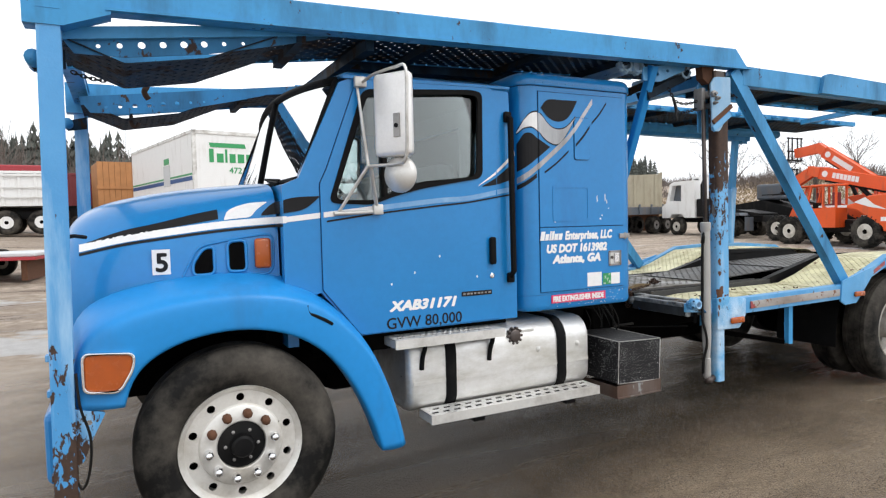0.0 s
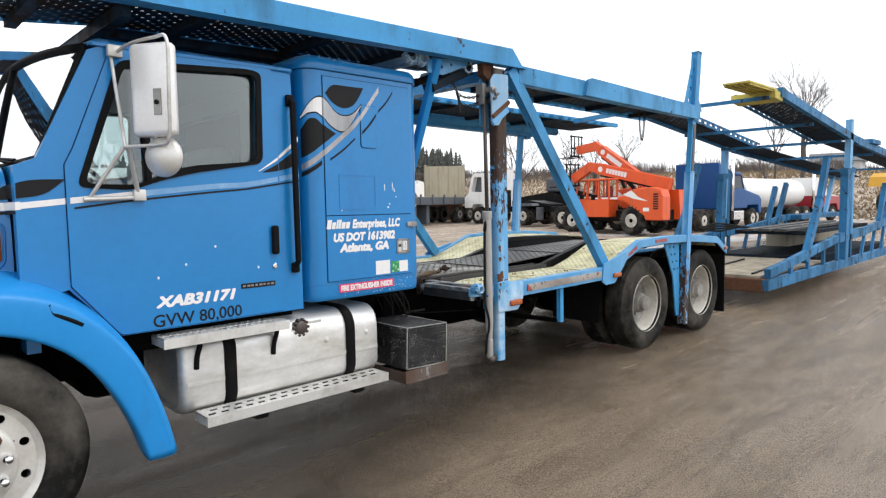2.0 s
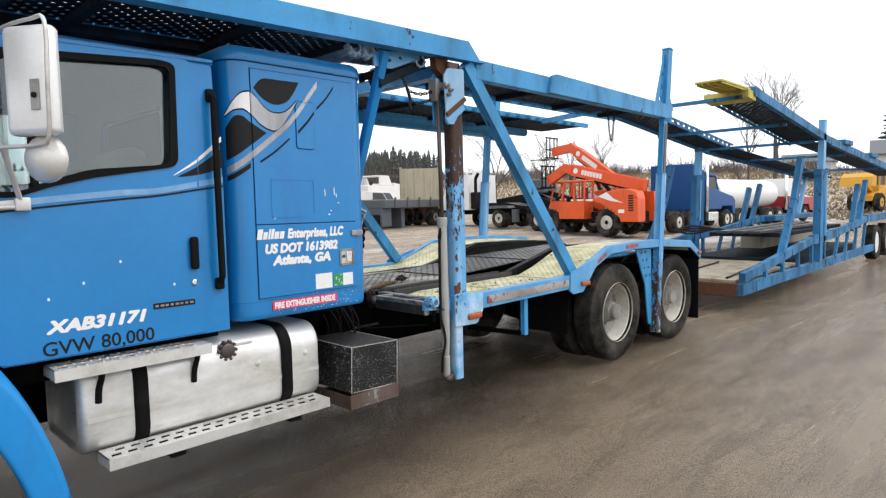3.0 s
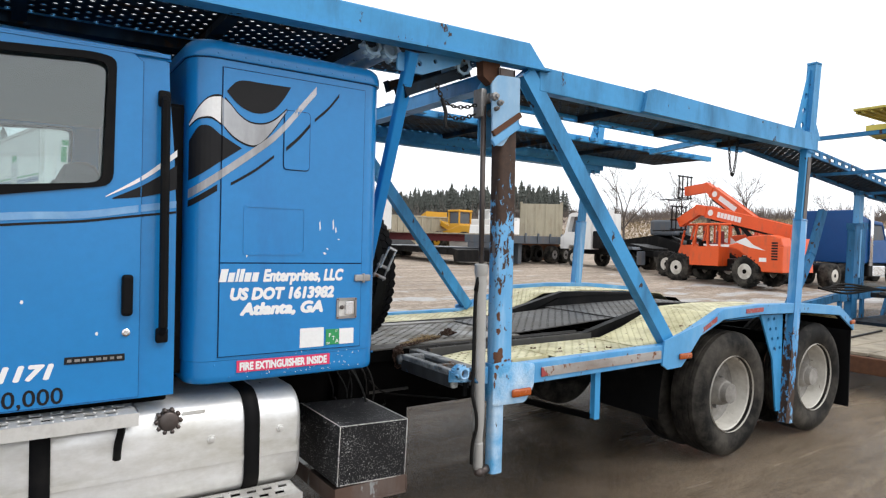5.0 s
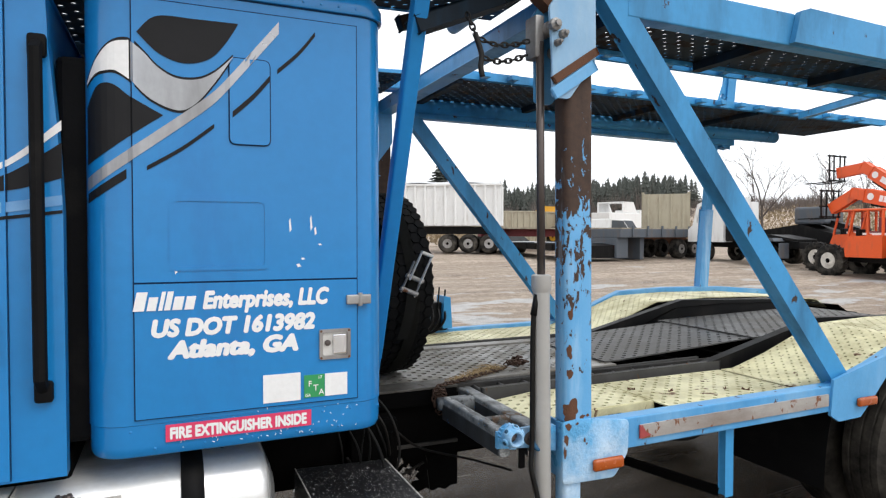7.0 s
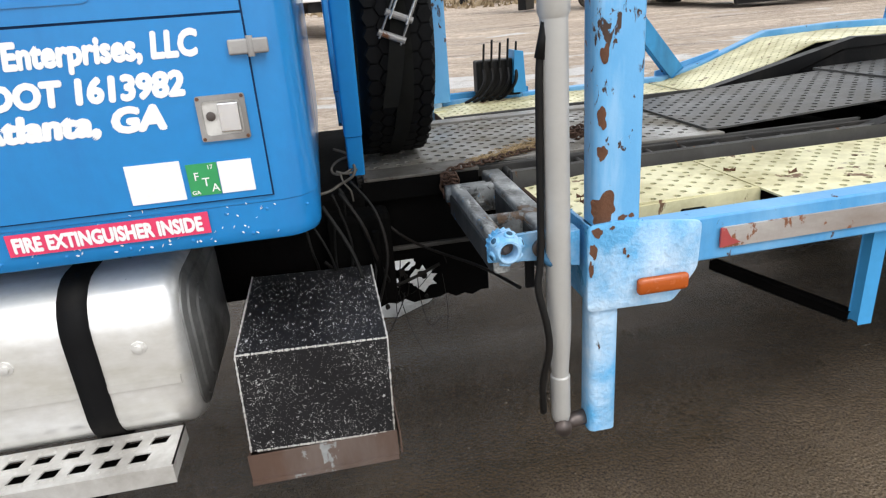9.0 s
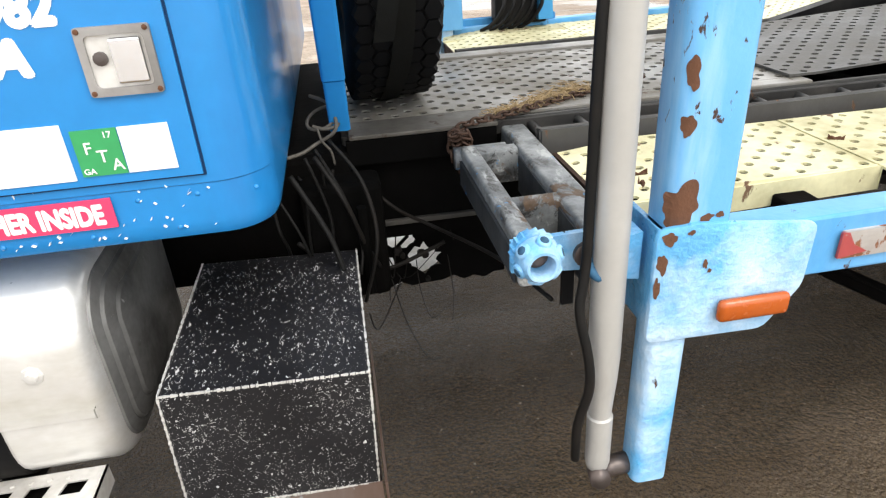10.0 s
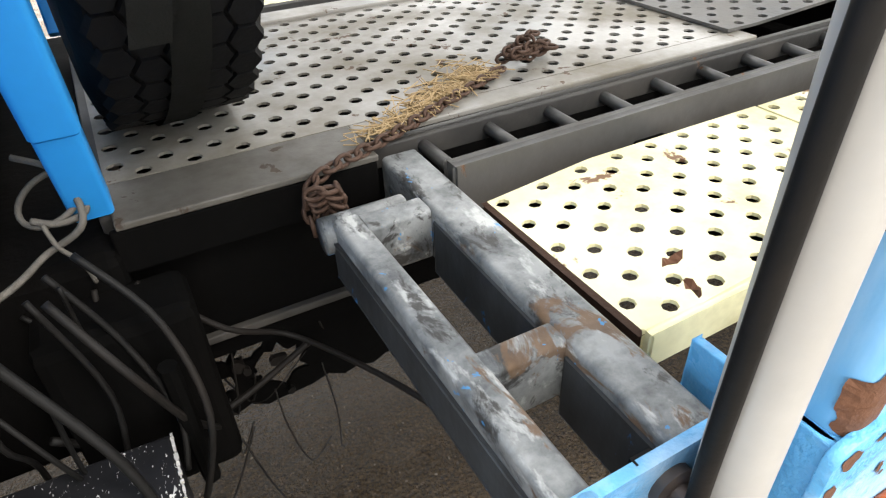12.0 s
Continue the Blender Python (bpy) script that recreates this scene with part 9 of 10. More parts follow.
def telehandler(x, y, heading, lift, reach):
    v = far_thing("telehandler", x, y, heading, "bright orange telehandler with white markings and open cab", "telehandler")
    for wx in (1.65, -1.65):
        for wy in (1.15, -1.15):
            far_wheel(v, wx, wy, 0.60, 0.40, "rim_white", True)
    bm = B()
    box(bm, -2.9, 2.2, -0.5, 0.5, 0.55, 1.05, 0.06)
    for wx in (1.65, -1.65):
        tube(bm, [(wx, -0.9, 0.64), (wx, 0.9, 0.64)], 0.12, 10)
    part("chassis", bm, "black", v)
    bm = B()
    plate(bm, [(-3.2, 0.62), (-2.35, 0.62), (-2.3, 0.8), (-1.3, 1.42), (-0.9, 1.5), (-0.9, 1.62), (-1.4, 1.72), (-1.75, 1.95), (-2.6, 2.02), (-3.1, 1.9), (-3.2, 1.6)], [], 0.42, 1.12)
    bmesh.ops.bevel(bm, geom=bm.edges[:], offset=0.04, segments=2, affect="EDGES", profile=0.5)
    part("rear_body", bm, "orange", v, "orange rear counterweight and engine cover")
    bm = B()
    plate(bm, [(-3.2, 0.62), (-2.35, 0.62), (-1.3, 1.42), (-0.9, 1.62), (-1.7, 1.9), (-3.1, 1.9)], [], -1.12, -0.5)
    part("rear_body", bm, "orange", v)
    bm = B()
    plate(bm, [(-2.5, 1.42), (-1.85, 1.52), (-1.2, 1.72), (-1.65, 1.9), (-2.0, 1.62)], [], 1.12, 1.125)
    box(bm, -2.55, -2.25, 1.12, 1.125, 1.0, 1.15)
    plate(bm, [(-0.9, 1.52), (0.35, 1.55), (0.35, 1.62), (-0.9, 1.62)], [], 1.02, 1.025)
    part("marking", bm, "decal_white", v, "white swoosh marking")
    bm = B()
    for k in range(7):
        box(bm, -3.0, -2.75, 1.12, 1.13, 1.08 + k * 0.1, 1.14 + k * 0.1)
    part("grille", bm, "decal_black", v)
    # cab
    bm = B()
    plate(bm, [(-0.45, 0.75), (0.95, 0.75), (1.0, 1.15), (0.85, 1.5), (-0.45, 1.55)], [], 0.35, 1.12)
    cabp = part("cab", bm, "orange", v, "orange open cab")
    for (xa, za, xb, zb) in ((0.85, 1.5, 0.62, 2.4), (0.1, 1.52, 0.1, 2.4), (-0.45, 1.5, -0.45, 2.4), (-0.05, 1.5, 0.05, 1.55)):
        for yy in (0.40, 1.08):
            bm = B()
            beam(bm, (xa, yy, za), (xb, yy, zb), 0.07, 0.08, 0.006)
            part("cab_pillar", bm, "orange", cabp)
    bm = B()
    box(bm, -0.52, 0.66, 0.34, 1.13, 2.38, 2.47, 0.04)
    part("cab_roof", bm, "orange", cabp)
    bm = B()
    box(bm, -0.25, 0.15, 0.5, 0.95, 1.55, 1.68, 0.03)
    box(bm, -0.3, -0.18, 0.5, 0.95, 1.6, 2.15, 0.03)
    part("seat", bm, "maroon", cabp)
    part("console", box(B(), 0.55, 0.7, 0.55, 0.9, 1.5, 1.75, 0.02), "black", cabp)
    for (xa, xb) in ((-0.9, -0.5), (-1.3, -0.95)):
        bm = B()
        plate(bm, [(xa, 1.75), (xb, 1.75), (xb, 2.4), (xa, 2.4)], [[(xa + 0.06, 1.82), (xb - 0.06, 1.82), (xb - 0.06, 2.33), (xa + 0.06, 2.33)]], -0.9, -0.8)
        part("guard_frame", bm, "orange", v)
    # boom
    p = Vector((-2.65, 0.0, 2.2))
    d = Vector((math.cos(radians(lift)), 0, math.sin(radians(lift))))
    u = Vector((-d.z, 0, d.x))
    tip = p + d * reach
    bm = B()
    beam(bm, p - d * 0.3, p + d * (reach * 0.86), 0.40, 0.43, 0.03, side=(0, 1, 0))
    bo = part("boom", bm, "orange", v, "long orange telescopic boom")
    bm = B()
    beam(bm, p + d * (reach * 0.84), tip, 0.34, 0.35, 0.02, side=(0, 1, 0))
    n = tip + d * 0.35 - u * 0.05
    beam(bm, tip - d * 0.15 + u * 0.02, tip + d * 0.75 - u * 0.75, 0.26, 0.36, 0.03, side=(0, 1, 0))
    part("boom_nose", bm, "orange", v)
    bm = B()
    beam(bm, p + d * 0.2 - u * 0.29, p + d * (reach * 0.8) - u * 0.29, 0.2, 0.06, 0.01, side=(0, 1, 0))
    tube(bm, [p + Vector((0.9, 0.1, -0.75)), p + d * 2.0 - u * 0.2], 0.09, 10)
    part("boom_ram", bm, "black", v)
    for k, f in enumerate((0.46, 0.50, 0.54, 0.58, 0.62, 0.66, 0.70)):
        bm = B()
        c = p + d * (reach * f)
        beam(bm, c - u * 0.11 + Vector((0, 0.214, 0)), c + u * 0.11 + Vector((0, 0.214, 0)), 0.14, 0.006, 0, side=d)
        part("name_bar", bm, "decal_white", bo)
    bm = B()
    c = p + d * (reach * 0.80)
    lathe(bm, [(0.13, 0.0), (0.13, 0.008)], (c.x, 0.21, c.z), n=14)
    part("round_mark", bm, "decal_white", bo)
    # carriage and forks
    q = tip + d * 0.75 - u * 0.75
    bm = B()
    for zz in (-0.3, 0.1, 0.7):
        beam(bm, (q.x + 0.1, -0.6, q.z + zz), (q.x + 0.1, 0.6, q.z + zz), 0.05, 0.06, 0.004)
    carriage = part("fork_carriage", bm, "black", v, "black fork carriage")
    for yy in (-0.5, -0.2, 0.2, 0.5):
        part("carriage_bar", beam(B(), (q.x + 0.1, yy, q.z - 0.35), (q.x + 0.1, yy, q.z + 0.75), 0.05, 0.05, 0.004), "black", carriage)
    for yy in (-0.35, 0.35):
        part("fork", beam(B(), (q.x + 0.12, yy, q.z - 0.35), (q.x + 1.25, yy, q.z - 0.37), 0.10, 0.04, 0.004), "black", carriage)
    return v


for x, y, heading, lift, reach in ((25.2, 14.9, 88, 12.5, 4.2), (27.0, 16.7, 91, 34, 3.6)):
    machine = telehandler(x, y, heading, lift, reach)
    machine.matrix_world = machine.matrix_world @ Matrix.Diagonal((0.91, 0.92, 0.97, 1))


def day_cab(name, x, y, heading, paint, label, sleeper=False):
    """A bonneted or short truck with a bare frame."""
    v = far_thing(name, x, y, heading, label, "truck")
    for wx in (1.6, -2.2) + ((-3.5,) if sleeper else ()):
        for wy in (1.1, -1.1):
            far_wheel(v, wx, wy, 0.5, 0.5 if wx < 0 else 0.3)
    bm = B()
    box(bm, -4.2, 2.4, -0.45, 0.45, 0.65, 0.95, 0.03)
    box(bm, -0.9, 0.4, 0.5, 1.1, 0.45, 0.95, 0.05)
    box(bm, -0.9, 0.4, -1.1, -0.5, 0.45, 0.95, 0.05)
    part("chassis", bm, "black", v)
    return v


def yard_tractor():
    v = far_thing("yard_tractor", 27.1, 22.2, 88, "white cab-over yard tractor with black fifth wheel", "truck")
    for wx in (1.7, -1.6):
        for wy in (1.15, -1.15):
            far_wheel(v, wx, wy, 0.5, 0.55 if wx < 0 else 0.3)
    bm = B()
    box(bm, -2.9, 2.2, -0.45, 0.45, 0.7, 1.0, 0.03)
    plate(bm, [(-2.9, 1.05), (-0.4, 1.05), (-0.4, 1.3), (-1.6, 1.3), (-2.9, 1.1)], [], -0.6, 0.6)
    part("chassis", bm, "black", v)
    bm = B()
    plate(bm, [(2.75, 0.95), (2.75, 1.55), (2.45, 1.75), (2.15, 2.75), (1.9, 2.85), (0.55, 2.85), (0.5, 0.95), (1.2, 0.95), (1.35, 1.15), (2.05, 1.15), (2.2, 0.95)], [[(2.2, 1.85), (2.0, 2.65), (1.4, 2.65), (1.4, 1.8)]], 0.55, 1.1)
    plate(bm, [(2.75, 0.95), (2.75, 1.55), (2.45, 1.75), (2.15, 2.75), (1.9, 2.85), (0.55, 2.85), (0.5, 0.95), (1.2, 0.95), (1.35, 1.15), (2.05, 1.15), (2.2, 0.95)], [], -1.1, 0.2)
    c = part("cab", bm, "white", v, "white cab with sloped nose")
    bm = B()
    plate(bm, [(2.22, 1.83), (2.0, 2.68), (1.38, 2.68), (1.38, 1.78)], [], 0.80, 0.82)
    part("window_pane", bm, "grey_steel", c, "dark reflecting side window")
    bm = B()
    box(bm, 0.0, 0.5, 0.2, 1.0, 1.0, 1.9, 0.05)
    tube(bm, [(0.2, 0.9, 1.5), (0.2, 0.9, 2.6), (0.0, 0.9, 2.9)], 0.09, 10)
    part("exhaust", bm, "black", v)
    bm = B()
    plate(bm, [(0.55, 1.9), (1.05, 1.9), (1.05, 3.05), (0.55, 3.05)], [[(0.62, 2.0), (0.98, 2.0), (0.98, 2.95), (0.62, 2.95)]], -0.6, 0.7)
    part("rear_cab", bm, "white", v)
    bm = B()
    plate(bm, [(-2.3, 1.02), (-0.9, 1.02), (-1.0, 1.15), (-2.2, 1.15)], [], 0.55, 1.18)
    box(bm, -2.55, -2.5, 0.6, 1.15, 0.3, 0.95, 0.01)
    part("mud_guard", bm, "grey_steel", v)
    return v


yard_tractor()


def navy_truck():
    v = day_cab("semi_truck", 32.2, 13.2, -3, "navy", "dark blue bonneted semi truck with chrome wheel", True)
    bm = B()
    plate(bm, [(2.6, 0.75), (2.6, 1.45), (2.3, 1.65), (0.6, 1.95), (0.25, 2.75), (-0.9, 2.85), (-2.2, 3.2), (-2.2, 1.0), (0.9, 1.0), (1.0, 1.15), (2.2, 1.15), (2.3, 0.75)], [[(0.5, 2.0), (0.2, 2.6), (-0.7, 2.65), (-0.7, 1.95)]], -1.08, 1.08)
    bmesh.ops.bevel(bm, geom=[e for e in bm.edges if e.is_manifold and e.calc_face_angle(0) > 0.9], offset=0.05, segments=2, affect="EDGES", profile=0.5)
    c = part("cab", bm, "navy", v)
    bm = B()
    box(bm, -0.68, 0.45, -1.04, 1.04, 1.98, 2.6)
    part("window_pane", bm, "grey_steel", c)
    for yy in (-1.15, 1.15):
        part("exhaust_stack", tube(B(), [(-0.9, yy, 0.9), (-0.9, yy, 3.4)], 0.08, 10), "chrome", v, smooth=0.6)
    part("fuel_tank", box(B(), -0.6, 0.5, -1.12, -0.6, 0.45, 0.9, 0.05), "chrome", v)


navy_truck()


def red_truck():
    v = day_cab("tank_truck", 44.0, 12.7, -6, "red", "red and white bonneted truck with a white tank", True)
    bm = B()
    plate(bm, [(2.9, 0.7), (2.9, 1.35), (2.7, 1.5), (0.8, 1.6), (-1.0, 1.6), (-1.0, 0.9), (1.0, 0.9), (1.15, 1.1), (2.1, 1.1), (2.3, 0.7)], [], -1.1, 1.1)
    part("lower_body", bm, "red_paint", v, "red lower bodywork")
    bm = B()
    plate(bm, [(2.85, 1.52), (0.85, 1.78), (0.55, 2.55), (0.3, 2.7), (-0.8, 2.7), (-1.0, 1.6), (0.8, 1.6)], [], -0.98, 0.98)
    c = part("cab", bm, "white", v, "white upper cab and hood top")
    bm = B()
    plate(bm, [(0.62, 1.85), (0.42, 2.45), (-0.2, 2.45), (-0.2, 1.85)], [], -0.99, 0.99)
    part("window_pane", bm, "grey_steel", c)
    bm = B()
    lathe(bm, [(0.2, -9.0), (0.75, -8.8), (0.82, -8.0), (0.82, -2.4), (0.75, -1.7), (0.2, -1.5)], (0, 0, 1.8), axis="x", n=28)
    part("tank", bm, "white", v, "white cylindrical tank", smooth=0.6)
    part("exhaust_stack", tube(B(), [(-1.15, -1.0, 0.8), (-1.15, -1.0, 3.0)], 0.09, 10), "chrome", v, smooth=0.6)
    part("bumper", box(B(), 2.9, 3.05, -1.1, 1.1, 0.5, 0.9, 0.04), "chrome", v)
    for wx in (-7.2, -8.4):
        for wy in (1.1, -1.1):
            far_wheel(v, wx, wy, 0.5, 0.5)


red_truck()


def loader(x, y, heading, label, size=1.0):
    v = far_thing("wheel_loader", x, y, heading, label, "loader")
    for wx in (1.3, -1.3):
        for wy in (1.1, -1.1):
            far_wheel(v, wx, wy, 0.7, 0.45, "yellow")
    bm = B()
    plate(bm, [(-2.6, 0.8), (2.2, 0.8), (2.0, 1.2), (0.6, 1.5), (-0.6, 1.9), (-2.6, 1.8)], [], -0.7, 0.7)
    bmesh.ops.bevel(bm, geom=bm.edges[:], offset=0.05, segments=2, affect="EDGES", profile=0.5)
    part("body", bm, "yellow", v)
    posts = []
    for xx in (-0.5, 0.55):
        for yy in (-0.6, 0.6):
            posts.append(beam(B(), (xx, yy, 2.0), (xx, yy, 2.87), 0.1, 0.1, 0.01))
    c = part("cab", box(B(), -0.5, 0.55, -0.6, 0.6, 1.5, 2.0, 0.02), "yellow", v)
    part("cab_roof", box(B(), -0.6, 0.65, -0.7, 0.7, 2.85, 3.0, 0.04), "yellow", c)
    for one in posts:
        part("cab_pillar", one, "yellow", c)
    bm = B()
    box(bm, -0.45, 0.5, -0.55, 0.55, 2.0, 2.85)
    part("window_pane", bm, "grey_steel", c)
    bm = B()
    beam(bm, (0.8, 0.0, 1.6), (2.6, 0.0, 2.4), 0.5, 0.3, 0.03)
    plate(bm, [(2.5, 1.9), (3.3, 1.9), (3.1, 2.6), (2.5, 2.9)], [], -1.1, 1.1)
    part("bucket", bm, "yellow", v)
    return v


loader(59.0, 10.2, 170, "yellow wheel loader parked on the bank")
loader(28.9, 38.2, 100, "yellow loader with glazed cab behind the flatbeds")


def ribbed_tub(parent, material, x0, x1, y0, y1, z0, z1, n, label="", depth=0.06, wall=0.08):
    """An open steel tub; each upright rib is a piece of its own."""
    bm = B()
    for (a, b, c, d) in ((x0, x1, y0, y0 + wall), (x0, x1, y1 - wall, y1), (x0, x0 + wall, y0 + wall, y1 - wall), (x1 - wall, x1, y0 + wall, y1 - wall)):
        box(bm, a, b, c, d, z0, z1)
    box(bm, x0 + wall, x1 - wall, y0 + wall, y1 - wall, z0, z0 + 0.08)
    tub = part("tub", bm, material, parent, label)
    spots = [(x0 + (x1 - x0) * (k + 0.5) / n, yy, 0) for k in range(n) for yy in (y0 - depth / 2, y1 + depth / 2)]
    m = max(2, int((y1 - y0) / 0.5))
    spots += [(xx, y0 + (y1 - y0) * (k + 0.5) / m, 1) for k in range(m) for xx in (x0 - depth / 2, x1 + depth / 2)]
    first = {}
    for x, y, way in spots:
        if way not in first:
            w, d = (0.05, depth / 2) if not way else (depth / 2, 0.05)
            ob = part("rib", box(B(), -w, w, -d, d, z0, z1, 0.008, 1), material, tub)
            first[way] = ob.data
        else:
            ob = new("rib", first[way])
            ob.parent = tub
        ob.location = (x, y, 0)
    for ya, yb in ((y0 - depth, y0 + wall), (y1 - wall, y1 + depth)):
        part("top_rail", box(B(), x0 - depth, x1 + depth, ya, yb, z1, z1 + 0.1, 0.01), material, tub)
    return tub


def dump_trailer():
    v = far_thing("dump_trailer", 15.4, 33.4, 150, "white ribbed end-dump trailer with a pale tarp", "trailer")
    ribbed_tub(v, "white", -4.2, 3.2, -1.2, 1.2, 1.45, 3.55, 14, "white ribbed aluminium tub", 0.12)
    bm = B()
    rows = [[(x, y, 3.65 + 0.22 * math.cos(y * 1.2) + 0.05 * math.sin(x * 2.3 + y)) for y in (-1.25, -0.8, -0.3, 0.3, 0.8, 1.25)] for x in [-4.2 + 0.4 * k for k in range(19)]]
    loft(bm, rows)
    part("tarp", bm, "siding", v, smooth=1)
    bm = B()
    box(bm, -4.2, 3.2, -0.5, 0.5, 1.0, 1.4, 0.03)
    box(bm, 1.6, 2.0, -1.0, 1.0, 0.1, 1.3, 0.03)
    part("chassis", bm, "black", v)
    for wx in (-3.6, -2.5, -1.4):
        for wy in (1.15, -1.15):
            far_wheel(v, wx, wy, 0.5, 0.5, "steel")


dump_trailer()


def tanker():
    v = far_thing("tank_trailer", 15.8, 47.5, 160, "white tank trailer with a dark red lower band", "trailer")
    bm = B()
    lathe(bm, [(0.3, -5.5), (1.0, -5.35), (1.1, -5.0), (1.1, 5.0), (1.0, 5.35), (0.3, 5.5)], (0, 0, 2.3), axis="x", n=28)
    part("tank", bm, "white", v, smooth=0.6)
    bm = B()
    box(bm, -5.2, 5.2, -1.13, 1.13, 1.35, 1.75, 0.05)
    part("skirt", bm, "maroon", v, "dark red skirt")
    bm = B()
    box(bm, -5.0, 5.0, -0.5, 0.5, 0.9, 1.3, 0.02)
    box(bm, 2.0, 2.3, -0.9, 0.9, 0.1, 1.2)
    part("chassis", bm, "black", v)
    for wx in (-4.4, -3.2):
        for wy in (1.15, -1.15):
            far_wheel(v, wx, wy, 0.5, 0.5, "steel")


tanker()


def lowboy():
    """Drop-deck trailer: a low deck between wheels and a raised neck."""
    v = far_thing("lowboy_trailer", 19.9, 28.9, -88, "slate-grey lowboy trailer with a pale dusty deck", "trailer")
    bm = B()
    plate(bm, [(-4.6, 0.75), (-3.2, 0.75), (-2.6, 0.45), (4.1, 0.36), (4.2, 0.05), (4.4, 0.05), (4.4, 0.62), (4.1, 0.66), (-2.5, 0.70), (-3.2, 1.0), (-4.6, 1.0)], [], -1.2, 1.2)
    part("deck", bm, "black", v)
    for wx in (-4.3, -3.3):
        for wy in (1.2, -1.2):
            far_wheel(v, wx, wy, 0.42, 0.5, "black")
    for k in range(10):
        bm = B()
        box(bm, -2.5 + 0.64 * k, -1.90 + 0.64 * k, -1.12, 1.12, 0.705, 0.735, 0.004)
        part("deck_plank", bm, "siding" if k in (1, 2, 6) else "grey_steel", v)
    for k in range(9):
        for yy in (-1.235, 1.205):
            part("stake_pocket", box(B(), -2.2 + 0.72 * k, -2.08 + 0.72 * k, yy, yy + 0.03, 0.44, 0.68, 0.004, 1), "black", v)


lowboy()


def gooseneck():
    v = far_thing("flatbed_trailer", 24.4, 26.1, 12, "slate-grey flatbed trailer with stake pockets, parked", "trailer")
    bm = B()
    box(bm, -3.4, 3.6, -1.2, 1.2, 1.05, 1.45, 0.02)
    box(bm, -3.4, -2.6, -1.0, 1.0, 0.1, 1.05, 0.03)
    box(bm, -1.6, -1.3, -0.9, 0.9, 0.0, 1.05, 0.02)
    d = part("deck", bm, "grey_steel", v)
    for k in range(6):
        x = -2.6 + k * 1.1
        part("stake", box(B(), x, x + 0.12, -1.26, -1.202, 1.1, 1.6, 0.008, 1), "grey_steel", d)
    for k in range(11):
        x = -3.3 + k * 0.64
        part("deck_plank", box(B(), x, x + 0.6, -1.18, 1.18, 1.452, 1.49, 0.006, 1), "planks", d)
    for wx in (1.4, 2.5):
        for wy in (1.15, -1.15):
            far_wheel(v, wx, wy, 0.48, 0.5, "steel")


gooseneck()


def flat_rear():
    v = far_thing("flatbed_trailer", 24.8, 33.5, 168, "flatbed trailer with weathered timber deck", "trailer")
    bm = B()
    box(bm, -5.5, 5.5, -0.45, 0.45, 0.85, 1.3, 0.02)
    part("chassis", bm, "maroon", v)
    for k in range(18):
        bm = B()
        box(bm, -5.5 + 0.61 * k, -4.92 + 0.61 * k, -1.2, 1.2, 1.3, 1.38, 0.004)
        part("deck_plank", bm, "planks", v)
    for wx in (-4.4, -3.3):
        for wy in (1.15, -1.15):
            far_wheel(v, wx, wy, 0.48, 0.5, "steel")


flat_rear()
for (x, y, h, n, z0, lab) in ((28.9, 29.6, 48, 9, 1.25, "tall beige steel bin with upright ribs on blocks"), (24.2, 40.2, 165, 10, 0.25, "beige steel roll-off container"), (27.4, 41.5, 165, 7, 0.25, "beige steel roll-off container, short")):
    v = far_thing("steel_container", x, y, h, lab, "container")
    ribbed_tub(v, "beige", -2.2, 2.2, -1.2, 1.2, z0, z0 + 2.05, n)
    for xx in (-1.8, 1.6):
        part("skid", box(B(), xx, xx + 0.25, -1.1, 1.1, -0.05, z0), "rust", v)


def pickup(x, y, h):
    v = far_thing("utility_truck", x, y, h, "white utility pickup with a raised body", "truck")
    for wx in (1.6, -1.6):
        for wy in (0.95, -0.95):
            far_wheel(v, wx, wy, 0.42, 0.26)
    bm = B()
    plate(bm, [(2.6, 0.5), (2.6, 1.05), (2.4, 1.2), (1.2, 1.3), (0.6, 1.9), (-0.6, 1.95), (-0.7, 1.3), (-2.6, 1.3), (-2.6, 0.5)], [], -0.95, 0.95)
    bmesh.ops.bevel(bm, geom=[e for e in bm.edges if e.is_manifold and e.calc_face_angle(0) > 0.6], offset=0.05, segments=2, affect="EDGES", profile=0.5)
    c = part("body", bm, "white", v)
    bm = B()
    plate(bm, [(1.05, 1.32), (0.58, 1.82), (-0.5, 1.85), (-0.55, 1.32)], [], -0.96, 0.96)
    part("window_pane", bm, "grey_steel", c)
    return v


pickup(28.0, 33.9, 12)
pickup(30.5, 36.0, 8)
v = far_thing("box_body_truck", 35.4, 41.8, 20, "white truck with an upper box body", "truck")
for wx in (1.8, -1.8):
    for wy in (1.1, -1.1):
        far_wheel(v, wx, wy, 0.48, 0.4)
bm = B()
box(bm, -3.2, 1.4, -1.2, 1.2, 0.9, 2.4, 0.04)
plate(bm, [(1.4, 0.7), (2.8, 0.7), (2.8, 1.6), (2.4, 2.6), (1.4, 2.7)], [], -1.1, 1.1)
part("body", bm, "white", v)
bm = B()
plate(bm, [(-1.2, 2.45), (0.9, 2.45), (0.4, 3.2), (-1.2, 3.25)], [], -1.15, -1.05)
plate(bm, [(-1.2, 2.45), (0.9, 2.45), (0.4, 3.2), (-1.2, 3.25)], [], 1.05, 1.15)
box(bm, -1.2, 0.4, -1.15, 1.15, 3.2, 3.28)
part("upper_box", bm, "white", v)

# dark wrecker and yellow scrap beyond the tractor
v = far_thing("wrecker_truck", 30.2, 21.0, 96, "black wrecker body with yellow parts", "truck")
bm = B()
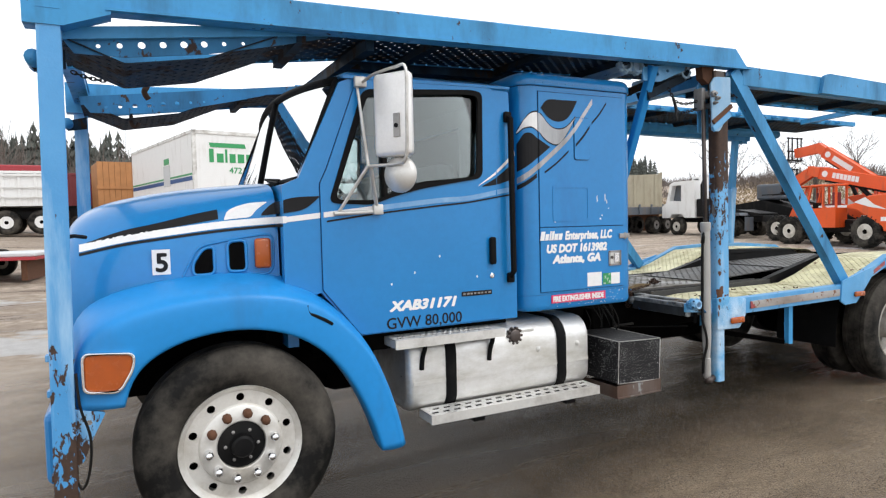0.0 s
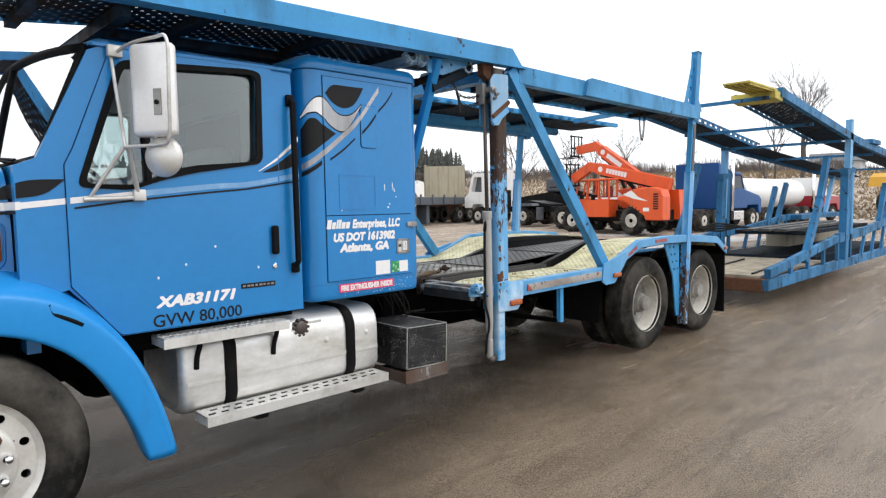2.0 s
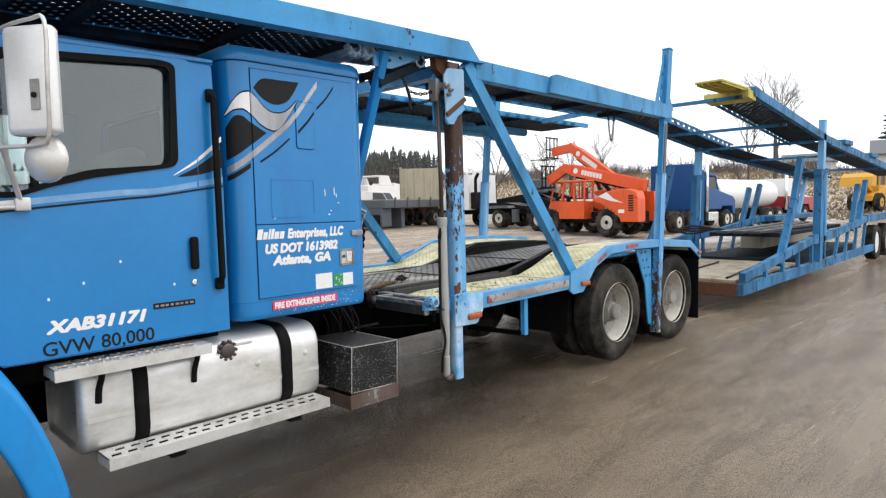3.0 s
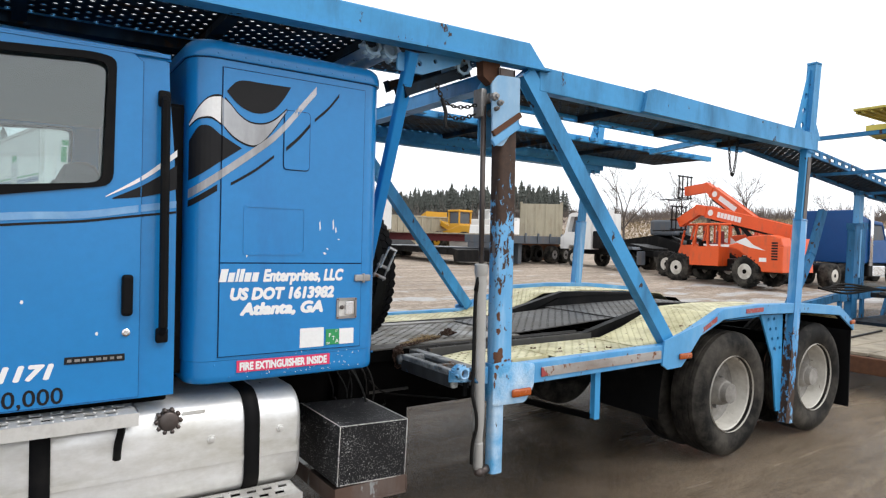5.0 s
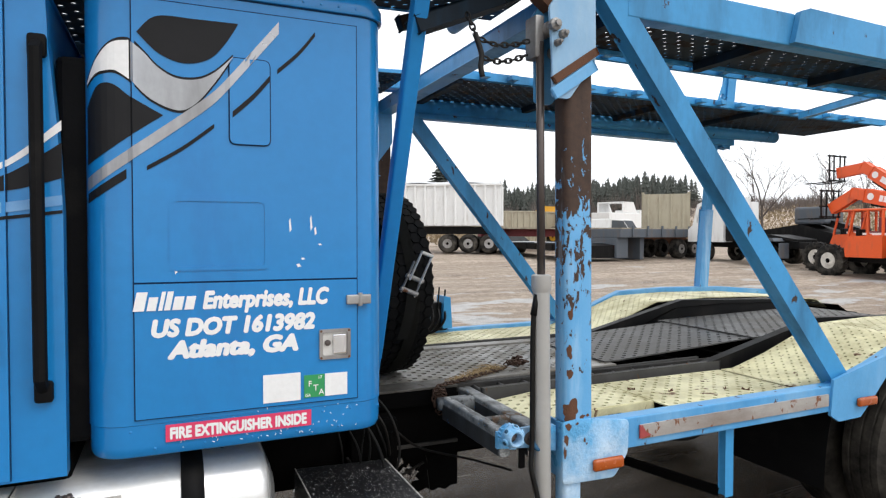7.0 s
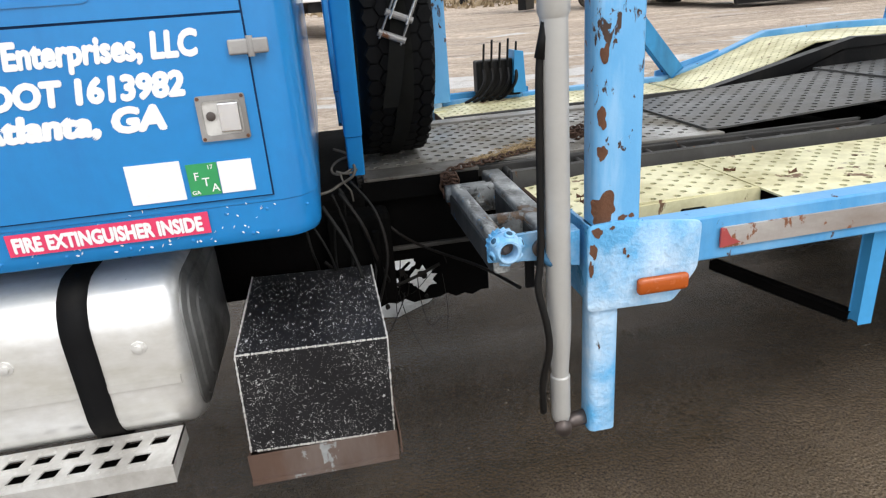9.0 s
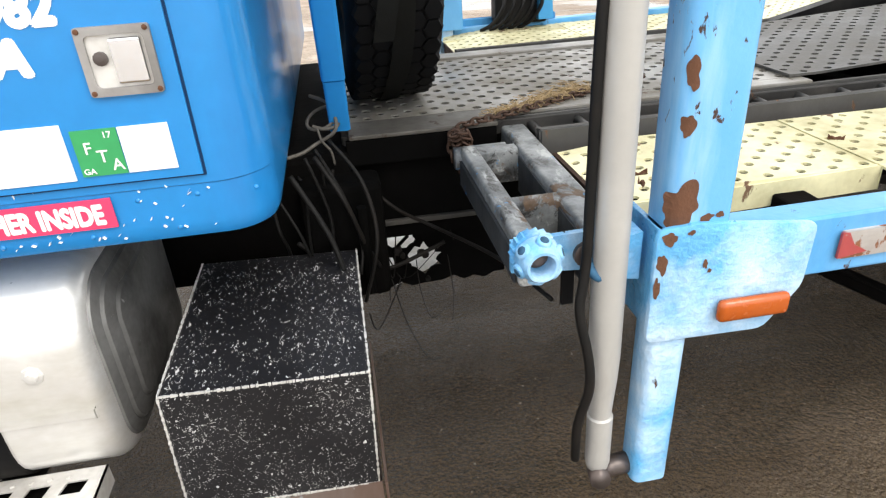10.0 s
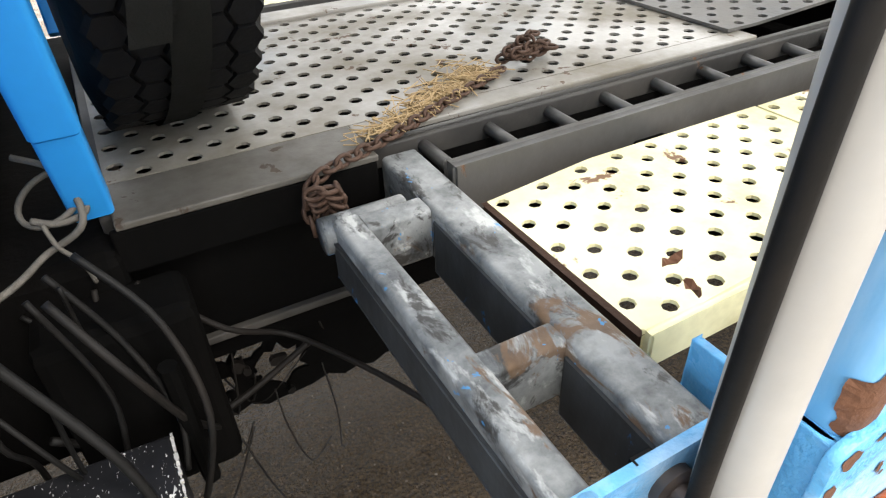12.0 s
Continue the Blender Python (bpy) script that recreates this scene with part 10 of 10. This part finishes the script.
plate(bm, [(-2.8, 0.9), (2.6, 0.9), (2.6, 1.5), (0.4, 1.8), (-1.2, 1.35), (-2.8, 1.2)], [], -1.0, 1.0)
beam(bm, (-2.0, 0.0, 1.4), (1.0, 0.0, 2.3), 0.5, 0.3, 0.03)
part("body", bm, "black", v)
bm = B()
box(bm, -0.6, 0.8, -0.8, 0.8, 1.8, 2.6, 0.1)
part("cab", bm, "grey_steel", v)
bm = B()
box(bm, 1.2, 2.4, -1.05, -0.6, 0.6, 1.0, 0.05)
part("tool_bin", bm, "yellow", v)
for wx in (1.6, -1.8):
    for wy in (1.0, -1.0):
        far_wheel(v, wx, wy, 0.5, 0.3)


# ---- far end of the yard, beyond the nose of the truck ----
def tipper():
    v = far_thing("dump_truck", -5.74, 34.1, 180, "white dump truck with ribbed body", "truck")
    for wx in (-2.6, -1.3, 3.4):
        for wy in (1.1, -1.1):
            far_wheel(v, wx, wy, 0.54, 0.5, "white")
    bm = B()
    box(bm, -3.6, 4.4, -0.45, 0.45, 0.7, 1.05, 0.02)
    part("chassis", bm, "black", v)
    tub = ribbed_tub(v, "white", -2.75, 2.1, -1.2, 1.2, 1.25, 2.68, 8)
    for zz in (1.62, 2.05, 2.56):
        part("side_bar", box(B(), -2.8, 2.15, 1.262, 1.30, zz, zz + 0.08), "white", tub)
    bm = B()
    plate(bm, [(2.3, 0.8), (4.6, 0.8), (4.6, 1.5), (3.8, 1.7), (3.5, 2.5), (2.3, 2.6)], [], -1.05, 1.05)
    part("cab", bm, "white", v)


tipper()


def semi_box():
    """A white box trailer seen across its rear corner, green mark and blue band on the sides."""
    v = far_thing("box_trailer", 2.55, 23.6, 0, "white box trailer with green mark and blue band", "trailer", z=ground_z(2.5, 24))
    v.matrix_world = pose(2.35, 23.7, ground_z(2.5, 24), 0, 0, 11.5) @ Matrix.Diagonal((1, 1, 1.07, 1))
    bm = B()
    box(bm, 0, 3.2, 0, 9.0, 1.05, 3.95, 0.03)
    part("box_body", bm, "white", v)
    bm = B()
    for a in ((0, 0), (3.2, 0)):
        box(bm, a[0] - 0.03, a[0] + 0.10, a[1] - 0.03, a[1] + 0.10, 1.0, 3.98)
    box(bm, -0.03, 3.23, -0.03, 0.12, 3.88, 4.0)
    box(bm, -0.03, 0.08, -0.03, 9.0, 3.90, 4.0)
    part("corner_trim", bm, "alloy", v)
    bm = B()
    plate(bm, [(0.6, 3.45), (1.9, 3.45), (1.85, 3.6), (0.55, 3.6)], [], -0.012, -0.004)
    for k, (x0, w) in enumerate(((0.55, 0.16), (0.82, 0.24), (1.12, 0.08), (1.28, 0.22), (1.58, 0.24), (1.9, 0.22))):
        box(bm, x0, x0 + w, -0.012, -0.004, 2.95, 3.4 if k in (0, 2) else 3.25)
    part("name_bar", bm, "decal_green", v, "green maker's mark")
    lettering("lettering", "4721", 1.25, -0.008, 2.60, 0.28, "decal_green", v, 0, 0.005, 0.58)
    bm = B()
    box(bm, -0.012, -0.004, 0.1, 8.9, 2.36, 2.50)
    part("blue_band", bm, "navy", v)
    bm = B()
    box(bm, -0.012, -0.004, 0.1, 8.9, 2.54, 2.60)
    box(bm, -0.013, -0.004, 3.0, 3.7, 3.08, 3.30)
    part("green_band", bm, "decal_green", v)
    part("pale_mark", box(B(), -0.014, -0.004, 2.9, 3.8, 2.3, 3.05), "siding", v)
    bm = B()
    box(bm, 0.9, 2.3, 0.2, 8.8, 0.75, 1.05)
    part("chassis", bm, "black", v)
    for wy in (1.2, 2.4):
        for xx in (0.1, 2.7):
            bm = lathe(B(), [(0.28, 0.03), (0.42, 0.0), (0.5, 0.06), (0.5, 0.4), (0.42, 0.45), (0.28, 0.42)], (xx, wy, 0.5), axis="x", n=24, closed=True)
            part("wheel", bm, "tyre", v, smooth=0.6)


semi_box()
v = far_thing("timber_box", 0.3, 35.6, 8, "orange timber storage box with plank sides", "container")
for k in range(11):
    bm = B()
    box(bm, -1.4 + 0.25 * k, -1.16 + 0.25 * k, -1.2, -1.12, 0.1, 3.6, 0.008)
    part("plank", bm, "wood", v)
bm = B()
box(bm, -1.4, 1.36, -1.1, 1.2, 0.1, 3.56, 0.02)
box(bm, -1.45, 1.4, -1.24, -1.2, 2.3, 2.45)
box(bm, -1.45, 1.4, -1.24, -1.2, 0.8, 0.95)
part("box_body", bm, "wood", v)
v = far_thing("stake_wagon", -2.2, 38.2, 4, "dark red stake wagon with tarp", "wagon")
ribbed_tub(v, "maroon", -5.5, 1.0, -1.1, 1.1, 1.40, 2.95, 9)
part("tarp", box(B(), -5.5, -0.9, -1.12, 1.12, 2.96, 3.42, 0.06, 3), "red_paint", v, "dark red tarp over the load")
bm = B()
box(bm, -5.4, 0.9, -0.9, 0.9, 0.5, 1.39)
part("chassis", bm, "black", v)
for wx in (-4.4, 0.2):
    for wy in (1.0, -1.0):
        far_wheel(v, wx, wy, 0.45, 0.3)
v = far_thing("car_trailer", -2.75, 17.6, 170, "low flat trailer with red sides under a little snow", "trailer")
bm = B()
box(bm, -1.2, 1.6, -0.9, 0.9, 0.52, 0.60, 0.02)
part("deck", bm, "siding", v, "pale deck")
bm = B()
box(bm, -1.2, 1.62, -0.95, 0.95, 0.44, 0.515, 0.01)
part("side_rail", bm, "red_paint", v)
for xx in (-1.0, 1.3):
    part("stand", box(B(), xx, xx + 0.12, -0.8, 0.8, -0.02, 0.44), "rust", v)
for wx in (0.0,):
    for wy in (0.9, -0.9):
        far_wheel(v, wx, wy, 0.33, 0.2)


# ---- house and trees ----
def house(x, y, h, s=1.0):
    v = far_thing("house", x, y, h, "pale house with a grey shingle roof on the hill", "house")
    bm = B()
    box(bm, -6 * s, 6 * s, -4 * s, 4 * s, -0.5, 3.0 * s)
    w = part("wall", bm, "siding", v)
    bm = B()
    plate(bm, [(-4.6 * s, 2.8 * s), (4.6 * s, 2.8 * s), (4.6 * s, 3.0 * s), (0, 5.4 * s), (-4.6 * s, 3.0 * s)], [], -6.5 * s, 6.5 * s, "x")
    part("roof", bm, "roof", v, "grey shingle roof")
    for k in range(4):
        bm = B()
        box(bm, (-4.6 + 2.8 * k) * s, (-3.5 + 2.8 * k) * s, -4.03 * s, -4.0 * s, 1.0 * s, 2.3 * s)
        wdw = part("window", bm, "grey_steel", v)
        bm = B()
        box(bm, (-4.7 + 2.8 * k) * s, (-3.4 + 2.8 * k) * s, -4.07 * s, -4.03 * s, 0.88 * s, 1.0 * s)
        part("window_sill", bm, "white", wdw)
    bm = B()
    box(bm, 6.0 * s, 6.03 * s, -2.2 * s, -1.2 * s, 1.0 * s, 2.3 * s)
    part("window", bm, "grey_steel", v)


house(112, 14.0, 100, 0.9)
house(108, 27.0, 95, 0.55)


def conifer_faces(verts, faces, x, y, z, h, w, rnd, tiers=9):
    """A ragged conifer of drooping, uneven sprays."""
    for i in range(tiers):
        t = (i + 0.3) / tiers
        zz = z + h * (0.10 + 0.88 * t)
        reach = w * (1 - t) ** 0.85 * rnd.uniform(0.7, 1.15) + 0.12
        n = 9
        for k in range(n):
            a = 2 * math.pi * (k + rnd.random() * 0.8) / n
            r = reach * rnd.uniform(0.55, 1.15)
            drop = h / tiers * rnd.uniform(0.7, 1.3)
            da = rnd.uniform(0.25, 0.5)
            b = len(verts)
            verts += [(x, y, zz + drop * 0.7), (x + r * math.cos(a - da), y + r * math.sin(a - da), zz - drop * 0.45), (x + r * 1.12 * math.cos(a), y + r * 1.12 * math.sin(a), zz - drop * 0.2), (x + r * math.cos(a + da), y + r * math.sin(a + da), zz - drop * 0.5)]
            faces += [(b, b + 1, b + 2), (b, b + 2, b + 3)]
    b = len(verts)
    verts += [(x - 0.1, y, z + h * 0.9), (x + 0.1, y, z + h * 0.9), (x, y, z + h * 1.05)]
    faces.append((b, b + 1, b + 2))


def conifer(x, y, h, w, label):
    rnd = random.Random(int(x * 7 + y))
    z = ground_z(x, y)
    v = thing("conifer_tree", (x, y, z), label, "tree")
    bm = tube(B(), [(x, y, z), (x, y, z + h * 0.5), (x, y, z + h * 0.95)], 0.2, 8, radii=[h * 0.018, h * 0.011, 0.02])
    part("trunk", bm, "bark", v)
    verts, faces = [], []
    for _ in range(3):
        conifer_faces(verts, faces, x, y, z + h * 0.02, h, w, rnd, 22)
    me = bpy.data.meshes.new("crown")
    me.from_pydata(verts, [], faces)
    me.materials.append(M["needles"])
    ob = new("crown", me)
    ob.parent = v
    ob.matrix_parent_inverse = Matrix.Translation(-base_of(v))


conifer(126, 17.5, 17, 4.6, "tall dark spruce behind the house")
conifer(36.5, 80.0, 10.0, 3.6, "broad dark green pine beyond the dump trailer")


def bare_tree(x, y, h, seed, label, spread=0.5, levels=5):
    rnd = random.Random(seed)
    z = ground_z(x, y)
    v = thing("bare_tree", (x, y, z), label, "tree")
    trunk, crown = B(), B()

    def grow_limb(p, d, length, r, level):
        q = p + d * length * 0.5 + Vector((rnd.uniform(-1, 1), rnd.uniform(-1, 1), rnd.uniform(0, 1))) * length * 0.06
        e = p + d * length
        tube(trunk if level < 2 else crown, [p, q, e], r, 6 if level < 2 else 3, cap=False, radii=[r, r * 0.8, r * 0.6])
        if level >= levels:
            return
        for k in range(3 if level else 4):
            t = rnd.uniform(0.45, 1.0)
            s = p + (e - p) * t
            nd = (d + Vector((rnd.uniform(-1, 1), rnd.uniform(-1, 1), rnd.uniform(-0.25, 0.7))) * spread * (1.0 + 0.15 * level)).normalized()
            grow_limb(s, nd, length * rnd.uniform(0.55, 0.78), r * 0.55, level + 1)
    grow_limb(Vector((x, y, z - 0.1)), Vector((0, 0, 1)), h * 0.36, h * 0.013, 0)
    part("trunk", trunk, "bark", v)
    part("crown", crown, "twig", v, "bare leafless crown")


bare_tree(76.0, 22.3, 17.5, 4, "tall bare tree on the hill", 0.42, 6)
bare_tree(79.0, 26.0, 11.0, 9, "bare tree on the hill", 0.5, 5)
for k, (x, y, h) in enumerate(((42, 34, 9), (44, 30, 8), (47, 27, 8.5), (52, 33, 9), (56, 24, 7), (59, 20, 7.5))):
    bare_tree(x, y, h, 20 + k, "bushy bare tree behind the machines", 0.75, 5)


def far_woods():
    """A belt of conifers and leafless trees round the yard, far off."""
    rnd = random.Random(11)
    verts, faces = [], []
    for k in range(3000):
        a = rnd.uniform(-35, 43 + 3 * rnd.random())
        r = rnd.uniform(118, 175)
        x, y = r * math.sin(radians(a)), r * math.cos(radians(a))
        if y < 30:
            continue
        h = rnd.uniform(5.0, 7.2) * (1.25 if rnd.random() < 0.05 else 1.0) * (1.0 + 0.22 * noise.noise((x * 0.03, y * 0.03, 1))) * (1.0 if a > 3.5 else 1.75 + 0.25 * rnd.random())
        conifer_faces(verts, faces, x, y, ground_z(x, y) - 0.5, h, h * rnd.uniform(0.16, 0.27), rnd, 10)
    me = bpy.data.meshes.new("far_woods")
    me.from_pydata(verts, [], faces)
    me.materials.append(M["needles"])
    tagged(new("far_woods", me), "dark conifer belt along the horizon", "woods", kind="stuff")
    verts, faces = [], []
    for k in range(2600):
        a = rnd.uniform(-40, 92)
        r = rnd.uniform(100, 165)
        x, y = r * math.sin(radians(a)), r * math.cos(radians(a))
        if y < 24:
            continue
        z = ground_z(x, y) - 0.3
        h = rnd.uniform(3.0, 6.5) * (1.3 if rnd.random() < 0.15 else 1.0) * (2.3 if a < 1.0 else 1.0 if a < 42 else 0.55)
        for j in range(22):
            t = rnd.uniform(0.0, 1.0)
            s = Vector((x + rnd.gauss(0, 0.4), y + rnd.gauss(0, 0.4), z + h * 0.45 * t))
            d = Vector((rnd.gauss(0, 0.42), rnd.gauss(0, 0.42), 1.0)).normalized()
            ln = h * rnd.uniform(0.25, 0.6)
            w = 0.05
            b = len(verts)
            e = s + d * ln
            verts += [(s.x - w, s.y, s.z), (s.x + w, s.y, s.z), (e.x, e.y + 0.02, e.z), (s.x, s.y - w, s.z), (s.x, s.y + w, s.z)]
            faces += [(b, b + 1, b + 2), (b + 3, b + 4, b + 2)]
    me = bpy.data.meshes.new("far_scrub")
    me.from_pydata(verts, [], faces)
    me.materials.append(M["scrub"])
    tagged(new("far_scrub", me), "grey-brown leafless scrub in front of the conifers", "scrub", kind="stuff")


far_woods()


def grass():
    """Dry tufts on the hill and along the edge of the yard."""
    rnd = random.Random(5)
    verts, faces = [], []
    for k in range(42000):
        if k % 2:
            x, y = rnd.uniform(50, 110), rnd.uniform(6, 70)
        else:
            x, y = rnd.uniform(-30, 60), rnd.uniform(42, 100)
        z = ground_z(x, y)
        h, a = rnd.uniform(0.12, 0.42), rnd.uniform(0, math.pi)
        w = rnd.uniform(0.06, 0.2)
        b = len(verts)
        verts += [(x - w * math.cos(a), y - w * math.sin(a), z - 0.05), (x + w * math.cos(a), y + w * math.sin(a), z - 0.05), (x + rnd.uniform(-0.3, 0.3), y + rnd.uniform(-0.3, 0.3), z + h)]
        faces.append((b, b + 1, b + 2))
    me = bpy.data.meshes.new("dry_grass")
    me.from_pydata(verts, [], faces)
    me.materials.append(M["hill"])
    tagged(new("dry_grass", me), "dry brown grass tufts over the bank", "grass", kind="stuff")


grass()
